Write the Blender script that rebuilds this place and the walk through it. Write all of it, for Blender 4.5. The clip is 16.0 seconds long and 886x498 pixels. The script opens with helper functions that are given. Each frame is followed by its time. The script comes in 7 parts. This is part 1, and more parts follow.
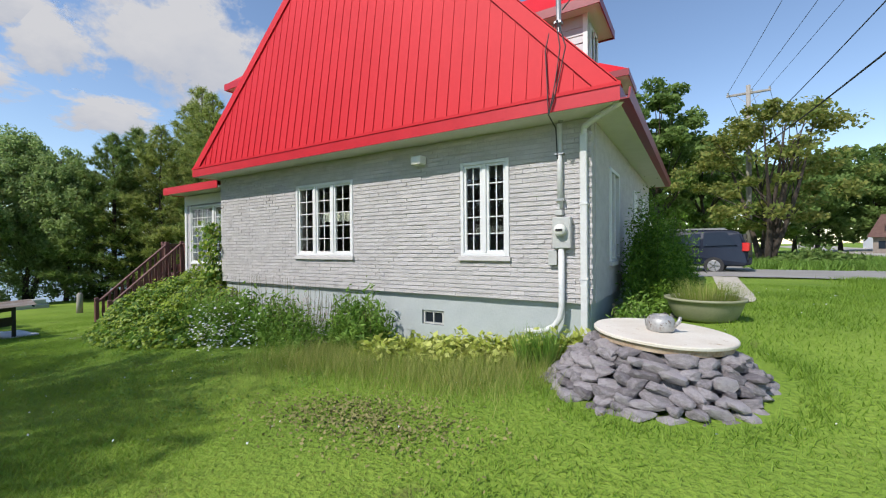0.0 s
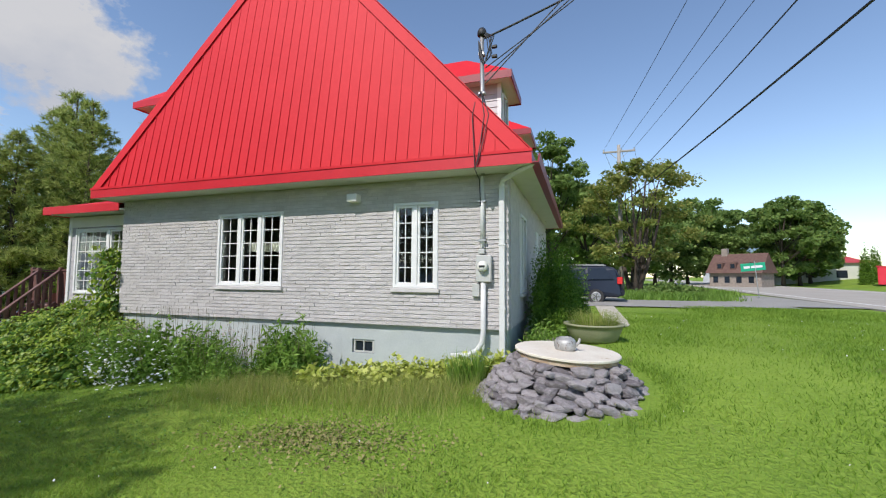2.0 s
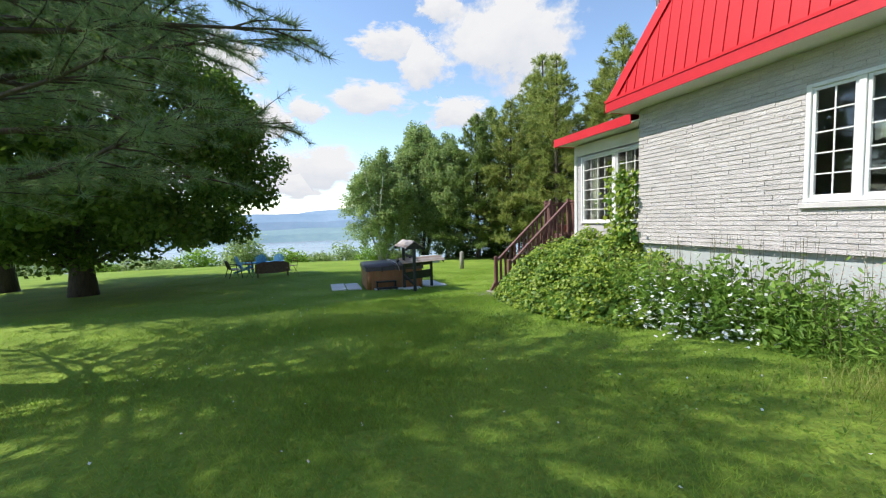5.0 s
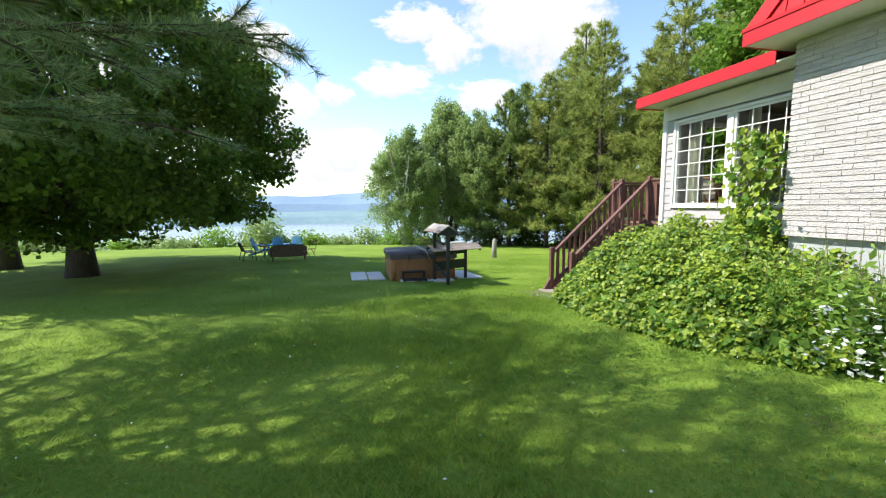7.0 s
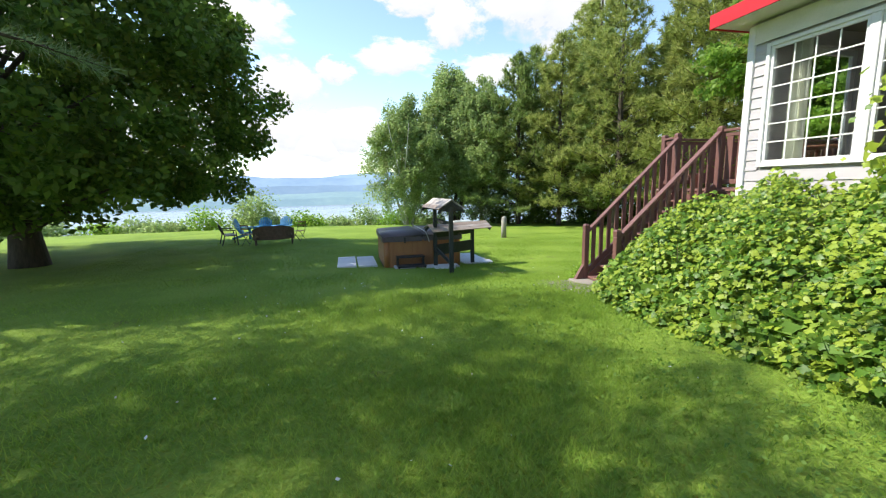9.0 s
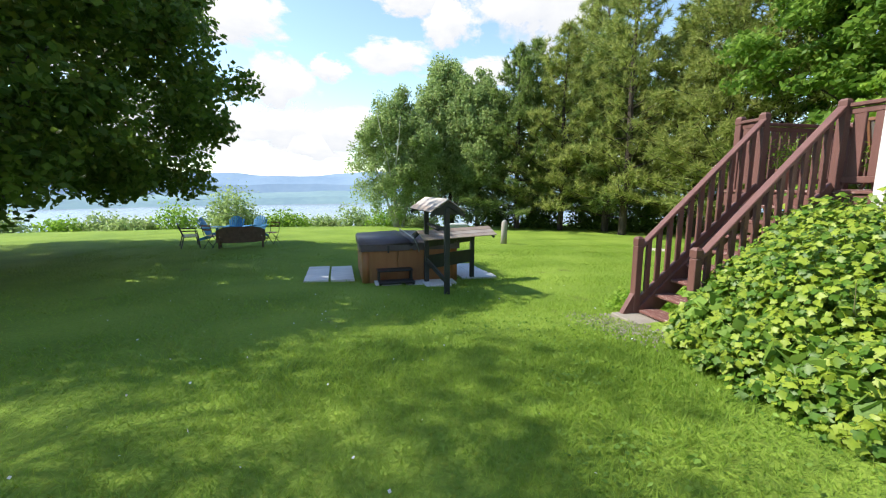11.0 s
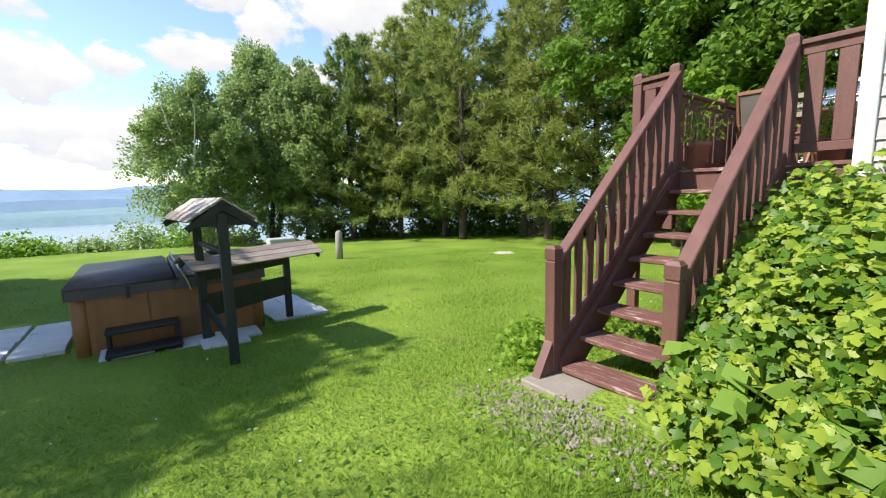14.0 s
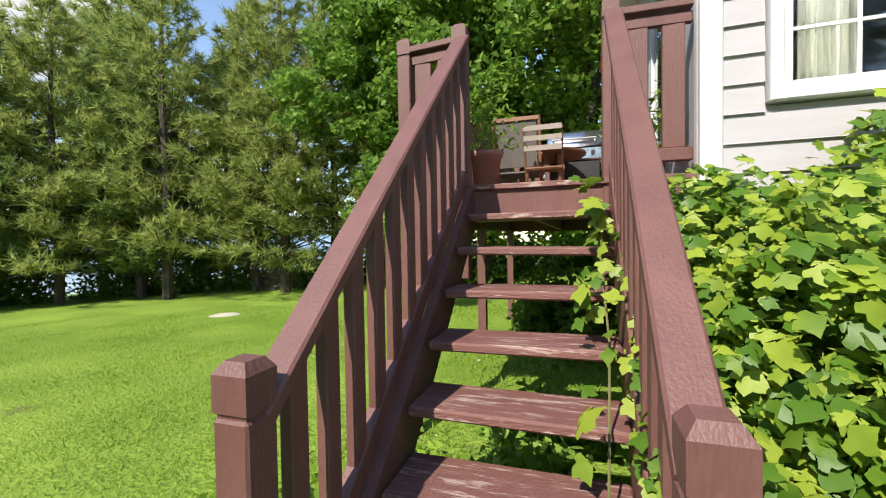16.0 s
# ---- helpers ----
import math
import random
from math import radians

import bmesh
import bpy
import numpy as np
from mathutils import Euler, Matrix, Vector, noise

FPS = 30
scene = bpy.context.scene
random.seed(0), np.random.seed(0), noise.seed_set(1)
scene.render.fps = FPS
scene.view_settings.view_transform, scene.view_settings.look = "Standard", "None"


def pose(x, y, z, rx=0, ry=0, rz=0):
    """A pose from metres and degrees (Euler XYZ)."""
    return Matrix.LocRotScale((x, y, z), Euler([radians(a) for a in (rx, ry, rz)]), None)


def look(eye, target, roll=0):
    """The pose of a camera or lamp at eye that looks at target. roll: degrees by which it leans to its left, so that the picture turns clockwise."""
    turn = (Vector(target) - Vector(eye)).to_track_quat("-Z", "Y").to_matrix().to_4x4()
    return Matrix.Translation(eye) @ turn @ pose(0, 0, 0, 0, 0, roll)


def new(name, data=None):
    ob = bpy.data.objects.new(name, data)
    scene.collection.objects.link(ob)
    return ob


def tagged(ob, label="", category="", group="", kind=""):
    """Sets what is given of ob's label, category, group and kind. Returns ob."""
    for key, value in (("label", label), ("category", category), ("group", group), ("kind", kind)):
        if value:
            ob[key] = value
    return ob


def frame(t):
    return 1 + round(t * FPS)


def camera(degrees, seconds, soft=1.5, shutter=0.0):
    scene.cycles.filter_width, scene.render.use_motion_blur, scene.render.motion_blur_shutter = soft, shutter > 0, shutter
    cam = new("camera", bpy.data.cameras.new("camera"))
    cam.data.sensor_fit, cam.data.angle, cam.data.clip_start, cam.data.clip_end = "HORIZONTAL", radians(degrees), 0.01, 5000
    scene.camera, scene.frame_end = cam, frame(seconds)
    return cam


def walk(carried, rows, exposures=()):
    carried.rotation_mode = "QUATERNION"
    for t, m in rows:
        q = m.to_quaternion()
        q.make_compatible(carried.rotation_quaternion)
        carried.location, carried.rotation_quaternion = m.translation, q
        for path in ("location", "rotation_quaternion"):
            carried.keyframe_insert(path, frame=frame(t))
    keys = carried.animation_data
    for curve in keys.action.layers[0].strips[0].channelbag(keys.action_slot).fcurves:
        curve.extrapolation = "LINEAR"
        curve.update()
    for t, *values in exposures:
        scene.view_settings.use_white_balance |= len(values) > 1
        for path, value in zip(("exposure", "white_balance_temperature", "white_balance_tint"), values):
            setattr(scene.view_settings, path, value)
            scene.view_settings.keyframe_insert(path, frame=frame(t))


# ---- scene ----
# Overall light: high summer sun from the south-south-west, blue sky with fair-weather clouds.
EXPOSURES = [(0.0, 0.18, 6350, 13), (2.5, 0.14, 6350, 13), (5.0, 0.66, 6500, 11), (7.5, 1.0, 6650, 10), (12.0, 0.88, 6650, 10), (14.0, 0.85, 6700, 11), (16.0, 0.85, 6750, 12)]
cam = camera(94.4, 16.0, soft=1.15)
PATH = [
    (0, (0.774, 0.246, 1.709), (-0.278, 1.947, 1.698), -0.5),
    (0.5, (0.966, -0.146, 1.725), (0.37, 1.763, 1.742), 1.1),
    (1, (1.05, -0.381, 1.757), (0.826, 1.604, 1.866), 0.6),
    (1.5, (0.929, -0.551, 1.774), (0.695, 1.431, 1.904), -0.3),
    (2, (0.655, -0.526, 1.763), (0.024, 1.368, 1.895), 0.3),
    (2.5, (0.257, -0.393, 1.747), (-0.843, 1.274, 1.838), 0.4),
    (3, (-0.303, -0.37, 1.651), (-1.788, 0.97, 1.663), 0.2),
    (3.5, (-0.91, -0.213, 1.595), (-2.626, 0.813, 1.529), -0.6),
    (4, (-1.497, -0.131, 1.516), (-3.322, 0.679, 1.412), -1.0),
    (4.5, (-2.079, -0.071, 1.479), (-3.957, 0.606, 1.355), -1.3),
    (5, (-2.683, 0.059, 1.452), (-4.592, 0.64, 1.311), -1.5),
    (7.5, (-5.362, 0.286, 1.289), (-7.295, 0.749, 1.063), -0.2),
    (8, (-5.875, 0.45, 1.236), (-7.806, 0.899, 0.978), -0.6),
    (8.5, (-6.385, 0.595, 1.172), (-8.313, 1.043, 0.884), -1.1),
    (9, (-6.883, 0.781, 1.108), (-8.808, 1.23, 0.801), -1.1),
    (11.5, (-9.385, 1.311, 0.981), (-11.3, 1.802, 0.683), 0.1),
    (12, (-9.785, 1.388, 0.934), (-11.7, 1.889, 0.645), -0.4),
    (12.5, (-10.18, 1.537, 0.889), (-12.084, 2.081, 0.604), -1.1),
    (13, (-10.557, 1.747, 0.867), (-12.415, 2.429, 0.579), -1.6),
    (13.5, (-10.913, 2.06, 0.83), (-12.665, 2.981, 0.549), -1.5),
    (14, (-11.272, 2.397, 0.785), (-12.868, 3.574, 0.521), -1.3),
    (14.5, (-11.619, 2.777, 0.722), (-13.011, 4.192, 0.481), -1.3),
    (15, (-11.991, 3.217, 0.649), (-13.139, 4.844, 0.461), -0.9),
    (15.5, (-12.268, 3.653, 0.647), (-13.152, 5.442, 0.51), -1.0),
    (16, (-12.496, 4.109, 0.645), (-13.126, 6.007, 0.596), -0.9),
]
walk(cam, [(t, look(eye, target, roll)) for t, eye, target, roll in PATH], EXPOSURES)


world = bpy.data.worlds.new("sky_world")
scene.world = world
world.use_nodes = True
wn = world.node_tree.nodes
sky = wn.new("ShaderNodeTexSky")
sky.sky_type = "NISHITA"
sky.sun_disc = False
LIGHT = Vector((0.32, 1.0, -1.08)).normalized()
SUN_EL = math.asin(-LIGHT.z)
SUN_AZ = math.atan2(-LIGHT.x, -LIGHT.y)
sky.sun_elevation = SUN_EL
sky.sun_rotation = SUN_AZ
sky.altitude = 600
sky.air_density, sky.dust_density, sky.ozone_density = 1.15, 0.0, 1.6
wn["Background"].inputs[1].default_value = 0.15
world.node_tree.links.new(sky.outputs[0], wn["Background"].inputs[0])
sun = new("sun", bpy.data.lights.new("sun", "SUN"))
sun.data.energy, sun.data.angle, sun.data.color = 4.1, radians(0.55), (1.0, 0.95, 0.87)
sun.matrix_world = look((0, 0, 40), Vector((0, 0, 40)) + LIGHT)

# ---- materials ----
def mat(name, c1, c2, rough=0.7, scale=6.0, fine=60.0, bump=0.15, metal=0.0, translucent=0.0, island=0.0, obrand=0.0,
        c3=None, spec=0.5, stretch=None, dist=0.01, wear=0.5):
    """Two colours mixed by coarse and fine noise, a third colour as patchy wear, fine relief."""
    m = bpy.data.materials.new(name)
    m.use_nodes = True
    nt = m.node_tree
    N, Lk = nt.nodes, nt.links
    bsdf = N["Principled BSDF"]
    tc = N.new("ShaderNodeTexCoord")
    mp = N.new("ShaderNodeMapping")
    Lk.new(tc.outputs["Object"], mp.inputs[0])
    if stretch:
        mp.inputs["Scale"].default_value = stretch
    n1 = N.new("ShaderNodeTexNoise")
    n1.inputs["Scale"].default_value, n1.inputs["Detail"].default_value = scale, 5
    n2 = N.new("ShaderNodeTexNoise")
    n2.inputs["Scale"].default_value, n2.inputs["Detail"].default_value = fine, 4
    for n in (n1, n2):
        Lk.new(mp.outputs[0], n.inputs["Vector"])
    add = N.new("ShaderNodeMath")
    add.operation = "MULTIPLY_ADD"
    Lk.new(n1.outputs[0], add.inputs[0])
    add.inputs[1].default_value = 0.62
    sc = N.new("ShaderNodeMath")
    sc.operation = "MULTIPLY"
    Lk.new(n2.outputs[0], sc.inputs[0])
    sc.inputs[1].default_value = 0.38
    Lk.new(sc.outputs[0], add.inputs[2])
    last = add.outputs[0]
    if island or obrand:
        src = N.new("ShaderNodeNewGeometry").outputs["Random Per Island"] if island else N.new("ShaderNodeObjectInfo").outputs["Random"]
        ad = N.new("ShaderNodeMath")
        ad.operation = "MULTIPLY_ADD"
        Lk.new(src, ad.inputs[0])
        ad.inputs[1].default_value = island or obrand
        Lk.new(last, ad.inputs[2])
        sb = N.new("ShaderNodeMath")
        sb.operation = "SUBTRACT"
        Lk.new(ad.outputs[0], sb.inputs[0])
        sb.inputs[1].default_value = (island or obrand) / 2
        last = sb.outputs[0]
    ramp = N.new("ShaderNodeValToRGB")
    ramp.color_ramp.elements[0].position, ramp.color_ramp.elements[1].position = 0.33, 0.67
    ramp.color_ramp.elements[0].color, ramp.color_ramp.elements[1].color = (*c1, 1), (*c2, 1)
    Lk.new(last, ramp.inputs[0])
    col = ramp.outputs[0]
    if c3:
        n3 = N.new("ShaderNodeTexNoise")
        n3.inputs["Scale"].default_value, n3.inputs["Detail"].default_value, n3.inputs["Roughness"].default_value = scale * 2.3, 8, 0.7
        Lk.new(mp.outputs[0], n3.inputs["Vector"])
        r3 = N.new("ShaderNodeValToRGB")
        r3.color_ramp.elements[0].position, r3.color_ramp.elements[1].position = 0.5 + 0.16 * wear, 0.56 + 0.16 * wear
        Lk.new(n3.outputs[0], r3.inputs[0])
        mx = N.new("ShaderNodeMix")
        mx.data_type = "RGBA"
        Lk.new(r3.outputs[0], mx.inputs["Factor"])
        Lk.new(col, mx.inputs["A"])
        mx.inputs["B"].default_value = (*c3, 1)
        col = mx.outputs["Result"]
    Lk.new(col, bsdf.inputs["Base Color"])
    bsdf.inputs["Roughness"].default_value, bsdf.inputs["Metallic"].default_value = rough, metal
    bsdf.inputs["Specular IOR Level"].default_value = spec
    if bump:
        bp = N.new("ShaderNodeBump")
        bp.inputs["Strength"].default_value, bp.inputs["Distance"].default_value = bump, dist
        Lk.new(n2.outputs[0], bp.inputs["Height"])
        Lk.new(bp.outputs[0], bsdf.inputs["Normal"])
    if translucent:
        tr = N.new("ShaderNodeBsdfTranslucent")
        Lk.new(col, tr.inputs[0])
        ms = N.new("ShaderNodeMixShader")
        ms.inputs[0].default_value = translucent
        Lk.new(bsdf.outputs[0], ms.inputs[1])
        Lk.new(tr.outputs[0], ms.inputs[2])
        Lk.new(ms.outputs[0], N["Material Output"].inputs[0])
    return m


def glass_mat(name, tint=(0.9, 0.95, 0.93)):
    m = bpy.data.materials.new(name)
    m.use_nodes = True
    b = m.node_tree.nodes["Principled BSDF"]
    b.inputs["Base Color"].default_value = (*tint, 1)
    b.inputs["Roughness"].default_value, b.inputs["Transmission Weight"].default_value, b.inputs["IOR"].default_value = 0.01, 1.0, 1.5
    return m


M_LAWN = mat("lawn_soil_and_turf", (0.125, 0.215, 0.026), (0.245, 0.345, 0.050), 0.9, 0.55, 24, 1.0, c3=(0.15, 0.19, 0.04), dist=0.04, spec=0.15, wear=0.75)
M_BLADE = mat("grass_blades", (0.185, 0.315, 0.034), (0.300, 0.430, 0.060), 0.6, 0.7, 25, 0, translucent=0.5, island=0.35, spec=0.25)
M_TALLGRASS = mat("tall_seeding_grass", (0.20, 0.29, 0.04), (0.38, 0.38, 0.12), 0.7, 1.5, 20, 0, translucent=0.35, island=0.5, spec=0.2)
M_CLOVER = mat("withered_clover", (0.20, 0.19, 0.07), (0.29, 0.26, 0.11), 0.8, 4, 40, 0, island=0.5, spec=0.1)
M_BRICK = mat("painted_brick", (0.44, 0.415, 0.405), (0.56, 0.53, 0.52), 0.85, 5, 38, 0.9, obrand=0.18, dist=0.018, stretch=(0.8, 1, 1.6), spec=0.3)
M_BRICKREST = mat("painted_brick_field", (0.44, 0.415, 0.405), (0.56, 0.53, 0.52), 0.85, 5, 38, 0.9, island=0.18, dist=0.018, stretch=(0.8, 1, 1.6), spec=0.3)
M_MORTAR = mat("painted_mortar", (0.40, 0.38, 0.365), (0.49, 0.465, 0.45), 0.85, 6, 80, 0.4)
M_FOUND = mat("painted_foundation", (0.36, 0.39, 0.39), (0.45, 0.48, 0.475), 0.8, 2, 40, 0.25, c3=(0.36, 0.38, 0.36), wear=0.9)
M_ROOF = mat("red_steel_roof", (0.55, 0.012, 0.02), (0.61, 0.018, 0.027), 0.6, 0.8, 14, 0.05, spec=0.25)
M_FASCIA = mat("red_fascia", (0.50, 0.012, 0.02), (0.58, 0.018, 0.027), 0.4, 2, 20, 0.05)
M_GUTTER = mat("dark_red_gutter", (0.22, 0.015, 0.022), (0.28, 0.02, 0.03), 0.4, 2, 30, 0.05)
M_SOFFIT = mat("white_soffit", (0.62, 0.61, 0.56), (0.70, 0.69, 0.64), 0.6, 3, 40, 0.1)
M_WHITE = mat("white_window_paint", (0.66, 0.66, 0.65), (0.74, 0.74, 0.73), 0.45, 4, 50, 0.06)
M_SILL = mat("concrete_sill", (0.48, 0.46, 0.45), (0.60, 0.57, 0.55), 0.8, 6, 60, 0.3)
M_SIDING = mat("white_vinyl_siding", (0.41, 0.39, 0.40), (0.48, 0.455, 0.465), 0.5, 2, 60, 0.12, stretch=(1, 1, 8))
M_GLASS = glass_mat("window_glass")
# room surfaces coloured dark so the interior looks unlit behind the panes
M_ROOM = mat("darkened_room_plaster", (0.16, 0.14, 0.12), (0.22, 0.20, 0.17), 0.9, 2, 20, 0.1)
M_CURTAIN = mat("pale_curtain", (0.46, 0.48, 0.40), (0.58, 0.59, 0.50), 0.9, 3, 40, 0.2, translucent=0.3, stretch=(6, 6, 1))
M_WOOD = mat("brown_stained_wood", (0.125, 0.055, 0.046), (0.18, 0.082, 0.068), 0.55, 3, 45, 0.3, stretch=(3, 3, 0.7), c3=(0.20, 0.11, 0.09), wear=1.1)
M_TREAD = mat("worn_brown_tread", (0.15, 0.062, 0.05), (0.205, 0.09, 0.075), 0.6, 4, 60, 0.5, stretch=(0.6, 6, 3), c3=(0.40, 0.30, 0.26), wear=0.3)
M_STONE = mat("purple_grey_fieldstone", (0.17, 0.15, 0.155), (0.40, 0.365, 0.37), 0.85, 5, 45, 0.8, obrand=0.35, dist=0.02)
M_CONC = mat("pale_concrete", (0.60, 0.53, 0.43), (0.72, 0.67, 0.58), 0.85, 4, 60, 0.3, c3=(0.42, 0.31, 0.20), wear=0.75)
M_RIM = mat("rust_stained_concrete", (0.30, 0.19, 0.11), (0.52, 0.42, 0.31), 0.85, 7, 50, 0.3)
M_GREYCONC = mat("grey_concrete", (0.23, 0.20, 0.165), (0.33, 0.295, 0.245), 0.9, 3, 50, 0.5)
M_SLAB = mat("pale_patio_slab", (0.60, 0.60, 0.60), (0.74, 0.73, 0.71), 0.85, 2, 40, 0.3, obrand=0.2, c3=(0.34, 0.34, 0.32), wear=0.9)
M_TIN = mat("rusty_enamel", (0.30, 0.29, 0.28), (0.55, 0.54, 0.52), 0.5, 9, 60, 0.3, metal=0.4, c3=(0.16, 0.10, 0.07), wear=0.5)
M_PVC = mat("grey_conduit", (0.56, 0.56, 0.55), (0.66, 0.66, 0.64), 0.5, 3, 30, 0.05)
M_METER = mat("grey_meter_box", (0.42, 0.42, 0.40), (0.50, 0.50, 0.48), 0.5, 5, 30, 0.08)
M_BLACK = mat("black_rubber_cable", (0.012, 0.012, 0.013), (0.025, 0.025, 0.026), 0.6, 9, 50, 0.1)
M_STEEL = mat("weathered_steel", (0.34, 0.34, 0.34), (0.46, 0.46, 0.45), 0.45, 6, 50, 0.1, metal=0.7)
M_DARKWOOD = mat("dark_green_black_timber", (0.012, 0.017, 0.016), (0.028, 0.034, 0.032), 0.6, 4, 40, 0.3, stretch=(3, 3, 0.8))
M_SHINGLE = mat("weathered_board_shingle", (0.30, 0.23, 0.18), (0.46, 0.42, 0.38), 0.7, 4, 45, 0.4, obrand=0.4, stretch=(3, 0.6, 3), c3=(0.24, 0.11, 0.07), wear=0.7)
M_TUBWOOD = mat("honey_cedar_panel", (0.26, 0.11, 0.038), (0.36, 0.165, 0.06), 0.5, 2, 30, 0.2, stretch=(4, 4, 0.5))
M_COVER = mat("brown_vinyl_cover", (0.075, 0.058, 0.062), (0.115, 0.092, 0.096), 0.5, 3, 40, 0.15)
M_BARK = mat("brown_bark", (0.045, 0.034, 0.026), (0.11, 0.085, 0.065), 0.9, 4, 30, 0.9, stretch=(4, 4, 0.8), dist=0.03)
M_BIRCH = mat("birch_bark", (0.45, 0.43, 0.39), (0.62, 0.60, 0.55), 0.8, 3, 25, 0.4, c3=(0.05, 0.045, 0.04), wear=0.6)
M_MAPLE = mat("maple_leaves", (0.085, 0.155, 0.025), (0.16, 0.26, 0.04), 0.55, 0.8, 12, 0, translucent=0.5, island=0.5, spec=0.3)
M_BACKMAPLE = mat("green_maple_leaves", (0.105, 0.215, 0.028), (0.235, 0.375, 0.055), 0.55, 0.5, 10, 0, translucent=0.5, island=0.55, spec=0.3)
M_FRESH = mat("fresh_green_leaves", (0.17, 0.32, 0.03), (0.32, 0.48, 0.06), 0.55, 0.5, 10, 0, translucent=0.5, island=0.5, spec=0.3)
M_BIRCHLEAF = mat("birch_leaves", (0.24, 0.34, 0.11), (0.40, 0.50, 0.19), 0.55, 0.5, 10, 0, translucent=0.5, island=0.5, spec=0.3)
M_ORCHARD = mat("yellowing_leaves", (0.20, 0.26, 0.06), (0.36, 0.36, 0.10), 0.6, 0.35, 10, 0, translucent=0.5, island=0.6, spec=0.2)
M_WOODS = mat("far_woodland_leaves", (0.14, 0.225, 0.055), (0.26, 0.36, 0.10), 0.65, 0.12, 4, 0, translucent=0.5, island=0.5, spec=0.2)
M_PINE = mat("red_pine_needles", (0.23, 0.295, 0.065), (0.42, 0.46, 0.14), 0.6, 0.4, 8, 0, translucent=0.5, island=0.6, spec=0.2)
M_SPRUCE = mat("dark_pine_needles", (0.14, 0.22, 0.055), (0.28, 0.36, 0.11), 0.6, 0.4, 8, 0, translucent=0.5, island=0.6, spec=0.2)
M_WPINE = mat("white_pine_needles", (0.13, 0.21, 0.08), (0.25, 0.36, 0.16), 0.5, 0.8, 8, 0, translucent=0.5, island=0.5, spec=0.3)
M_VINE = mat("grape_vine_leaves", (0.095, 0.205, 0.018), (0.34, 0.44, 0.047), 0.45, 1.2, 14, 0.3, translucent=0.4, island=0.8, spec=0.4)
M_STEM = mat("plant_stems", (0.09, 0.11, 0.03), (0.17, 0.15, 0.06), 0.7, 5, 30, 0)
M_SHRUB = mat("meadow_shrub_leaves", (0.12, 0.23, 0.03), (0.23, 0.37, 0.06), 0.55, 2, 14, 0, translucent=0.35, island=0.6, spec=0.3)
M_YELLOWGREEN = mat("lime_ground_cover", (0.34, 0.40, 0.06), (0.55, 0.58, 0.16), 0.55, 2, 14, 0, translucent=0.3, island=0.6, spec=0.3)
M_WHITEFLOWER = mat("white_flower_heads", (0.70, 0.72, 0.70), (0.82, 0.82, 0.80), 0.7, 9, 40, 0, island=0.3, translucent=0.2)
M_PINKSEED = mat("dusty_pink_seed_heads", (0.38, 0.29, 0.26), (0.56, 0.46, 0.42), 0.8, 5, 40, 0, island=0.4, translucent=0.2)
M_CEDAR = mat("cedar_foliage", (0.075, 0.16, 0.018), (0.16, 0.28, 0.03), 0.6, 1.2, 14, 0, translucent=0.25, island=0.5, spec=0.2)
M_ASPHALT = mat("worn_asphalt", (0.33, 0.295, 0.25), (0.41, 0.37, 0.32), 0.9, 0.6, 60, 0.4)
M_DRIVE = mat("driveway_asphalt", (0.25, 0.235, 0.21), (0.33, 0.31, 0.28), 0.9, 0.8, 60, 0.4)
M_SAND = mat("sandy_path", (0.42, 0.37, 0.29), (0.56, 0.51, 0.42), 0.95, 3, 60, 0.5)
M_LINE = mat("white_road_paint", (0.66, 0.65, 0.62), (0.76, 0.75, 0.72), 0.8, 5, 50, 0.2)
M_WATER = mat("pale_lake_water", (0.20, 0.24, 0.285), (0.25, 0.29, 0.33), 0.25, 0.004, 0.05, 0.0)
# hills and shore: distance haze is mixed into the base colours
M_HILL = mat("haze_tinted_hills", (0.20, 0.29, 0.39), (0.25, 0.34, 0.43), 1.0, 0.003, 0.03, 0, spec=0.0)
M_SHORE = mat("haze_tinted_shore", (0.17, 0.26, 0.31), (0.24, 0.34, 0.35), 1.0, 0.004, 0.04, 0, spec=0.0)
M_BLUE = mat("sky_blue_paint", (0.03, 0.20, 0.42), (0.05, 0.26, 0.50), 0.5, 4, 40, 0.1)
M_WICKER = mat("brown_wicker", (0.07, 0.042, 0.026), (0.13, 0.085, 0.055), 0.7, 8, 70, 0.5)
M_IRON = mat("black_iron", (0.012, 0.012, 0.012), (0.03, 0.03, 0.03), 0.5, 8, 40, 0.1)
M_CUSHION = mat("faded_cushion", (0.28, 0.24, 0.20), (0.36, 0.31, 0.26), 0.9, 6, 60, 0.2)
M_TEAK = mat("oiled_teak", (0.19, 0.085, 0.04), (0.29, 0.145, 0.075), 0.5, 4, 40, 0.2)
M_MESH = mat("grey_sling_fabric", (0.13, 0.115, 0.10), (0.18, 0.16, 0.14), 0.8, 6, 80, 0.2)
M_CHROME = mat("brushed_stainless", (0.55, 0.55, 0.55), (0.66, 0.66, 0.65), 0.25, 6, 60, 0.05, metal=1.0)
M_TERRA = mat("terracotta_pot", (0.36, 0.16, 0.12), (0.46, 0.22, 0.17), 0.8, 5, 40, 0.2)
M_VAN = mat("dark_blue_car_paint", (0.010, 0.014, 0.026), (0.014, 0.018, 0.032), 0.25, 2, 30, 0.0)
M_VANGLASS = mat("tinted_car_glass", (0.015, 0.02, 0.028), (0.02, 0.026, 0.034), 0.05, 2, 30, 0.0)
M_TYRE = mat("tyre_rubber", (0.02, 0.02, 0.02), (0.035, 0.035, 0.035), 0.8, 9, 60, 0.2)
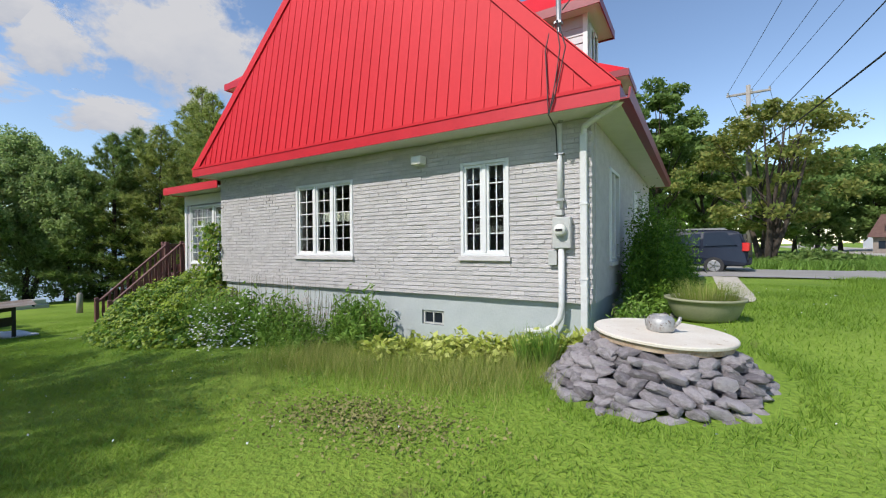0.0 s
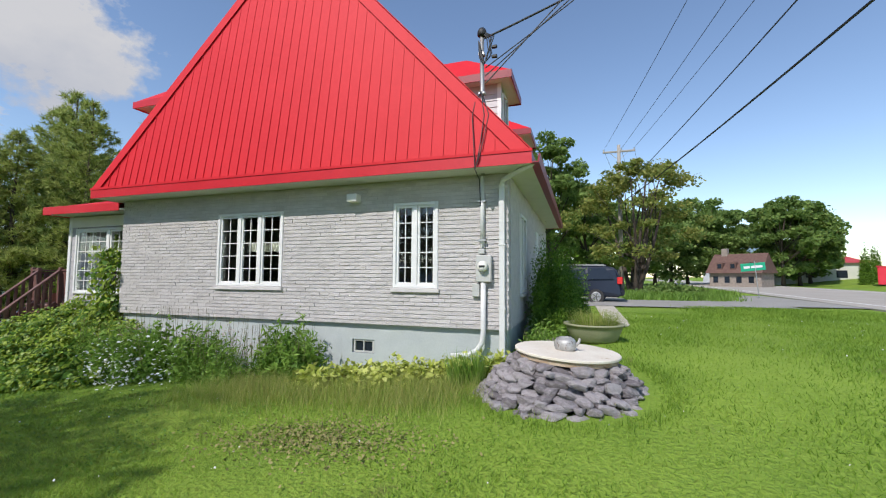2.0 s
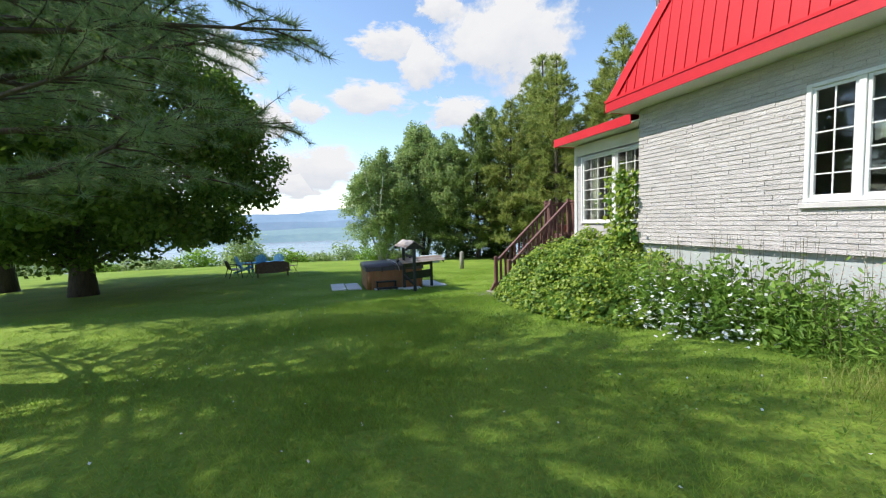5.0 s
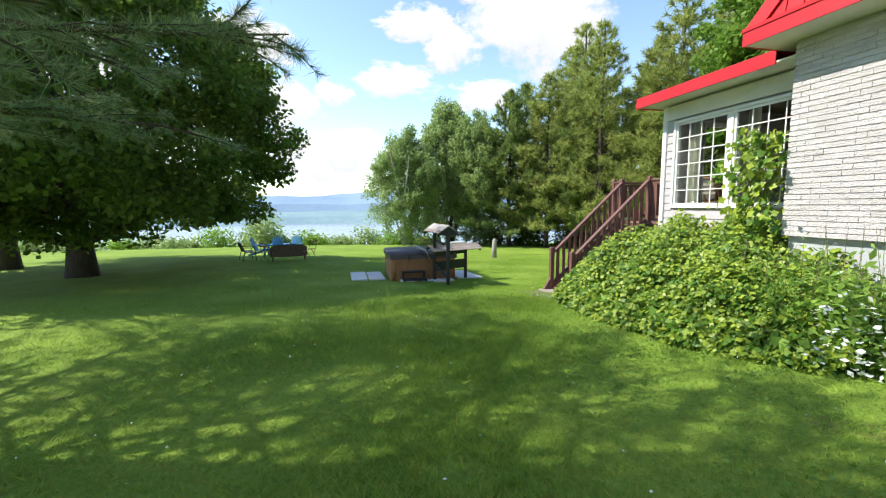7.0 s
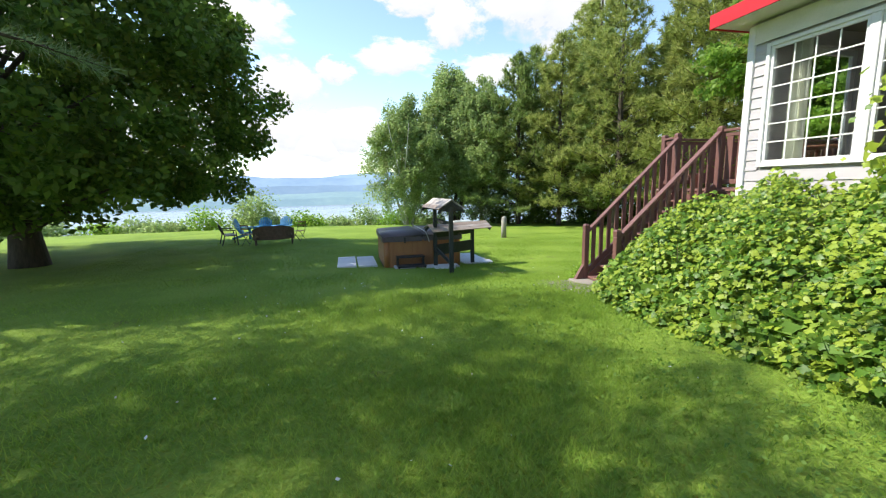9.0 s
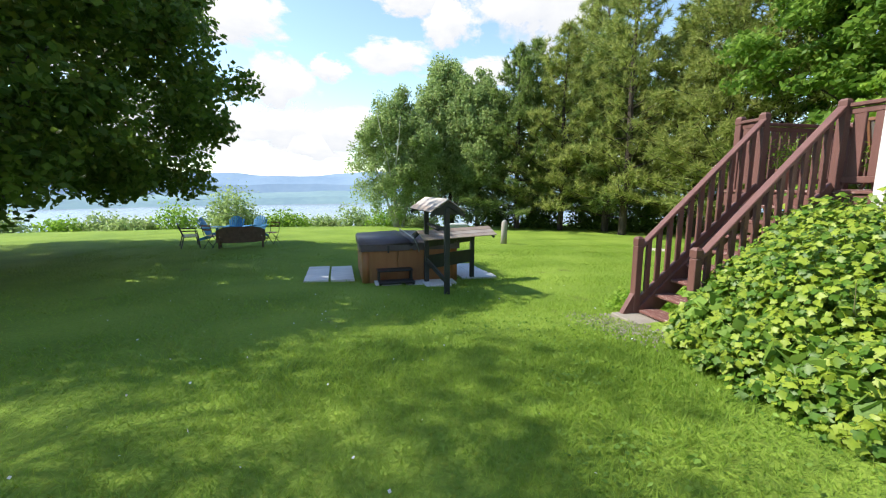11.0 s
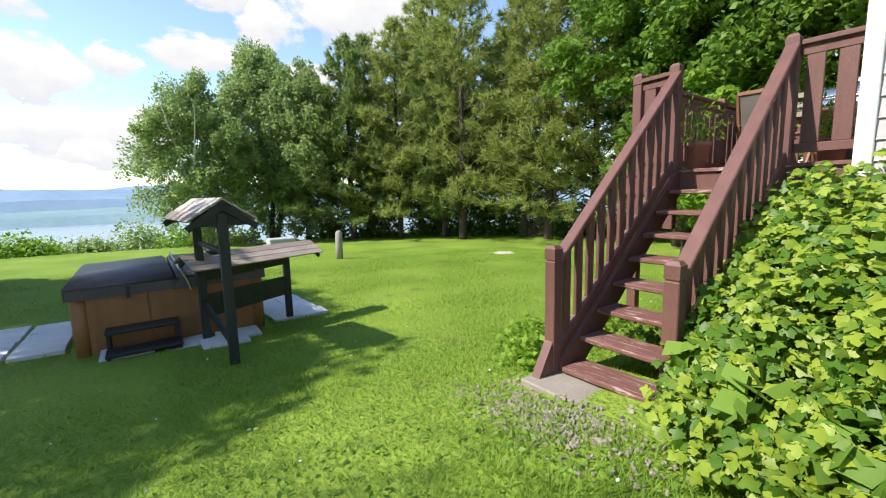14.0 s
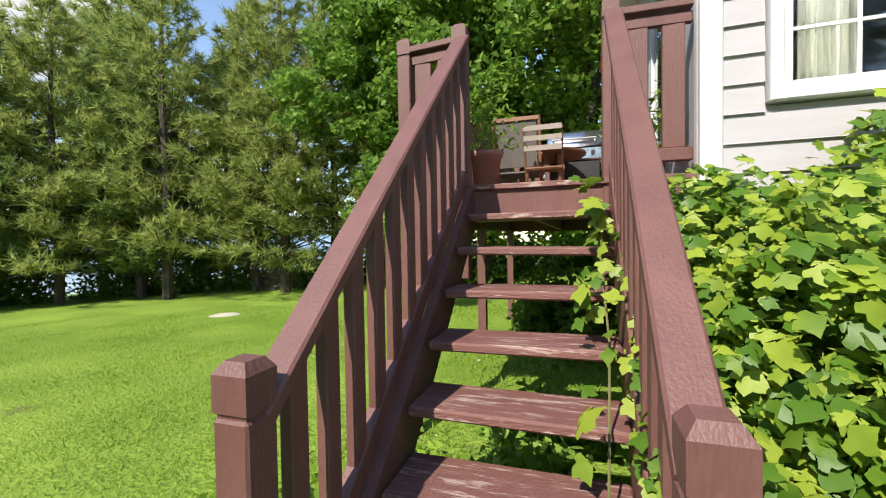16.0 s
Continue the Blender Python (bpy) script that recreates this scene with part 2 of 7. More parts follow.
M_TAIL = mat("red_tail_lamp", (0.55, 0.02, 0.02), (0.65, 0.03, 0.03), 0.2, 5, 30, 0)
M_BARN = mat("sage_barn_cladding", (0.50, 0.50, 0.43), (0.58, 0.58, 0.50), 0.7, 0.6, 8, 0.1)
M_BARNROOF = mat("faded_red_barn_roof", (0.48, 0.06, 0.085), (0.56, 0.085, 0.115), 0.5, 0.3, 4, 0.05)
M_REDBOX = mat("bright_red_bin", (0.62, 0.02, 0.045), (0.70, 0.03, 0.06), 0.5, 1, 20, 0.05)
M_FARBRICK = mat("far_house_stone", (0.20, 0.165, 0.135), (0.33, 0.28, 0.24), 0.8, 2, 20, 0.2)
M_FARROOF = mat("far_house_shingles", (0.10, 0.05, 0.04), (0.15, 0.085, 0.065), 0.8, 2, 20, 0.2)
M_POLE = mat("grey_weathered_pole", (0.26, 0.24, 0.21), (0.38, 0.35, 0.31), 0.85, 2, 30, 0.4, stretch=(3, 3, 0.5))
M_SIGN = mat("green_road_sign", (0.01, 0.30, 0.16), (0.015, 0.35, 0.19), 0.5, 3, 30, 0)
M_PLANTER = mat("olive_plastic_tub", (0.22, 0.22, 0.13), (0.29, 0.29, 0.18), 0.6, 4, 40, 0.1)


def cloud_mat():
    """Self-glowing vapour, soft-edged, thinned out by noise; bright sunlit top and greyer base painted in."""
    m = bpy.data.materials.new("glowing_cloud_card")
    m.use_nodes = True
    N, Lk = m.node_tree.nodes, m.node_tree.links
    tc = N.new("ShaderNodeTexCoord")
    oi = N.new("ShaderNodeObjectInfo")
    mulr = N.new("ShaderNodeMath")
    mulr.operation = "MULTIPLY"
    mulr.inputs[1].default_value = 37.0
    Lk.new(oi.outputs["Random"], mulr.inputs[0])
    ns = N.new("ShaderNodeTexNoise")
    ns.noise_dimensions = "4D"
    ns.inputs["Scale"].default_value, ns.inputs["Detail"].default_value, ns.inputs["Roughness"].default_value = 2.1, 9, 0.60
    Lk.new(tc.outputs["Object"], ns.inputs["Vector"])
    Lk.new(mulr.outputs[0], ns.inputs["W"])
    ln = N.new("ShaderNodeVectorMath")
    ln.operation = "LENGTH"
    Lk.new(tc.outputs["Object"], ln.inputs[0])
    f = N.new("ShaderNodeMath")
    f.operation = "MULTIPLY_ADD"
    Lk.new(ln.outputs["Value"], f.inputs[0])
    f.inputs[1].default_value = -0.62
    Lk.new(ns.outputs[0], f.inputs[2])
    r = N.new("ShaderNodeValToRGB")
    r.color_ramp.elements[0].position, r.color_ramp.elements[1].position = 0.0, 0.15
    Lk.new(f.outputs[0], r.inputs[0])
    sep = N.new("ShaderNodeSeparateXYZ")
    Lk.new(tc.outputs["Object"], sep.inputs[0])
    sh = N.new("ShaderNodeMath")
    sh.operation = "MULTIPLY_ADD"
    Lk.new(sep.outputs["Y"], sh.inputs[0])
    sh.inputs[1].default_value = 0.55
    Lk.new(ns.outputs[0], sh.inputs[2])
    cr = N.new("ShaderNodeValToRGB")
    cr.color_ramp.elements[0].position, cr.color_ramp.elements[1].position = 0.15, 0.62
    cr.color_ramp.elements[0].color, cr.color_ramp.elements[1].color = (0.76, 0.80, 0.87, 1), (0.94, 0.95, 0.96, 1)
    Lk.new(sh.outputs[0], cr.inputs[0])
    em = N.new("ShaderNodeEmission")
    Lk.new(cr.outputs[0], em.inputs[0])
    em.inputs[1].default_value = 0.60
    tr = N.new("ShaderNodeBsdfTransparent")
    ms = N.new("ShaderNodeMixShader")
    Lk.new(r.outputs[0], ms.inputs[0])
    Lk.new(tr.outputs[0], ms.inputs[1])
    Lk.new(em.outputs[0], ms.inputs[2])
    Lk.new(ms.outputs[0], N["Material Output"].inputs[0])
    return m


M_CLOUD = cloud_mat()


# ---- building helpers ----
def thing(name, loc, label, category, group="", kind=""):
    ob = new(name)
    ob.location = loc
    return tagged(ob, label, category, group, kind)


def link_mesh(name, me, material, parent=None, label=""):
    ob = new(name, me)
    if material and not me.materials:
        me.materials.append(material)
    if parent:
        ob.parent = parent
    if label:
        ob["label"] = label
    return ob


def part(name, bm, material, parent=None, label="", smooth=False):
    """Links a bmesh, in the coordinates of its parent, as one mesh object."""
    me = bpy.data.meshes.new(name)
    if smooth:
        for f in bm.faces:
            f.smooth = True
    bm.to_mesh(me)
    bm.free()
    return link_mesh(name, me, material, parent, label)


def box(bm, lo, hi, rot=None, bevel=0.0):
    """An axis-aligned box between two corners, optionally turned by a matrix about its middle, with bevelled edges."""
    c = [(a + b) / 2 for a, b in zip(lo, hi)]
    s = [abs(b - a) for a, b in zip(lo, hi)]
    m = Matrix.Translation(c) @ (rot if rot else Matrix()) @ Matrix.Diagonal((*s, 1))
    r = bmesh.ops.create_cube(bm, size=1, matrix=m)
    if bevel:
        es = list({e for v in r["verts"] for e in v.link_edges})
        bmesh.ops.bevel(bm, geom=es, offset=bevel, segments=1, affect="EDGES")
    return bm


def boxes(*spans, bevel=0.0):
    bm = bmesh.new()
    for lo, hi in spans:
        box(bm, lo, hi, None, bevel)
    return bm


def beam(bm, a, b, w, h, up=(0, 0, 1), bevel=0.0):
    """A square-cut timber from a to b, w wide and h high."""
    a, b = Vector(a), Vector(b)
    d = b - a
    z = d.normalized()
    x = z.cross(Vector(up))
    x = x.normalized() if x.length > 1e-5 else Vector((1, 0, 0))
    y = x.cross(z)
    m = Matrix((x, y, z)).transposed().to_4x4()
    m.translation = (a + b) / 2
    r = bmesh.ops.create_cube(bm, size=1, matrix=m @ Matrix.Diagonal((w, h, d.length, 1)))
    if bevel:
        bmesh.ops.bevel(bm, geom=list({e for v in r["verts"] for e in v.link_edges}), offset=bevel, segments=1, affect="EDGES")
    return bm


def cyl(bm, a, b, r1, r2=None, n=14):
    a, b = Vector(a), Vector(b)
    d = b - a
    m = Matrix.Translation((a + b) / 2) @ d.to_track_quat("Z", "Y").to_matrix().to_4x4()
    bmesh.ops.create_cone(bm, cap_ends=True, segments=n, radius1=r1, radius2=r1 if r2 is None else r2, depth=d.length, matrix=m)
    return bm


def tube_bm(bm, pts, radii, n=8):
    """A round tube along a polyline."""
    pts = [Vector(p) for p in pts]
    rings = []
    for i, p in enumerate(pts):
        d = (pts[min(i + 1, len(pts) - 1)] - pts[max(i - 1, 0)]).normalized()
        x = d.orthogonal().normalized() if not rings else (rings[-1][1] - d * rings[-1][1].dot(d)).normalized()
        y = d.cross(x)
        r = radii[i] if hasattr(radii, "__len__") else radii
        rings.append(([bm.verts.new(p + (x * math.cos(k * math.tau / n) + y * math.sin(k * math.tau / n)) * r) for k in range(n)], x))
    for (a, _), (b, _) in zip(rings, rings[1:]):
        for k in range(n):
            bm.faces.new((a[k], a[(k + 1) % n], b[(k + 1) % n], b[k]))
    bm.faces.new(rings[0][0][::-1])
    bm.faces.new(rings[-1][0])
    return bm


def lathe(bm, profile, n=32, centre=(0, 0, 0)):
    """A turned shape from (radius, height) pairs."""
    cx, cy, cz = centre
    rings = [[bm.verts.new((cx + r * math.cos(k * math.tau / n), cy + r * math.sin(k * math.tau / n), cz + z)) for k in range(n)] for r, z in profile]
    for a, b in zip(rings, rings[1:]):
        for k in range(n):
            bm.faces.new((a[k], a[(k + 1) % n], b[(k + 1) % n], b[k]))
    bm.faces.new(rings[0][::-1])
    bm.faces.new(rings[-1])
    return bm


def prism(bm, outline, thick, m=None):
    """A flat outline in x and z, given depth along y."""
    a = [bm.verts.new((x, 0, z)) for x, z in outline]
    b = [bm.verts.new((x, thick, z)) for x, z in outline]
    bm.faces.new(a)
    bm.faces.new(b[::-1])
    for i in range(len(a)):
        j = (i + 1) % len(a)
        bm.faces.new((a[j], a[i], b[i], b[j]))
    if m:
        bmesh.ops.transform(bm, matrix=m, verts=a + b)
    return bm


def poly(bm, *pts):
    return bm.faces.new([bm.verts.new(p) for p in pts])


def mesh_np(name, verts, per):
    """A mesh of separate faces with `per` corners each, out of an array of corners."""
    n = len(verts)
    me = bpy.data.meshes.new(name)
    me.vertices.add(n)
    me.vertices.foreach_set("co", np.ascontiguousarray(verts, dtype=np.float32).ravel())
    me.loops.add(n)
    me.loops.foreach_set("vertex_index", np.arange(n, dtype=np.int32))
    me.polygons.add(n // per)
    me.polygons.foreach_set("loop_start", np.arange(0, n, per, dtype=np.int32))
    me.polygons.foreach_set("loop_total", np.full(n // per, per, dtype=np.int32))
    me.update(calc_edges=True)
    return me


def unit(v):
    return v / np.maximum(np.linalg.norm(v, axis=-1, keepdims=True), 1e-9)


def leaf_quads(rng, P, size, up=0.5, slim=0.62):
    """One pointed leaf for each place in P: a diamond with a random lean, rather level where up is large."""
    n = len(P)
    nrm = unit(rng.normal(size=(n, 3)) + np.array((0, 0, up * 2.0)))
    u = unit(np.cross(nrm, rng.normal(size=(n, 3))))
    v = np.cross(nrm, u)
    s = (size * rng.uniform(0.6, 1.3, n))[:, None]
    return np.stack([P - u * s, P + v * s * slim - u * s * 0.1, P + u * s - nrm * s * 0.25, P - v * s * slim - u * s * 0.1], 1).reshape(-1, 3)


def needle_tris(rng, P, D, length, width):
    """A thin pointed triangle from each place in P along D."""
    n = len(P)
    side = unit(np.cross(D, rng.normal(size=(n, 3)))) * width
    L = (length * rng.uniform(0.7, 1.2, n))[:, None]
    return np.stack([P - side, P + side, P + D * L], 1).reshape(-1, 3)


XG = np.array((-3000, -900, -260, -90, -60, -44, -36, -30, -25, -18, -15, -12.6, -9.3, -6, -2, 0, 3000))
ZG = np.array((-62, -62, -62, -18, -6, -2.3, -1.6, -1.42, -1.28, -1.06, -0.80, -0.52, -0.30, -0.08, 0.20, 0.28, 0.28))
YG = np.array((-3000, -6, 2, 2.8, 4, 5, 6.5, 10, 15, 60, 3000))
ZY = np.array((0.3, 0.2, 0.25, 0.31, 0.44, 0.58, 0.72, 0.68, 0.60, 0.62, 0.7))


def ground(x, y):
    """Height of the ground."""
    x, y = np.asarray(x, float), np.asarray(y, float)
    west = np.interp(x, XG, ZG) - np.where(x < -12, np.clip((y - 3) * 0.022, -0.10, 0.28) * np.clip((-12 - x) / 5, 0, 1), 0)
    east = np.interp(y, YG, ZY)
    s = np.clip((x + 2.2) / 3.4, 0, 1)
    s = s * s * (3 - 2 * s)
    z = west * (1 - s) + east * s
    far = np.clip((x - 32) / 11, 0, 1) * np.clip((y - 10) / 20, 0, 1) * 1.2
    return z + far * np.clip((400 - y) / 200, 0, 1)


def gz(x, y):
    return float(ground(x, y))


# ---- ground, road, water, distance ----
def build_ground():
    xs = np.unique(np.concatenate([np.linspace(-3000, -300, 10), np.linspace(-300, -60, 14), np.linspace(-60, -34, 14), np.arange(-34, 14, 0.5), np.linspace(14, 80, 34), np.linspace(80, 400, 12), np.linspace(400, 3000, 8)]))
    ys = np.unique(np.concatenate([np.linspace(-3000, -80, 12), np.linspace(-80, -12, 18), np.arange(-12, 22, 0.5), np.linspace(22, 90, 35), np.linspace(90, 400, 12), np.linspace(400, 3000, 8)]))
    X, Y = np.meshgrid(xs, ys, indexing="ij")
    Z = ground(X, Y)
    near = (X > -34) & (X < 14) & (Y > -12) & (Y < 22)
    Z = Z + np.where(near, 0.018 * np.sin(X * 1.7 + Y * 0.6) * np.cos(Y * 1.3 - X * 0.4), 0)
    V = np.stack([X, Y, Z], -1).reshape(-1, 3)
    nx, ny = len(xs), len(ys)
    i = np.arange(nx * ny).reshape(nx, ny)
    F = np.stack([i[:-1, :-1], i[1:, :-1], i[1:, 1:], i[:-1, 1:]], -1).reshape(-1, 4)
    me = bpy.data.meshes.new("ground")
    me.from_pydata(V.tolist(), [], F.tolist())
    for p in me.polygons:
        p.use_smooth = True
    tagged(link_mesh("ground", me, M_LAWN), "mown green lawn sloping down towards the lake", "ground", kind="structure")


build_ground()


def strip(name, left, right, y0, y1, n, lift, material, label, category):
    """A ribbon on the ground between two lines x = a + b*y."""
    bm = bmesh.new()
    rows = []
    for k in range(n + 1):
        y = y0 + (y1 - y0) * k / n
        xa, xb = left[0] + left[1] * y, right[0] + right[1] * y
        cols = []
        for j in range(4):
            x = xa + (xb - xa) * j / 3
            cols.append(bm.verts.new((x, y, gz(x, y) + lift)))
        rows.append(cols)
    for a, b in zip(rows, rows[1:]):
        for j in range(3):
            bm.faces.new((a[j], a[j + 1], b[j + 1], b[j]))
    r = bmesh.ops.extrude_face_region(bm, geom=list(bm.faces))
    bmesh.ops.translate(bm, vec=(0, 0, -0.3), verts=[v for v in r["geom"] if isinstance(v, bmesh.types.BMVert)])
    bmesh.ops.recalc_face_normals(bm, faces=bm.faces)
    return tagged(part(name, bm, material), label, category, kind="structure")


strip("road", (9.2, 0.086), (20.4, 0.086), -160, 220, 190, 0.06, M_ASPHALT, "worn grey asphalt country road", "road")
strip("road_line", (10.2, 0.086), (10.34, 0.086), -160, 220, 190, 0.066, M_LINE, "white painted edge line of the road", "road marking")
strip("road_line", (19.0, 0.086), (19.14, 0.086), -160, 220, 190, 0.066, M_LINE, "white painted edge line of the road", "road marking")


def build_driveway():
    bm = bmesh.new()
    for x0, x1, y0, y1 in ((-6, 2.8, 16.8, 24.5), (2.8, 6.0, 16.9, 21.8), (6.0, 8.4, 17.9, 23.6), (8.4, 11.2, 18.9, 29.5)):
        n = 6
        g = [[bm.verts.new((x0 + (x1 - x0) * i / n, y0 + (y1 - y0) * j / n, gz(x0 + (x1 - x0) * i / n, y0 + (y1 - y0) * j / n) + 0.045)) for j in range(n + 1)] for i in range(n + 1)]
        for i in range(n):
            for j in range(n):
                bm.faces.new((g[i][j], g[i + 1][j], g[i + 1][j + 1], g[i][j + 1]))
    tagged(part("driveway", bm, M_DRIVE), "grey asphalt driveway from the road to the house", "driveway", kind="structure")
    bm = bmesh.new()
    pts = [(1.42, 9.0, 0.16), (1.44, 9.4, 0.24), (1.48, 10.6, 0.27), (1.5, 12.5, 0.30), (1.56, 16.85, 0.34)]
    rows = [[bm.verts.new((x + s * w, y, gz(x + s * w, y) + 0.03)) for s in (-1, 0, 1)] for x, y, w in pts]
    for a, b in zip(rows, rows[1:]):
        for j in range(2):
            bm.faces.new((a[j], a[j + 1], b[j + 1], b[j]))
    tagged(part("garden_path", bm, M_SAND), "pale sandy garden path along the house", "path", kind="structure")


build_driveway()


def build_distance():
    bm = bmesh.new()
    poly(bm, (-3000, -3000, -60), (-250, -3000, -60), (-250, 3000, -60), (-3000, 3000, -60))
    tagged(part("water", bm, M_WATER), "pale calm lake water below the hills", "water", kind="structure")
    # far shore and two hill ridges, with haze painted into their blue colours
    rng = np.random.default_rng(5)
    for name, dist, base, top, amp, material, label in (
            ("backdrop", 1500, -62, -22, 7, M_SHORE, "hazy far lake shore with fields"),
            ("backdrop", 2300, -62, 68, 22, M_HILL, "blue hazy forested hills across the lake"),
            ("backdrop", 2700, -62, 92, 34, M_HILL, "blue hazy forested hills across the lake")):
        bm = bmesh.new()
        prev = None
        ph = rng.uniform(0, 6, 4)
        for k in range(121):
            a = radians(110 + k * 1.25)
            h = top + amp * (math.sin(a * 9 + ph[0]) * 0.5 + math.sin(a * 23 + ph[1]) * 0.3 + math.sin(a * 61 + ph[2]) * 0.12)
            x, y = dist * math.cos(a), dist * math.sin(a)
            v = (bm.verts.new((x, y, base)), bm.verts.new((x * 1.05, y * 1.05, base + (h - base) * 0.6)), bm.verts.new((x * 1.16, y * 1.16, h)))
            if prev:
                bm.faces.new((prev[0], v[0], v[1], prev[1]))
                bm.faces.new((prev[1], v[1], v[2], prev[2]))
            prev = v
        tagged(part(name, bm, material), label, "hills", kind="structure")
    # clouds, far off: flat cards that give their own light
    for (dx, dy, dz), w, h in (((-0.824, 0.408, 0.392), 350, 270), ((-0.907, 0.242, 0.347), 165, 135), ((-0.953, 0.125, 0.277), 235, 100),
                               ((-0.852, 0.269, 0.449), 120, 95), ((-0.915, 0.32, 0.246), 200, 90), ((-0.907, 0.168, 0.386), 190, 90), ((-0.992, 0.004, 0.123), 280, 130),
                               ((-0.97, -0.115, 0.216), 205, 150), ((-0.984, -0.13, 0.126), 260, 110), ((-0.995, -0.055, 0.085), 220, 80), ((-0.968, -0.014, 0.25), 110, 70),
                               ((-0.926, -0.188, 0.327), 270, 130), ((-0.93, -0.34, 0.12), 420, 200), ((-0.86, -0.45, 0.25), 330, 170)):
        d = Vector((dx, dy, dz)).normalized() * 1900
        bm = bmesh.new()
        poly(bm, (-1, -1, 0), (1, -1, 0), (1, 1, 0), (-1, 1, 0))
        ob = part("cloud_backdrop", bm, M_CLOUD)
        ob.matrix_world = Matrix.Translation(d) @ (Vector((0, 0, 0)) - d).to_track_quat("Z", "Y").to_matrix().to_4x4() @ Matrix.Diagonal((w, h, 1, 1))
        ob.visible_shadow = False
        tagged(ob, "white fair-weather cumulus cloud in the sky", "cloud", kind="structure")


build_distance()


# ---- house ----
WY, WX0, WX1, WYN = 5.92, -9.09, -0.40, 13.5      # brick faces
EZ = 3.41                                          # soffit
house = thing("house", (0, 0, 0), "light grey painted brick house with a steep red metal roof", "house")


def wall_panel(name, x0, x1, z0, z1, y0, y1, holes, material):
    """An upright wall along x with holes (xa, xb, za, zb) that go through it."""
    bm = bmesh.new()
    xs = sorted({x0, x1, *[h[0] for h in holes], *[h[1] for h in holes]})
    for xa, xb in zip(xs, xs[1:]):
        zc = z0
        for h in sorted((h for h in holes if h[0] <= xa + 1e-6 and h[1] >= xb - 1e-6), key=lambda h: h[2]):
            box(bm, (xa, y0, zc), (xb, y1, h[2]))
            zc = h[3]
        box(bm, (xa, y0, zc), (xb, y1, z1))
    bmesh.ops.remove_doubles(bm, verts=bm.verts, dist=1e-4)
    return part(name, bm, material, house)


W1 = (-6.32, -4.72, 1.55, 2.99)
W2 = (-2.40, -1.58, 1.56, 3.02)
wall_south = wall_panel("wall_south", WX0 + 0.012, WX1 - 0.012, 0.92, EZ, WY + 0.011, WY + 0.22, (W1, W2), M_MORTAR)
found_south = wall_panel("foundation", WX0 + 0.04, WX1 - 0.04, -0.9, 0.918, WY + 0.085, WY + 0.28, ((-3.22, -2.78, 0.40, 0.64),), M_FOUND)
# east wall, with its window opening, runs along y
EW = (7.15, 8.05, 1.45, 2.95)
bm = bmesh.new()
for lo, hi in (((WX1 - 0.2, WY + 0.22, 0.92), (WX1, EW[0], EZ)), ((WX1 - 0.2, EW[1], 0.92), (WX1, WYN, EZ)), ((WX1 - 0.2, EW[0], 0.92), (WX1, EW[1], EW[2])), ((WX1 - 0.2, EW[0], EW[3]), (WX1, EW[1], EZ))):
    box(bm, lo, hi)
wall_east = part("wall_east", bm, M_BRICKREST, house)
part("foundation", boxes(((WX1 - 0.25, WY + 0.28, -0.6), (WX1 - 0.05, WYN, 0.918))), M_FOUND, house)
part("wall_west", boxes(((WX0, WY + 0.22, -0.9), (WX0 + 0.2, WYN, EZ))), M_BRICKREST, house)
part("wall_north", boxes(((WX0 + 0.2, WYN - 0.2, -0.9), (WX1 - 0.2, WYN, EZ))), M_BRICKREST, house)
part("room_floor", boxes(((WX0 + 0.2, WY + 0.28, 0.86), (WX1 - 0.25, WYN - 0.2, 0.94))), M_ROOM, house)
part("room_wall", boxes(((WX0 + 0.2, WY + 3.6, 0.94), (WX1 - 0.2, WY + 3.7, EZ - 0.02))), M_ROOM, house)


def build_bricks():
    """Courses of painted brick: the stretch between the windows and the near corner as single parts, the rest joined."""
    rng = random.Random(4)
    L, H, J = 0.205, 0.056, 0.012
    protos = []
    for k in range(5):
        bm = bmesh.new()
        bmesh.ops.create_cube(bm, size=1, matrix=Matrix.Diagonal((L, 0.034, H, 1)))
        for v in bm.verts:
            if v.co.y < 0:
                v.co += Vector((rng.uniform(-0.005, 0.005), rng.uniform(-0.006, 0.006), rng.uniform(-0.006, 0.006)))
        me = bpy.data.meshes.new("brick")
        bm.to_mesh(me)
        bm.free()
        me.materials.append(M_BRICK)
        protos.append(me)
    rest = bmesh.new()
    single = 0
    z, course = 0.925, 0
    while z + H < EZ:
        zc = z + H / 2
        spans, x = [], WX0
        cuts = sorted((h[0] - 0.005, h[1] + 0.005) for h in (W1, W2) if h[2] - 0.05 < zc < h[3] + 0.02)
        for a, b in cuts:
            spans.append((x, a))
            x = b
        spans.append((x, WX1))
        for a, b in spans:
            x = a if course % 2 else a - L / 2
            while x < b - 0.03:
                xa, xb = max(x, a), min(x + L, b)
                if xb - xa > 0.03:
                    y = WY + rng.uniform(-0.006, 0.003)
                    cx = (xa + xb) / 2
                    whole = xb - xa > L - 0.004
                    if whole and -3.6 < cx < -0.45 and 1.0 < zc < 2.6 and single < 300:
                        ob = new("brick", protos[rng.randrange(5)])
                        ob.parent = wall_south
                        ob.location = (cx, y + 0.017, zc)
                        single += 1
                    else:
                        box(rest, (xa, y, zc - H / 2), (xb, y + 0.034, zc + H / 2))
                x += L + 0.004
        z += H + J
        course += 1
    me = bpy.data.meshes.new("brick_field")
    rest.to_mesh(me)
    rest.free()
    tagged(link_mesh("brick_field", me, M_BRICKREST, wall_south), kind="stuff")


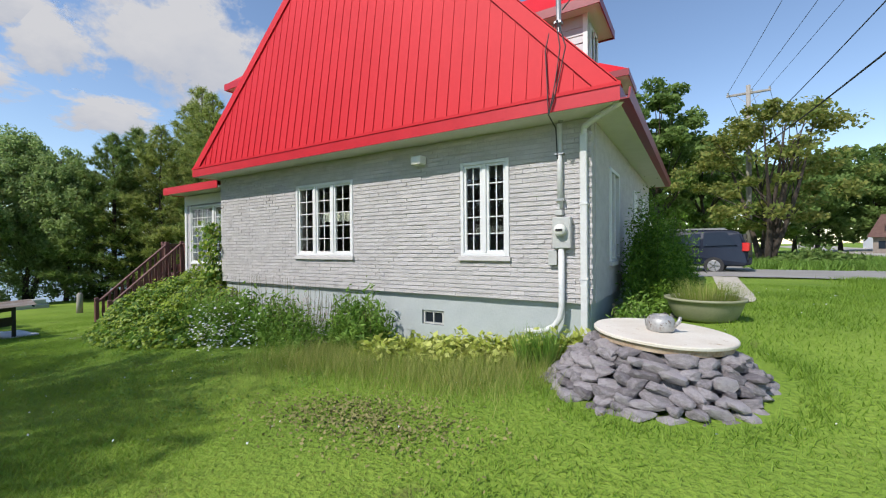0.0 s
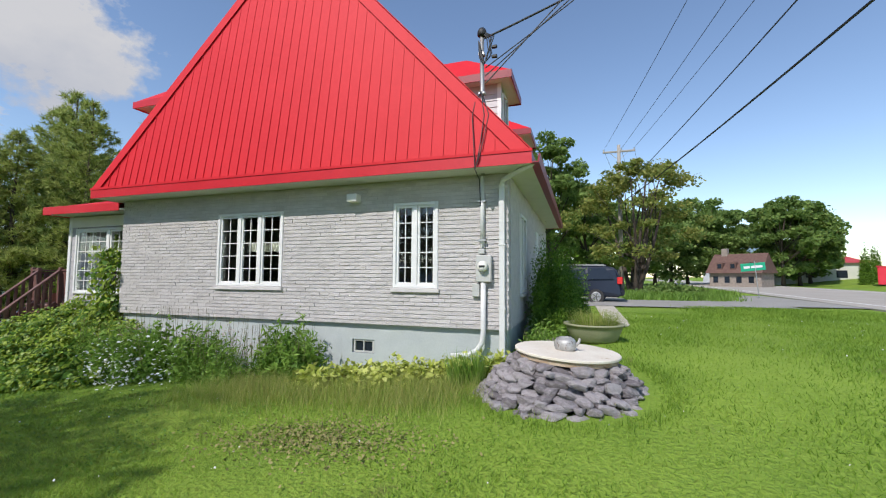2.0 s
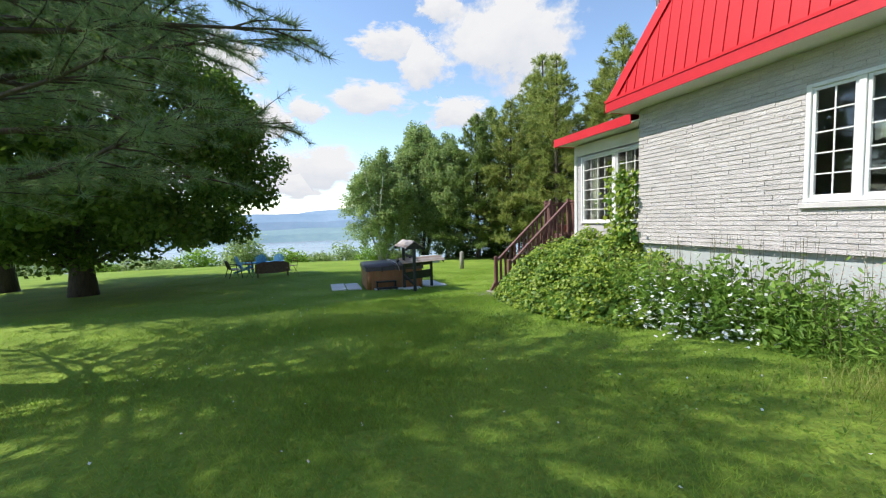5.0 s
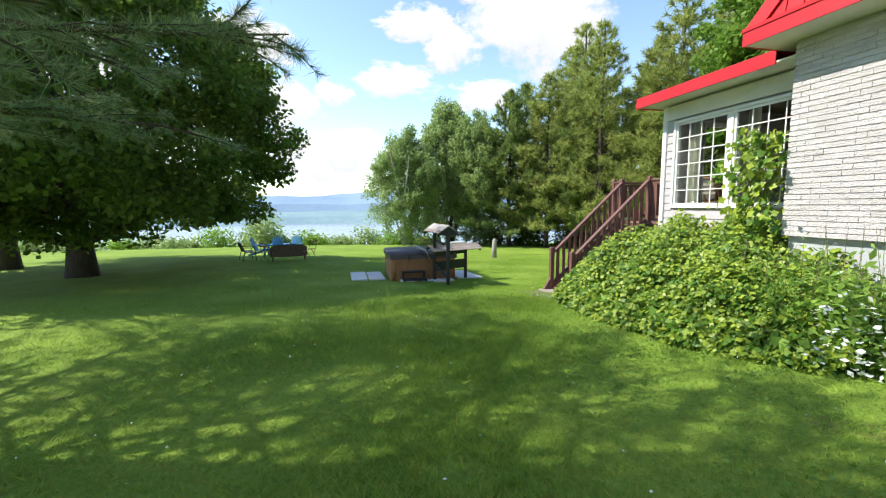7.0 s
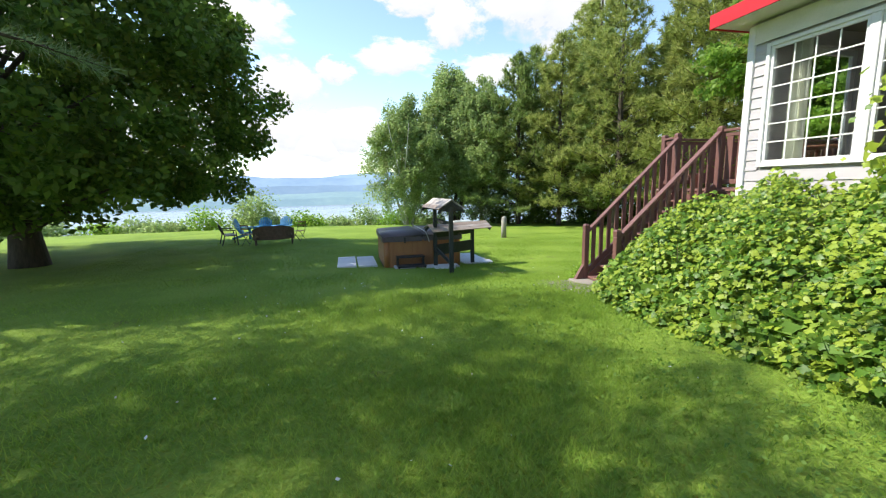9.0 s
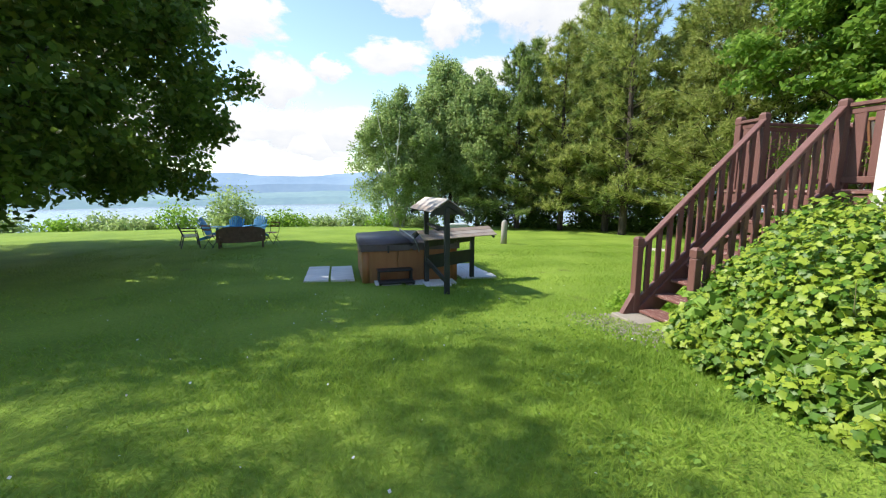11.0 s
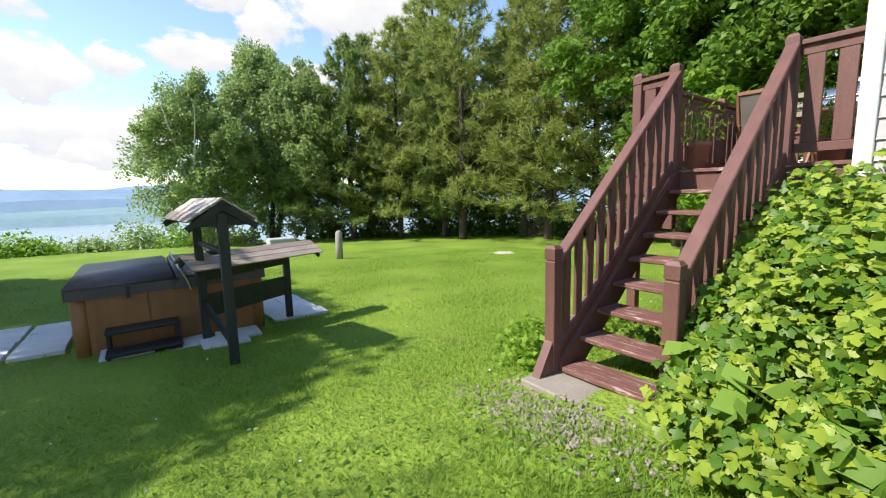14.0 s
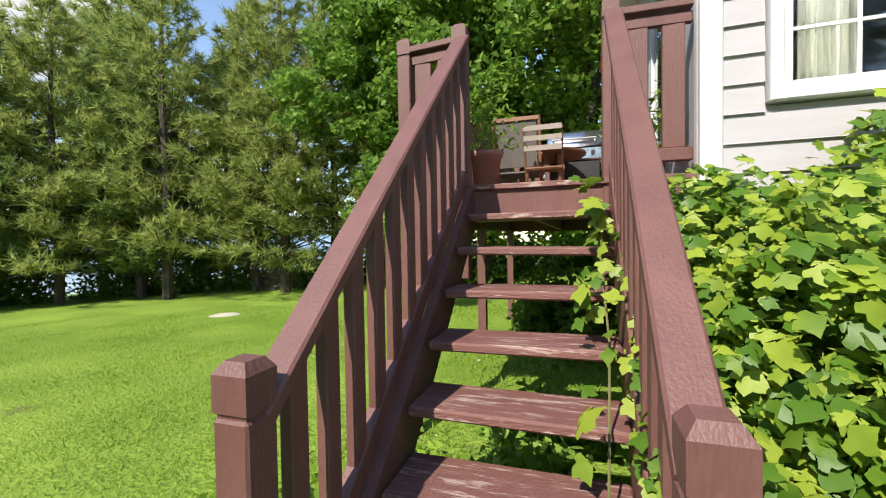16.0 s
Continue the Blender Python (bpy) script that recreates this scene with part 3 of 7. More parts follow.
def build_window(name, x0, x1, z0, z1, y, sashes, cols, rows, label, sill=True, mullion=0.07, curtain=None):
    """A casement window in a wall that faces south: frame, sill, and for each sash its rails, pane and glazing bars."""
    w = part(name, boxes(((x0, y - 0.015, z0), (x0 + 0.055, y + 0.12, z1)), ((x1 - 0.055, y - 0.015, z0), (x1, y + 0.12, z1)),
                         ((x0 + 0.055, y - 0.015, z1 - 0.05), (x1 - 0.055, y + 0.12, z1)), ((x0 + 0.055, y - 0.015, z0), (x1 - 0.055, y + 0.12, z0 + 0.05)), bevel=0.006), M_WHITE, house, label)
    n = sashes
    width = (x1 - x0 - 0.11) / n
    for k in range(n):
        a, b = x0 + 0.055 + width * k, x0 + 0.055 + width * (k + 1)
        if k:
            part("mullion", boxes(((a - mullion / 2, y - 0.01, z0 + 0.05), (a + mullion / 2, y + 0.11, z1 - 0.05)), bevel=0.005), M_WHITE, w)
        a2, b2 = a + (mullion / 2 if k else 0), b - (mullion / 2 if k < n - 1 else 0)
        s = 0.042
        part("sash", boxes(((a2, y + 0.012, z0 + 0.05), (a2 + s, y + 0.055, z1 - 0.05)), ((b2 - s, y + 0.012, z0 + 0.05), (b2, y + 0.055, z1 - 0.05)),
                           ((a2 + s, y + 0.012, z0 + 0.05), (b2 - s, y + 0.055, z0 + 0.05 + s)), ((a2 + s, y + 0.012, z1 - 0.05 - s), (b2 - s, y + 0.055, z1 - 0.05)), bevel=0.004), M_WHITE, w)
        ga, gb, gc, gd = a2 + s, b2 - s, z0 + 0.05 + s, z1 - 0.05 - s
        p = part("pane", boxes(((ga, y + 0.034, gc), (gb, y + 0.040, gd))), M_GLASS, w)
        p.visible_shadow = False
        bm = bmesh.new()
        for c in range(1, cols):
            x = ga + (gb - ga) * c / cols
            box(bm, (x - 0.008, y + 0.024, gc), (x + 0.008, y + 0.0335, gd))
        for r in range(1, rows):
            z = gc + (gd - gc) * r / rows
            box(bm, (ga, y + 0.0235, z - 0.008), (gb, y + 0.033, z + 0.008))
        part("glazing_bar", bm, M_WHITE, w)
    if sill:
        part("window_sill", boxes(((x0 - 0.03, y - 0.05, z0 - 0.075), (x1 + 0.03, y + 0.1, z0 - 0.004)), bevel=0.008), M_SILL, w)
    if curtain:
        for ca, cb, za, zb in curtain:
            bm = bmesh.new()
            m = 24
            top = [bm.verts.new((ca + (cb - ca) * i / m, y + 0.2 + 0.02 * math.sin(i * 1.9), zb)) for i in range(m + 1)]
            low = [bm.verts.new((ca + (cb - ca) * i / m, y + 0.2 + 0.03 * math.sin(i * 1.9 + 0.3), za + 0.02 * abs(math.sin(i * 0.5)))) for i in range(m + 1)]
            for i in range(m):
                bm.faces.new((top[i], top[i + 1], low[i + 1], low[i]))
            part("curtain", bm, M_CURTAIN, w, "pale hanging curtain")
    return w


build_window("window", *W1, WY, 3, 2, 5, "white three-sash window with glazing bars", curtain=((-5.75, -4.8, 2.22, 2.42),))
build_window("window", *W2, WY, 2, 2, 5, "white two-sash window with glazing bars")
part("window", boxes(((-3.20, WY + 0.11, 0.41), (-2.80, WY + 0.17, 0.435)), ((-3.20, WY + 0.11, 0.605), (-2.80, WY + 0.17, 0.63)), ((-3.20, WY + 0.11, 0.435), (-3.17, WY + 0.17, 0.605)),
                     ((-2.83, WY + 0.11, 0.435), (-2.80, WY + 0.17, 0.605)), ((-3.01, WY + 0.11, 0.435), (-2.99, WY + 0.17, 0.605))), M_METER, house, "small basement window")
part("basement_pane", boxes(((-3.18, WY + 0.14, 0.42), (-2.82, WY + 0.146, 0.62))), M_VANGLASS, house)
# window of the east wall
ew = part("window", boxes(((WX1 - 0.1, EW[0], EW[2]), (WX1 + 0.03, EW[0] + 0.06, EW[3])), ((WX1 - 0.1, EW[1] - 0.06, EW[2]), (WX1 + 0.03, EW[1], EW[3])), ((WX1 - 0.1, EW[0] + 0.06, EW[3] - 0.06), (WX1 + 0.03, EW[1] - 0.06, EW[3])),
                          ((WX1 - 0.1, EW[0] + 0.06, EW[2]), (WX1 + 0.03, EW[1] - 0.06, EW[2] + 0.06)), ((WX1 - 0.08, (EW[0] + EW[1]) / 2 - 0.03, EW[2] + 0.06), (WX1 + 0.02, (EW[0] + EW[1]) / 2 + 0.03, EW[3] - 0.06)), bevel=0.006), M_WHITE, house)
part("pane", boxes(((WX1 - 0.06, EW[0] + 0.06, EW[2] + 0.06), (WX1 - 0.052, EW[1] - 0.06, EW[3] - 0.06))), M_GLASS, ew)
part("window_sill", boxes(((WX1 - 0.1, EW[0] - 0.03, EW[2] - 0.07), (WX1 + 0.06, EW[1] + 0.03, EW[2] - 0.003)), bevel=0.008), M_SILL, ew)
for y0 in (10.0, 11.6):
    part("window", boxes(((WX1 - 0.02, y0, 2.2), (WX1 + 0.035, y0 + 0.5, 2.9)), bevel=0.01), M_WHITE, house)

# roof: steep hip faces; ridge runs north
RX0, RX1, RY0, RY1, RZ = -9.40, 0.0, 5.45, 13.95, 3.60
AP = (-4.92, 6.28, 9.16)
AN = (-4.92, 13.12, 9.16)
bm = bmesh.new()
e = [bm.verts.new(p) for p in ((RX0, RY0, RZ), (RX1, RY0, RZ), (RX1, RY1, RZ), (RX0, RY1, RZ), AP, AN)]
for f in ((e[0], e[1], e[4]), (e[1], e[2], e[5], e[4]), (e[2], e[3], e[5]), (e[3], e[0], e[4], e[5]), (e[3], e[2], e[1], e[0])):
    bm.faces.new(f)
roof = part("roof", bm, M_ROOF, house, "steep red standing-seam metal roof")
# fascia boards, gutter lip and soffit under the eaves
for lo, hi in (((RX0 - 0.02, RY0 - 0.022, EZ + 0.0), (RX1 + 0.02, RY0 - 0.002, RZ + 0.012)), ((RX0 - 0.022, RY0, EZ + 0.0), (RX0 - 0.002, RY1, RZ + 0.012)), ((RX0 - 0.02, RY1 + 0.002, EZ), (RX1 + 0.02, RY1 + 0.022, RZ + 0.012))):
    part("fascia", boxes((lo, hi)), M_FASCIA, roof)
part("drip_edge", boxes(((RX0 - 0.03, RY0 - 0.035, RZ - 0.015), (RX1 + 0.03, RY0 - 0.024, RZ + 0.03))), M_ROOF, roof)
part("soffit", boxes(((RX0, RY0, EZ + 0.005), (RX1, RY1, EZ + 0.03))), M_SOFFIT, roof)
part("cladding_shoulder", boxes(((RX0 + 0.02, RY0 + 0.02, EZ + 0.031), (RX1 - 0.02, RY1 - 0.02, RZ - 0.004))), M_SOFFIT, roof)
bm = bmesh.new()
prism(bm, ((0, 0), (0.12, 0.0), (0.14, 0.13), (0.115, 0.13), (0.10, 0.02), (0.015, 0.02), (0.015, 0.19), (0, 0.19)), RY1 - RY0 + 0.05)
bmesh.ops.translate(bm, vec=(RX1 + 0.002, RY0 - 0.02, EZ + 0.005), verts=bm.verts)
part("gutter", bm, M_GUTTER, house, "dark red eaves gutter")


def build_seams():
    """Raised seams of the roofing sheets, up the slope; caps on the hips."""
    n = 46
    for k in range(n):
        x = RX0 + (RX1 - RX0) * (k + 0.4) / n
        t = min((x - RX0) / (AP[0] - RX0), (RX1 - x) / (RX1 - AP[0]))
        bm = bmesh.new()
        beam(bm, (x, RY0 - 0.01, RZ + 0.015), (x, RY0 + (AP[1] - RY0) * t, RZ + (AP[2] - RZ) * t + 0.001), 0.012, 0.012, up=(0, -1, 0.15))
        part("seam", bm, M_ROOF, roof)
    for k in range(22):
        y = RY0 + 0.3 + (RY1 - RY0 - 0.6) * k / 21
        t = min(1.0, (y - RY0) / (AP[1] - RY0), (RY1 - y) / (RY1 - AN[1]))
        bm = bmesh.new()
        beam(bm, (RX1 - 0.01, y, RZ + 0.015), (RX1 + (AP[0] - RX1) * t, y, RZ + (AP[2] - RZ) * t + 0.01), 0.022, 0.03, up=(1, 0, 0.9))
        part("seam", bm, M_ROOF, roof)
    for a in ((RX0, RY0, RZ), (RX1, RY0, RZ)):
        a, b = Vector(a), Vector(AP)
        d = (b - a).normalized()
        bm = bmesh.new()
        for nrm in (Vector((0, -1, 0.15)).normalized(), Vector((1.13 if a.x > -5 else -1.24, 0, 1)).normalized()):
            inward = nrm.cross(d)
            if inward.z > 0:
                inward = -inward
            inward = inward if abs(inward.y) < 2 else -inward
            side = inward * 0.2
            foot = d * (abs(side.z) / d.z)
            q = [a + nrm * 0.02, b + nrm * 0.02, b + nrm * 0.02 + side, a + nrm * 0.02 + side + foot]
            r = poly(bm, *q)
            ex = bmesh.ops.extrude_face_region(bm, geom=[r])
            bmesh.ops.translate(bm, vec=nrm * 0.012, verts=[v for v in ex["geom"] if isinstance(v, bmesh.types.BMVert)])
        bmesh.ops.recalc_face_normals(bm, faces=bm.faces)
        part("hip_cap", bm, M_ROOF, roof)


build_seams()


def build_dormer(xf, sgn, y0, y1, zb, ze, label):
    """A small dormer facing east (sgn 1) or west (-1): sided cheeks, white front with window, red hipped roof."""
    depth = 3.2
    xb = xf - sgn * depth
    d = part("dormer", boxes(((min(xf, xb), y0, zb), (max(xf, xb), y1, ze))), M_SIDING, house, label)
    n = int((ze - zb) / 0.14)
    for k in range(n):
        z = zb + 0.14 * k
        bm = bmesh.new()
        for yy, s in ((y0, -1), (y1, 1)):
            prism(bm, ((0, 0), (depth, 0), (depth, 0.138), (0, 0.138)), 0.016, Matrix.Translation((min(xf, xb), yy - (0.016 if s < 0 else 0), z)) @ pose(0, 0, 0, 6 * s, 0, 0))
        part("siding_slat", bm, M_SIDING, d)
    for yy in (y0, y1):
        part("corner_trim", boxes(((xf - 0.06, yy - 0.02, zb), (xf + 0.02, yy + 0.02, ze)) if sgn > 0 else ((xf - 0.02, yy - 0.02, zb), (xf + 0.06, yy + 0.02, ze))), M_WHITE, d)
    a, b = y0 + 0.14, y1 - 0.14
    x0, x1 = (xf + 0.001, xf + 0.045) if sgn > 0 else (xf - 0.045, xf - 0.001)
    w = part("dormer_window", boxes(((x0, a, zb + 0.5), (x1, a + 0.06, ze - 0.12)), ((x0, b - 0.06, zb + 0.5), (x1, b, ze - 0.12)), ((x0, a, ze - 0.18), (x1, b, ze - 0.12)), ((x0, a, zb + 0.5), (x1, b, zb + 0.56)), ((x0, (a + b) / 2 - 0.02, zb + 0.5), (x1, (a + b) / 2 + 0.02, ze - 0.12))), M_WHITE, d)
    part("dormer_pane", boxes(((min(xf, x0) + 0.004, a + 0.06, zb + 0.56), (max(xf, x1) - 0.02, b - 0.06, ze - 0.18))), M_VANGLASS, d)
    o = 0.28
    ex, yb, yt, zr = xf + sgn * o, y0 - o, y1 + o, ze + 0.86
    ym = (y0 + y1) / 2
    rx = xf - sgn * 0.85
    bm = bmesh.new()
    q = [bm.verts.new(p) for p in ((ex, yb, ze + 0.12), (ex, yt, ze + 0.12), (xb, yt, ze + 0.12), (xb, yb, ze + 0.12), (rx, ym, zr), (xb, ym, zr))]
    for f in ((0, 1, 4), (1, 2, 5, 4), (2, 3, 5), (3, 0, 4, 5), (3, 2, 1, 0)):
        bm.faces.new([q[i] for i in f])
    bmesh.ops.recalc_face_normals(bm, faces=bm.faces)
    part("dormer_roof", bm, M_ROOF, d)
    part("dormer_fascia", boxes(((min(ex, xb), yb - 0.01, ze - 0.03), (max(ex, xb), yb + 0.012, ze + 0.13)), ((min(ex, xb), yt - 0.012, ze - 0.03), (max(ex, xb), yt + 0.01, ze + 0.13)),
                                ((min(ex - sgn * 0.02, ex), yb + 0.012, ze - 0.03), (max(ex - sgn * 0.02, ex), yt - 0.012, ze + 0.13))), M_GUTTER if sgn > 0 else M_FASCIA, d)
    part("dormer_soffit", boxes(((min(ex, xb) + 0.02, yb + 0.015, ze + 0.0), (max(ex, xb) - 0.02, yt - 0.015, ze + 0.02))), M_SOFFIT, d)


build_dormer(-0.86, 1, 7.76, 8.65, 3.9, 5.80, "white sided dormer with a red roof")
build_dormer(-0.86, 1, 11.2, 12.1, 3.9, 5.80, "white sided dormer with a red roof")
build_dormer(-9.52, -1, 6.74, 7.7, 3.9, 5.9, "white sided dormer with a red roof")

# ---- sunroom ----
SX, SY = -11.89, 6.50
sun_room = part("sunroom_wall", boxes(((SX + 0.03, SY + 0.03, 0.78), (-11.60, SY + 0.15, 3.22)), ((-11.60, SY + 0.03, 0.78), (-9.26, SY + 0.15, 1.27)), ((-11.60, SY + 0.03, 2.93), (-9.26, SY + 0.15, 3.22)), ((-9.26, SY + 0.03, 0.95), (WX0, SY + 0.15, 3.22))), M_SIDING, house)
part("sunroom_wall", boxes(((SX + 0.03, SY + 0.15, 0.95), (SX + 0.15, 7.3, 3.22)), ((SX + 0.03, 8.4, 0.95), (SX + 0.15, 10.9, 3.22)), ((SX + 0.03, 7.3, 3.0), (SX + 0.15, 8.4, 3.22))), M_SIDING, house)
part("sunroom_wall", boxes(((SX + 0.15, 10.75, 0.95), (WX0, 10.9, 3.22))), M_SIDING, house)
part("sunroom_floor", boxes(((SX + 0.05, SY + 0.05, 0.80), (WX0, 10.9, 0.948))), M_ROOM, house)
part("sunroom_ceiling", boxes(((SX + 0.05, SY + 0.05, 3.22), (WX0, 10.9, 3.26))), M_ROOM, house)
for k in range(18):
    z = 0.801 + 0.144 * k
    if z > 3.15:
        break
    spans = ((SX + 0.07, WX0 - 0.002),) if z + 0.144 < 1.27 or z > 2.88 else ((SX + 0.07, -11.64), (-9.22, WX0 - 0.002))
    for a, b in spans:
        bm = bmesh.new()
        # slat: flat face leaning out at the foot, with a small return
        prof = ((-0.012, 0.0), (-0.010, 0.005), (0.004, 0.145), (0.026, 0.145), (0.026, 0.0))
        va = [bm.verts.new((a, SY + y, z + h)) for y, h in prof]
        vb = [bm.verts.new((b, SY + y, z + h)) for y, h in prof]
        bm.faces.new(va[::-1])
        bm.faces.new(vb)
        for i in range(5):
            j = (i + 1) % 5
            bm.faces.new((va[i], va[j], vb[j], vb[i]))
        bmesh.ops.recalc_face_normals(bm, faces=bm.faces)
        part("siding_slat", bm, M_SIDING, sun_room)
part("corner_trim", boxes(((SX - 0.03, SY - 0.035, 0.78), (SX + 0.07, SY + 0.02, 3.22)), ((SX - 0.03, SY + 0.02, 1.0), (SX + 0.028, SY + 0.09, 3.22)), bevel=0.006), M_WHITE, sun_room)
part("frieze_board", boxes(((SX + 0.07, SY - 0.03, 2.96), (WX0 - 0.003, SY - 0.024, 3.22))), M_SOFFIT, sun_room)
build_window("window", -11.63, -9.23, 1.275, 2.92, SY - 0.03, 2, 4, 6, "wide white sunroom window with glazing bars", sill=False, mullion=0.1, curtain=((-11.44, -11.2, 1.3, 2.88), (-10.3, -10.1, 1.3, 2.88)))
# door in the west wall, opening on the deck
part("patio_door", boxes(((SX + 0.03, 7.32, 0.99), (SX + 0.09, 7.40, 2.99)), ((SX + 0.03, 8.30, 0.99), (SX + 0.09, 8.38, 2.99)), ((SX + 0.03, 7.40, 2.90), (SX + 0.09, 8.30, 2.99)), ((SX + 0.03, 7.40, 0.99), (SX + 0.09, 8.30, 1.10))), M_WHITE, house, "white glazed patio door")
part("door_pane", boxes(((SX + 0.055, 7.40, 1.10), (SX + 0.062, 8.30, 2.90))), M_GLASS, house)
part("corner_trim", boxes(((SX - 0.01, SY + 0.09, 1.0), (SX + 0.028, SY + 0.8, 3.22))), M_SIDING, sun_room)
# low sunroom roof
bm = bmesh.new()
q = [bm.verts.new(p) for p in ((-12.13, 6.03, 3.42), (-9.05, 6.03, 3.42), (-9.05, 11.2, 3.42), (-12.13, 11.2, 3.42), (-10.9, 7.4, 3.86), (-9.05, 7.4, 3.86), (-9.05, 9.9, 3.86), (-10.9, 9.9, 3.86))]
for f in ((0, 1, 5, 4), (2, 3, 7, 6), (3, 0, 4, 7), (4, 5, 6, 7), (1, 2, 6, 5), (3, 2, 1, 0)):
    bm.faces.new([q[i] for i in f])
bmesh.ops.recalc_face_normals(bm, faces=bm.faces)
sroof = part("sunroom_roof", bm, M_ROOF, house, "low red metal sunroom roof")
part("fascia", boxes(((-12.15, 6.01, 3.24), (-9.42, 6.028, 3.435)), ((-12.15, 6.028, 3.24), (-12.132, 11.2, 3.435)), bevel=0.004), M_FASCIA, sroof)
part("soffit", boxes(((-12.13, 6.03, 3.262), (-9.1, 11.2, 3.29))), M_SOFFIT, sroof)

# ---- things on the south wall ----
lamp = thing("wall_lamp", (-3.12, WY, 3.10), "small white rectangular floodlight on the brick wall", "lamp")
part("housing", boxes(((-0.11, -0.20, -0.02), (0.09, -0.02, 0.10)), bevel=0.012), M_WHITE, lamp)
part("base_plate", boxes(((-0.06, -0.025, -0.05), (0.05, 0.0, 0.10)), bevel=0.004), M_METER, lamp)
part("lens", boxes(((-0.10, -0.19, -0.032), (0.08, -0.03, -0.021))), M_SOFFIT, lamp)
box_ = thing("electric_meter", (-0.76, WY, 1.50), "grey electricity meter box with glass dial on the wall", "meter")
part("body", boxes(((-0.15, -0.11, 0.17), (0.10, 0.0, 0.60)), bevel=0.012), M_METER, box_)
bm = lathe(bmesh.new(), ((0.085, 0), (0.085, 0.05), (0.07, 0.085), (0.0, 0.09)), 24)
bmesh.ops.transform(bm, matrix=Matrix.Translation((-0.03, -0.11, 0.42)) @ pose(0, 0, 0, 90, 0, 0), verts=bm.verts)
dial = part("dial", bm, M_SOFFIT, box_, "round meter dial under glass", smooth=True)
part("label_plate", boxes(((-0.075, -0.206, 0.405), (0.015, -0.199, 0.435))), M_BLACK, dial)
part("hub", boxes(((-0.115, -0.09, 0.62), (-0.015, 0.0, 0.70)), ((-0.085, -0.08, 0.70), (-0.045, -0.01, 0.78)), bevel=0.008), M_METER, box_)
part("junction_box", boxes(((-0.22, -0.07, -0.06), (-0.1, 0.0, 0.15)), bevel=0.006), M_METER, box_)
part("conduit", tube_bm(bmesh.new(), [(-0.04, -0.055, 0.19), (-0.04, -0.055, -0.62), (-0.06, -0.06, -0.78), (-0.14, -0.07, -0.90), (-0.28, -0.09, -0.98), (-0.55, -0.12, -1.0)], 0.042, 12), M_PVC, box_, smooth=True)
part("riser", tube_bm(bmesh.new(), [(-0.055, -0.045, 0.72), (-0.055, -0.045, 1.88)], 0.036, 12), M_PVC, box_, smooth=True)
for z in (0.82, 1.45):
    part("strap", boxes(((-0.115, -0.088, z), (0.005, -0.002, z + 0.03))), M_STEEL, box_)
mast = thing("service_mast", (-0.80, 5.80, EZ - 0.02), "grey steel service mast with weatherhead and cables through the eave", "mast")
part("pole", tube_bm(bmesh.new(), [(0, 0.07, 0), (0, 0.04, 0.3), (0, 0, 2.28)], 0.034, 12), M_STEEL, mast, smooth=True)
bm = lathe(bmesh.new(), ((0.045, 0), (0.075, 0.03), (0.075, 0.09), (0.05, 0.14), (0.0, 0.155)), 16, (0.0, 0, 2.27))
part("weatherhead", bm, M_BLACK, mast, smooth=True)
part("clamp", boxes(((-0.05, -0.05, 1.95), (0.05, 0.05, 2.0)), ((-0.05, -0.05, 1.30), (0.05, 0.05, 1.34)), bevel=0.005), M_STEEL, mast)
part("roof_boot", lathe(bmesh.new(), ((0.11, 0.28), (0.06, 0.5), (0.045, 0.62), (0.0, 0.63)), 16, (0, 0.02, 0.06)), M_BLACK, mast, smooth=True)
for s in range(5):
    ph = s * 1.3
    part("cable", tube_bm(bmesh.new(), [(0.02, -0.02, 2.35), (0.09 + 0.03 * s, -0.06, 2.22), (0.12 + 0.06 * math.sin(ph), -0.08, 1.98 - 0.05 * s), (0.05, -0.07, 1.78), (-0.03, -0.05, 1.9 + 0.06 * s), (-0.05, -0.03, 2.2)], 0.009, 6), M_BLACK, mast)
for s, dx in enumerate((-0.09, 0.10, 0.17)):
    part("loose_cable", tube_bm(bmesh.new(), [(0.0, -0.05, 1.34), (dx * 0.6, -0.25, 1.08), (dx, -0.29, 0.85), (dx * 0.6, -0.345, 0.45), (dx * 0.3, -0.41, 0.17), (-0.02, -0.40, -0.02), (-0.03, -0.05, -0.1), (-0.04, 0.05, -0.5)], 0.008, 6), M_BLACK, mast)
for s in (0, 1):
    part("connector", boxes(((0.17, -0.08, 2.02 - 0.16 * s), (0.26, -0.03, 2.07 - 0.16 * s)), bevel=0.01), M_BLACK, mast)
ds = thing("downspout", (-0.50, WY, 0.35), "white downspout from the gutter at the wall corner", "downspout")
part("pipe", boxes(((-0.045, -0.075, 0.05), (0.045, -0.004, 2.86)), bevel=0.008), M_PVC, ds)
part("elbow", tube_bm(bmesh.new(), [(0, -0.04, 2.84), (0.02, -0.08, 2.93), (0.25, -0.22, 3.0), (0.47, -0.36, 3.05), (0.53, -0.37, 3.1)], 0.04, 10), M_PVC, ds)
for z in (0.9, 1.9):
    part("strap", boxes(((-0.055, -0.08, z), (0.055, -0.002, z + 0.025))), M_PVC, ds)
part("foundation", boxes(((SX + 0.1, SY + 0.08, -0.9), (WX0 + 0.03, SY + 0.2, 0.948)), ((SX + 0.1, SY + 0.2, -0.9), (SX + 0.22, 10.8, 0.948))), M_FOUND, house)


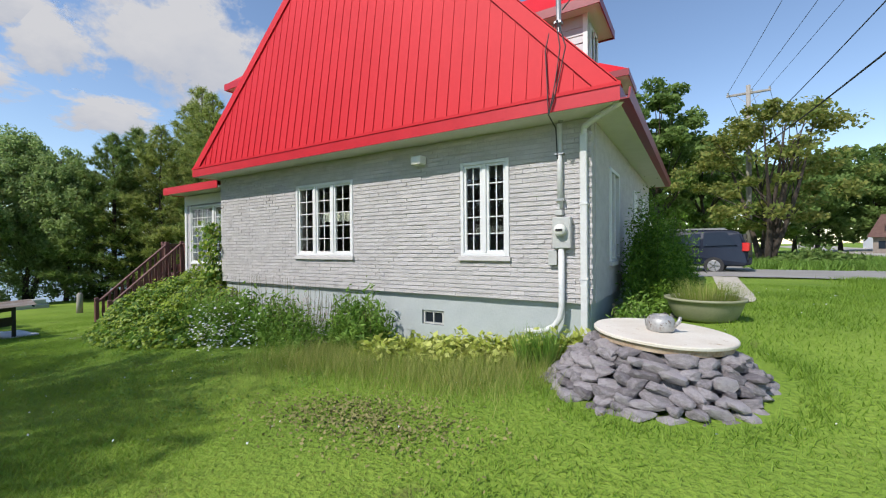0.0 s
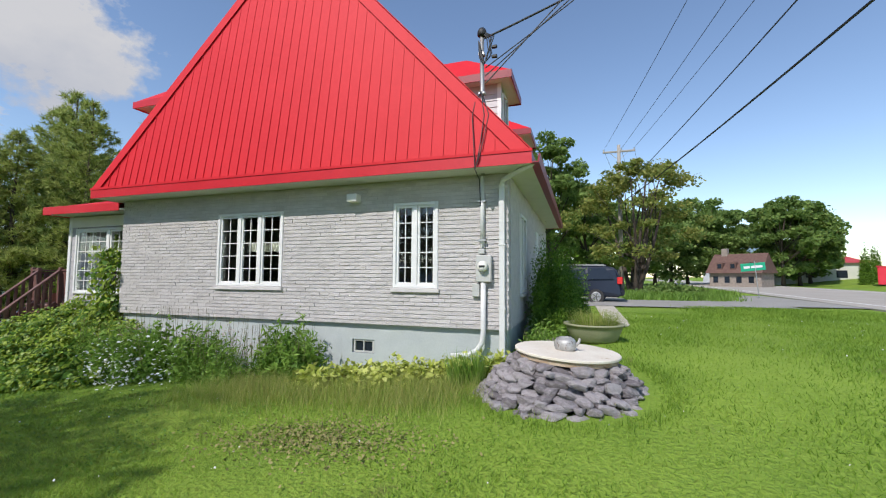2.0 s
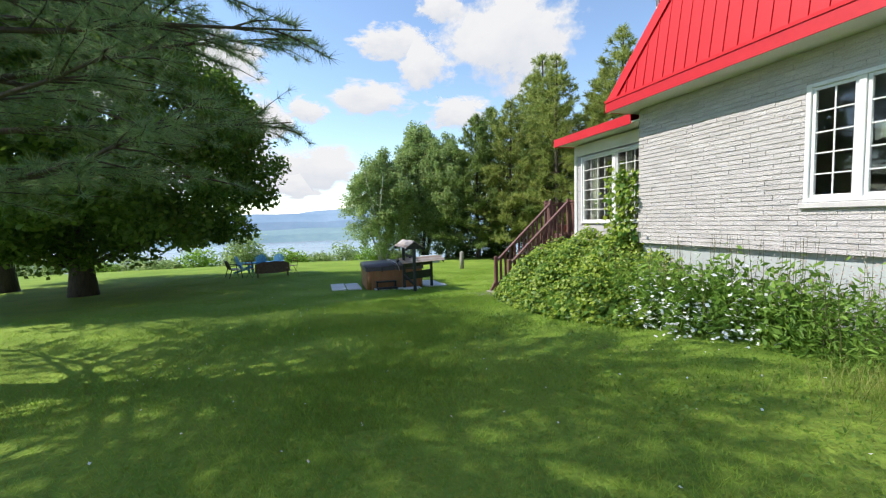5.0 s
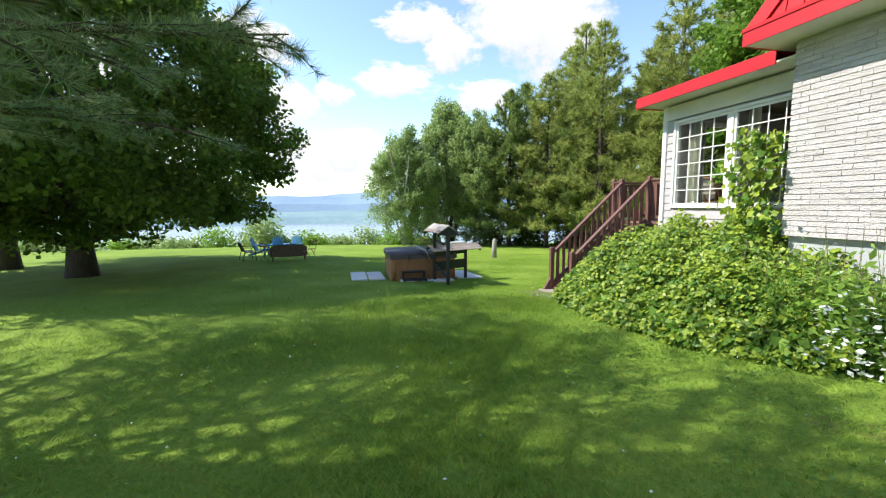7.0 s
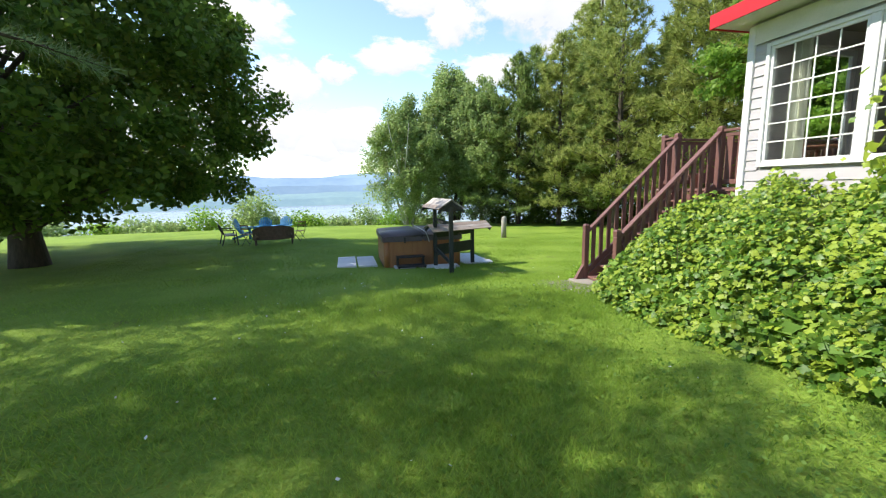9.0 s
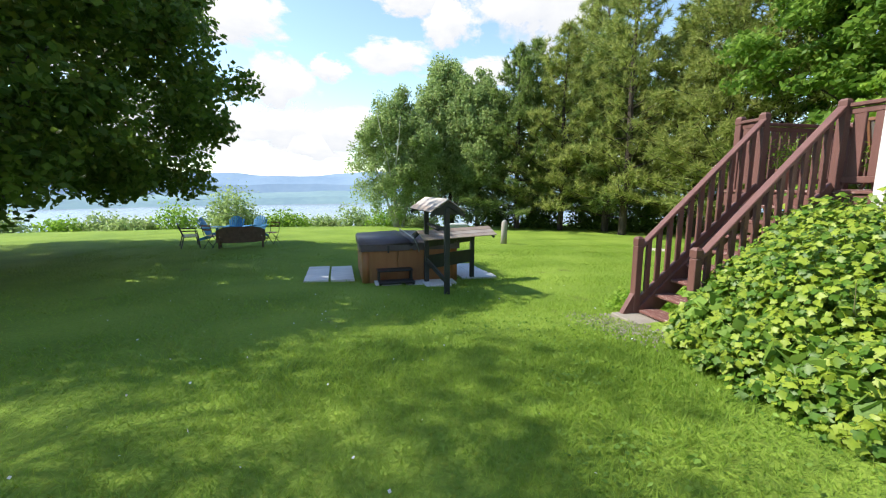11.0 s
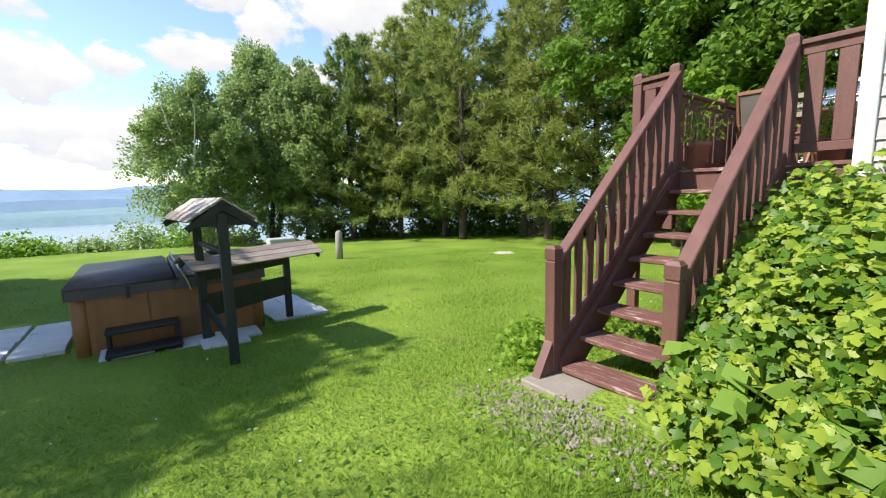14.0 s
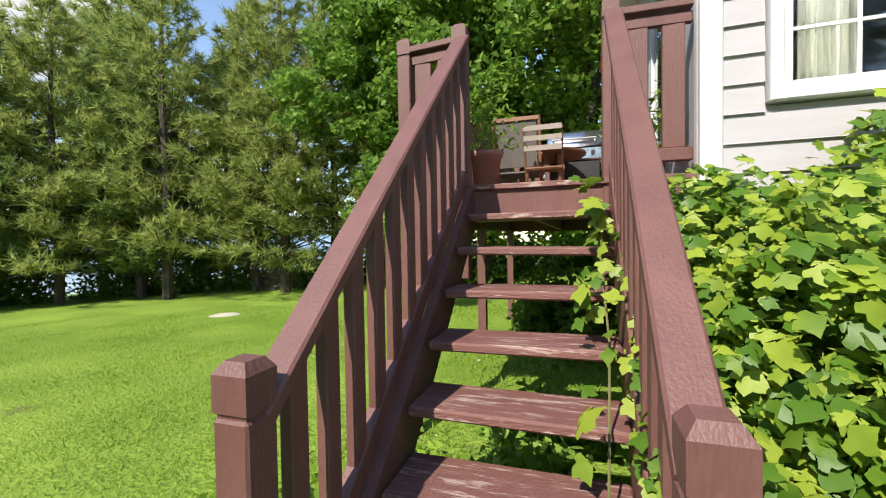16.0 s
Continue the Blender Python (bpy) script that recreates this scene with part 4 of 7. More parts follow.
# ---- stairs and deck ----
def newel(parent, x, y, z0, z1, name="newel_post"):
    """A square post with a routed groove and a chamfered cap."""
    h = 0.044
    p = part(name, boxes(((x - h, y - h, z0), (x + h, y + h, z1 - 0.115)), bevel=0.006), M_WOOD, parent)
    part("groove", boxes(((x - h + 0.007, y - h + 0.007, z1 - 0.115), (x + h - 0.007, y + h - 0.007, z1 - 0.103))), M_WOOD, p)
    bm = boxes(((x - h, y - h, z1 - 0.103), (x + h, y + h, z1 - 0.025)))
    top = [f for f in bm.faces if f.normal.z > 0.9]
    r = bmesh.ops.extrude_face_region(bm, geom=top)
    vs = [v for v in r["geom"] if isinstance(v, bmesh.types.BMVert)]
    for v in vs:
        v.co = Vector((x + (v.co.x - x) * 0.62, y + (v.co.y - y) * 0.62, z1))
    bmesh.ops.delete(bm, geom=top, context="FACES_ONLY")
    part("cap", bm, M_WOOD, p)
    return p


XL, XR = -13.156, -12.316
stair = thing("staircase", (0, 0, 0), "brown stained wooden staircase with open risers up to the deck", "stairs")
TY = [4.785 + 0.2155 * k for k in range(8)]
TZ = [-0.49 + 0.1815 * k for k in range(8)]
rngs = random.Random(8)
for y, z in zip(TY, TZ):
    bm = boxes(((XL + 0.078, y, z - 0.038), (XR - 0.03, y + 0.265, z)), bevel=0.008)
    bmesh.ops.rotate(bm, verts=bm.verts, cent=((XL + XR) / 2, y, z), matrix=Matrix.Rotation(radians(rngs.uniform(-0.5, 0.5)), 3, "Y"))
    part("tread", bm, M_TREAD, stair)
for x in (XL + 0.045, XR - 0.005):
    bm = bmesh.new()
    prism(bm, ((4.80, -0.64), (4.96, -0.64), (6.56, 0.74), (6.56, 0.96), (6.50, 0.96), (4.80, -0.47)), 0.04, Matrix.Translation((x + 0.02, 0, 0)) @ pose(0, 0, 0, 0, 0, 90))
    part("stringer", bm, M_WOOD, stair)
newel(stair, XL, 4.78, gz(XL, 4.78) - 0.1, 0.405)
newel(stair, XR, 4.78, gz(XR, 4.78) - 0.1, 0.390)
newel(stair, XL - 0.015, 6.54, 0.40, 1.935)
newel(stair, XR - 0.01, 6.57, 0.40, 1.94)
# foot brace of the free lower post
for x in (XL,):
    bm = bmesh.new()
    prism(bm, ((4.55, gz(x, 4.6) - 0.02), (4.735, gz(x, 4.6) - 0.02), (4.735, -0.30)), 0.07, Matrix.Translation((x + 0.035, 0, 0)) @ pose(0, 0, 0, 0, 0, 90))
    part("foot_brace", bm, M_WOOD, stair)
SL = (1.835 - 0.30) / (6.50 - 4.825)
for x in (XL, XR):
    bm = bmesh.new()
    beam(bm, (x, 4.80, 0.27), (x, 6.52, 0.27 + SL * 1.72), 0.092, 0.042, bevel=0.007)
    part("handrail", bm, M_WOOD, stair)
    bm = bmesh.new()
    beam(bm, (x, 4.82, -0.41), (x, 6.50, -0.41 + 0.85 * 1.68), 0.05, 0.085, bevel=0.005)
    part("bottom_rail", bm, M_WOOD, stair)
    for k in range(11):
        y = 4.93 + k * 0.144
        zt, zb = 0.255 + SL * (y - 4.80), -0.41 + 0.85 * (y - 4.82)
        part("baluster", boxes(((x - 0.019, y - 0.032, zb), (x + 0.019, y + 0.032, zt)), bevel=0.004), M_WOOD, stair)
part("landing_slab", boxes(((-13.22, 4.50, gz(-12.8, 4.6) - 0.1), (-12.2, 5.1, gz(-12.8, 4.6) + 0.004)), bevel=0.01), M_GREYCONC, stair, "worn concrete pad at the stair foot")

deck = thing("deck", (0, 0, 0), "raised brown stained wooden deck beside the sunroom", "deck")
DX0, DX1, DY0, DY1, DZ = -13.63, SX - 0.02, 6.53, 10.9, 0.965
for k in range(30):
    y = DY0 - 0.02 + k * 0.146
    part("deck_board", boxes(((DX0, y, DZ - 0.032), (DX1, y + 0.14, DZ)), bevel=0.004), M_TREAD, deck)
part("rim_joist", boxes(((DX0, DY0 + 0.005, DZ - 0.22), (DX1, DY0 + 0.045, DZ - 0.034)), ((DX0, DY1 - 0.04, DZ - 0.22), (DX1, DY1, DZ - 0.034)), ((DX0, DY0 + 0.045, DZ - 0.22), (DX0 + 0.04, DY1 - 0.04, DZ - 0.034))), M_WOOD, deck)
for x in (-13.6, -12.8, -12.0):
    part("joist", boxes(((x, DY0 + 0.046, DZ - 0.2), (x + 0.04, DY1 - 0.041, DZ - 0.034))), M_WOOD, deck)
for x, y in ((-13.55, 6.62), (-13.55, 8.7), (-13.55, 10.75), (-12.05, 10.75), (-12.1, 6.7)):
    part("support_post", boxes(((x - 0.045, y - 0.045, gz(x, y) - 0.15), (x + 0.045, y + 0.045, DZ - 0.22))), M_WOOD, deck)
newel(deck, -13.565, 6.62, DZ - 0.2, 1.945, "rail_post")
for y in (8.7, 10.8):
    newel(deck, -13.565, y, DZ - 0.2, 1.945, "rail_post")
newel(deck, -11.98, 10.8, DZ - 0.2, 1.945, "rail_post")


def rail(a, b, n, parent):
    """Top and bottom rail between two posts with n flat balusters."""
    a, b = Vector(a), Vector(b)
    for z, w, h in ((1.865, 0.09, 0.04), (1.80, 0.035, 0.06), (1.08, 0.05, 0.07)):
        bm = bmesh.new()
        beam(bm, (a.x, a.y, z), (b.x, b.y, z), w, h, bevel=0.005)
        part("rail", bm, M_WOOD, parent)
    along = abs(b.x - a.x) > abs(b.y - a.y)
    for k in range(n):
        p = a.lerp(b, (k + 0.5) / n)
        s = (0.055, 0.016) if along else (0.016, 0.055)
        part("baluster", boxes(((p.x - s[0], p.y - s[1], 1.115), (p.x + s[0], p.y + s[1], 1.77)), bevel=0.004), M_WOOD, parent)


rail((-13.52, 6.62, 0), (XL - 0.045, 6.59, 0), 2, deck)
rail((XR + 0.035, 6.60, 0), (SX - 0.03, 6.62, 0), 2, deck)
rail((-13.565, 6.67, 0), (-13.565, 8.65, 0), 12, deck)
rail((-13.565, 8.75, 0), (-13.565, 10.75, 0), 12, deck)
rail((-13.52, 10.8, 0), (-12.03, 10.8, 0), 9, deck)


def build_deck_things():
    """Sling chair, slatted chair, table, gas grill and plant pots on the deck."""
    c = thing("sling_chair", (-13.16, 9.15, DZ), "teak garden chair with a grey sling back on the deck", "chair", "chairs on the deck")
    for x in (-0.27, 0.25):
        bm = bmesh.new()
        beam(bm, (x, -0.30, 0), (x, 0.12, 0.62), 0.03, 0.045)
        part("leg", bm, M_TEAK, c)
        bm = bmesh.new()
        beam(bm, (x, 0.34, 0), (x, -0.22, 0.46), 0.03, 0.045)
        part("leg", bm, M_TEAK, c)
        bm = bmesh.new()
        beam(bm, (x, -0.18, 0.40), (x, -0.34, 1.02), 0.03, 0.04)
        part("back_post", bm, M_TEAK, c)
        part("armrest", boxes(((x - 0.03, -0.26, 0.62), (x + 0.03, 0.26, 0.645)), bevel=0.006), M_TEAK, c)
    bm = bmesh.new()
    beam(bm, (-0.01, -0.20, 0.50), (-0.01, -0.34, 1.0), 0.46, 0.012, up=(0, -1, 0.2))
    part("backrest", bm, M_MESH, c)
    part("top_rail", boxes(((-0.27, -0.36, 0.99), (0.25, -0.32, 1.04)), bevel=0.006), M_TEAK, c)
    part("seat", boxes(((-0.25, -0.2, 0.43), (0.23, 0.26, 0.45)), bevel=0.006), M_MESH, c)
    t = thing("garden_table", (-12.95, 9.55, DZ), "round-ended teak garden table on the deck", "table")
    part("tabletop", lathe(bmesh.new(), ((0.0, 0.70), (0.53, 0.70), (0.55, 0.715), (0.55, 0.73), (0.0, 0.735)), 28), M_TEAK, t)
    for a in range(4):
        bm = bmesh.new()
        beam(bm, (0.36 * math.cos(a * 1.571 + 0.8), 0.36 * math.sin(a * 1.571 + 0.8), 0), (0.30 * math.cos(a * 1.571 + 0.8), 0.30 * math.sin(a * 1.571 + 0.8), 0.70), 0.045, 0.045)
        part("leg", bm, M_TEAK, t)
    s = thing("slatted_chair", (-12.86, 8.85, DZ), "pale folding teak chair with a slatted back on the deck", "chair", "chairs on the deck")
    for x in (-0.2, 0.2):
        bm = bmesh.new()
        beam(bm, (x, -0.2, 0), (x, 0.2, 0.5), 0.022, 0.035)
        part("leg", bm, M_TEAK, s)
        bm = bmesh.new()
        beam(bm, (x, 0.2, 0), (x, -0.22, 0.85), 0.022, 0.035)
        part("back_post", bm, M_TEAK, s)
    for z in (0.62, 0.72, 0.82):
        part("slat", boxes(((-0.2, -0.19 - (z - 0.62) * 0.35, z), (0.2, -0.175 - (z - 0.62) * 0.35, z + 0.055))), M_CUSHION, s)
    for y in (-0.12, -0.03, 0.06, 0.15):
        part("seat_slat", boxes(((-0.2, y, 0.44), (0.2, y + 0.07, 0.455))), M_TEAK, s)
    g = thing("gas_grill", (-12.55, 10.25, DZ), "stainless steel gas barbecue with closed lid on the deck", "grill")
    bm = lathe(bmesh.new(), ((0.0, -0.36), (0.24, -0.36), (0.26, -0.34), (0.26, 0.34), (0.24, 0.36), (0.0, 0.36)), 24)
    bmesh.ops.rotate(bm, verts=bm.verts, cent=(0, 0, 0), matrix=Matrix.Rotation(radians(90), 3, "Y"))
    bmesh.ops.bisect_plane(bm, geom=list(bm.verts) + list(bm.edges) + list(bm.faces), plane_co=(0, 0, 0), plane_no=(0, 0, 1), clear_inner=True)
    bmesh.ops.translate(bm, vec=(0, 0, 0.90), verts=bm.verts)
    part("lid", bm, M_CHROME, g, "domed stainless lid", smooth=True)
    part("firebox", boxes(((-0.36, -0.25, 0.72), (0.36, 0.25, 0.90)), bevel=0.02), M_CHROME, g)
    part("cabinet", boxes(((-0.33, -0.22, 0.10), (0.33, 0.22, 0.715)), bevel=0.01), M_IRON, g)
    part("lid_handle", tube_bm(bmesh.new(), [(-0.28, -0.20, 1.0), (-0.28, -0.29, 1.0), (0.28, -0.29, 1.0), (0.28, -0.20, 1.0)], 0.014, 8), M_STEEL, g)
    for x in (-0.24, -0.08, 0.08, 0.24):
        part("knob", cyl(bmesh.new(), (x, -0.25, 0.81), (x, -0.29, 0.81), 0.028), M_IRON, g)
    for x0, x1 in ((-0.72, -0.37), (0.37, 0.72)):
        part("side_shelf", boxes(((x0, -0.22, 0.86), (x1, 0.2, 0.89)), bevel=0.006), M_CHROME, g)
    for x in (-0.3, 0.3):
        for y in (-0.18, 0.18):
            part("caster", cyl(bmesh.new(), (x - 0.02, y, 0.045), (x + 0.02, y, 0.045), 0.045), M_IRON, g)
    for x, y, r, h in ((-13.10, 6.90, 0.11, 0.27), (-12.12, 6.95, 0.11, 0.2)):
        p = thing("flower_pot", (x, y, DZ), "terracotta flower pot with a leafy plant on the deck", "pot", "pots on the deck")
        part("pot", lathe(bmesh.new(), ((r * 0.68, 0), (r * 0.95, h * 0.85), (r * 1.05, h * 0.86), (r * 1.05, h), (r * 0.93, h), (r * 0.9, h * 0.9), (0.0, h * 0.9)), 20), M_TERRA, p, smooth=True)
        rng = np.random.default_rng(int(x * -10))
        n = 420
        P = np.stack([rng.normal(0, r * 0.9, n), rng.normal(0, r * 0.9, n), h + np.abs(rng.normal(0.12, 0.13, n))], 1)
        link_mesh("foliage", mesh_np("foliage", leaf_quads(rng, P, 0.028, 0.4, 0.3), 4), M_FRESH, p)


build_deck_things()


# ---- stone-built well with its lid ----
def stone_mesh(rng, name="stone"):
    """A rough angular fieldstone about one unit across."""
    bm = bmesh.new()
    bmesh.ops.create_icosphere(bm, subdivisions=2, radius=0.55)
    planes = [(unit(np.array([rng.gauss(0, 1), rng.gauss(0, 1), rng.gauss(0, 0.6)])), rng.uniform(0.26, 0.44)) for _ in range(11)]
    planes += [(np.array([0, 0, 1.0]), 0.34), (np.array([0, 0, -1.0]), 0.36)]
    for v in bm.verts:
        p = np.array(v.co)
        for nrm, d in planes:
            over = p @ nrm - d
            if over > 0:
                p = p - nrm * over
        v.co = p
    bmesh.ops.dissolve_limit(bm, angle_limit=radians(7), verts=bm.verts, edges=bm.edges)
    bmesh.ops.triangulate(bm, faces=[f for f in bm.faces if len(f.verts) > 4])
    me = bpy.data.meshes.new(name)
    bm.to_mesh(me)
    bm.free()
    return me


WELL = (0.46, 4.62)


def build_well():
    wz = 0.28
    well = thing("stone_well", (WELL[0], WELL[1], wz), "dry-stacked purple-grey stone well with a round concrete lid", "well")
    rng = random.Random(12)
    protos = [stone_mesh(rng) for _ in range(14)]
    for me in protos:
        me.materials.append(M_STONE)
    part("core", lathe(bmesh.new(), ((0.92, -0.1), (0.52, 0.50), (0.0, 0.5)), 24), M_STONE, well)
    for c in range(10):
        z = -0.07 + c * 0.062
        r = 1.07 - c * 0.055
        a = rng.uniform(0, 1)
        while a < math.tau + 0.6:
            w = rng.uniform(0.10, 0.24)
            ob = new("stone", protos[rng.randrange(14)])
            ob.parent = well
            ob.location = (r * math.cos(a) + rng.uniform(-0.02, 0.02), r * math.sin(a) + rng.uniform(-0.02, 0.02), z + rng.uniform(-0.01, 0.025))
            ob.rotation_euler = (rng.uniform(-0.25, 0.25), rng.uniform(-0.25, 0.25), a + math.pi / 2 + rng.uniform(-0.25, 0.25))
            ob.scale = (w * 1.35, rng.uniform(0.18, 0.28), rng.uniform(0.085, 0.15))
            a += w * 0.98 / r
            if a > math.tau + 0.35:
                break
    lid = part("lid", lathe(bmesh.new(), ((0.0, 0.588), (0.595, 0.588), (0.602, 0.594), (0.602, 0.612), (0.595, 0.62), (0.0, 0.622)), 64), M_CONC, well, "round pale concrete lid")
    part("rim_board", lathe(bmesh.new(), ((0.0, 0.535), (0.57, 0.535), (0.575, 0.586), (0.0, 0.586)), 48), M_RIM, well)
    well.rotation_euler = (radians(0), radians(3.0), 0)
    k = thing("old_kettle", (WELL[0] + 0.02, WELL[1] - 0.02, wz + 0.622), "battered rusty enamel kettle without lid on the well", "kettle")
    part("body", lathe(bmesh.new(), ((0.105, 0), (0.118, 0.012), (0.118, 0.11), (0.095, 0.135), (0.075, 0.138), (0.072, 0.15), (0.066, 0.15), (0.066, 0.12), (0.0, 0.11)), 26), M_TIN, k, smooth=True)
    part("spout", tube_bm(bmesh.new(), [(0.105, 0.0, 0.05), (0.15, 0.0, 0.09), (0.165, 0.0, 0.14)], (0.024, 0.018, 0.014), 10), M_TIN, k, smooth=True)
    part("handle", tube_bm(bmesh.new(), [(-0.09, 0.0, 0.13), (-0.13, 0.02, 0.09), (-0.125, 0.03, 0.03)], 0.006, 6), M_STEEL, k)


build_well()


# ---- hot tub, slabs, wishing-well planter, post ----
def build_tub():
    z = gz(-18.3, 2.7)
    x0, x1, y0, y1 = -19.35, -17.36, 1.66, 3.72
    h = 0.84
    tub = thing("hot_tub", ((x0 + x1) / 2, (y0 + y1) / 2, z), "cedar-panelled hot tub under a closed brown vinyl cover", "hot tub")
    a, b = (x1 - x0) / 2, (y1 - y0) / 2

    def rounded(r, inset, z0, z1):
        bm = bmesh.new()
        pts = []
        for cx, cy, a0 in ((a - r, b - r, 0), (-a + r, b - r, 90), (-a + r, -b + r, 180), (a - r, -b + r, 270)):
            for k in range(7):
                t = radians(a0 + k * 15)
                pts.append((cx + (r - inset) * math.cos(t), cy + (r - inset) * math.sin(t)))
        lo = [bm.verts.new((x, y, z0)) for x, y in pts]
        hi = [bm.verts.new((x, y, z1)) for x, y in pts]
        bm.faces.new(lo[::-1])
        bm.faces.new(hi)
        for i in range(len(pts)):
            j = (i + 1) % len(pts)
            bm.faces.new((lo[i], lo[j], hi[j], hi[i]))
        return bm
    part("shell", rounded(0.16, 0.03, 0.03, h - 0.06), M_TUBWOOD, tub)
    part("base_skid", rounded(0.16, 0.02, -0.06, 0.03), M_IRON, tub)
    part("lip", rounded(0.16, 0.0, h - 0.06, h), M_COVER, tub)
    for s in (-1, 1):
        for k in range(3):
            w = (2 * b - 0.36) / 3
            y = -b + 0.18 + w * k
            part("panel", boxes(((s * (a - 0.03), y + 0.012, 0.07), (s * (a - 0.012), y + w - 0.012, h - 0.09)), bevel=0.006), M_TUBWOOD, tub)
            w = (2 * a - 0.36) / 3
            x = -a + 0.18 + w * k
            part("panel", boxes(((x + 0.012, s * (b - 0.03), 0.07), (x + w - 0.012, s * (b - 0.012), h - 0.09)), bevel=0.006), M_TUBWOOD, tub)
    for sx in (-1, 1):
        for sy in (-1, 1):
            part("corner_post", tube_bm(bmesh.new(), [(sx * (a - 0.09), sy * (b - 0.09), 0.03), (sx * (a - 0.09), sy * (b - 0.09), h - 0.06)], 0.088, 12), M_TUBWOOD, tub, smooth=True)
    cover = thing("tub_cover", ((x0 + x1) / 2, (y0 + y1) / 2, z + h), "padded brown vinyl folding cover on the hot tub", "cover")
    for s in (-1, 1):
        y_in, y_out = s * 0.012, s * (b + 0.03)
        bm2 = box(bmesh.new(), (-a - 0.03, min(y_in, y_out), 0.002), (a + 0.03, max(y_in, y_out), 0.115))
        for v in bm2.verts:
            if v.co.z > 0.05:
                v.co.z = 0.125 if abs(v.co.y) < 0.1 else 0.085
        bmesh.ops.bevel(bm2, geom=list(bm2.edges), offset=0.03, segments=3, affect="EDGES")
        part("half", bm2, M_COVER, cover, smooth=True)
        for xs in (a + 0.012, -a - 0.024):
            part("skirt", boxes(((xs, min(y_in, y_out) + 0.02, -0.09), (xs + 0.012, max(y_in, y_out) - 0.02, 0.03))), M_COVER, cover)
    for y0 in (-b - 0.03, b + 0.018):
        part("skirt", boxes(((-a, y0, -0.09), (a, y0 + 0.012, 0.03))), M_COVER, cover)
    part("lifter_bar", tube_bm(bmesh.new(), [(a + 0.045, 0.16, -0.12), (a + 0.045, 0.12, 0.02), (a + 0.03, 0.06, 0.15), (0, 0.06, 0.16), (-a - 0.03, 0.06, 0.15), (-a - 0.045, 0.12, -0.1)], 0.013, 8), M_STEEL, cover)
    for y in (-0.5, 0.3):
        part("strap", boxes(((a + 0.026, y, -0.13), (a + 0.032, y + 0.04, 0.02))), M_IRON, cover)
    st = thing("tub_step", (-17.12, 2.32, z), "dark plastic two-tread step against the hot tub", "step")
    part("lower_tread", boxes(((0.0, -0.36, 0.16), (0.28, 0.36, 0.20)), bevel=0.01), M_IRON, st)
    part("upper_tread", boxes(((-0.2, -0.36, 0.36), (0.05, 0.36, 0.40)), bevel=0.01), M_IRON, st)
    for y in (-0.35, 0.31):
        part("side", boxes(((-0.2, y, -0.03), (0.02, y + 0.04, 0.36)), ((0.02, y, -0.03), (0.26, y + 0.04, 0.16)), bevel=0.006), M_IRON, st)
    # paving slabs around the tub
    rng = random.Random(3)
    bm = bmesh.new()
    box(bm, (-0.5, -0.5, -0.5), (0.5, 0.5, 0.5))
    me = bpy.data.meshes.new("slab")
    bm.to_mesh(me)
    bm.free()
    me.materials.append(M_SLAB)
    pav = thing("patio", (0, 0, 0), "pale grey concrete paving slabs around the hot tub", "patio", kind="structure")
    spots = [(-17.98 - 0.31 * i, 0.72 + 0.55 * j) for i in range(6) for j in range(2)] + [(-17.75 - 0.42 * i, 4.08 + 0.42 * j) for i in range(5) for j in range(2)] + [(-17.05, 3.3), (-17.05, 2.75), (-17.1, 2.15), (-16.75, 3.1)]
    for x, y in spots:
        ob = new("slab", me)
        ob.parent = pav
        wide = (0.285, 0.50) if y < 1.6 else ((0.40, 0.40) if y > 3.9 else (0.42, 0.5))
        ob.location = (x, y, gz(x, y) + 0.012 + rng.uniform(-0.006, 0.008))
        ob.rotation_euler = (rng.uniform(-0.02, 0.02), rng.uniform(-0.02, 0.02), rng.uniform(-0.04, 0.04))
        ob.scale = (*wide, 0.06)


build_tub()


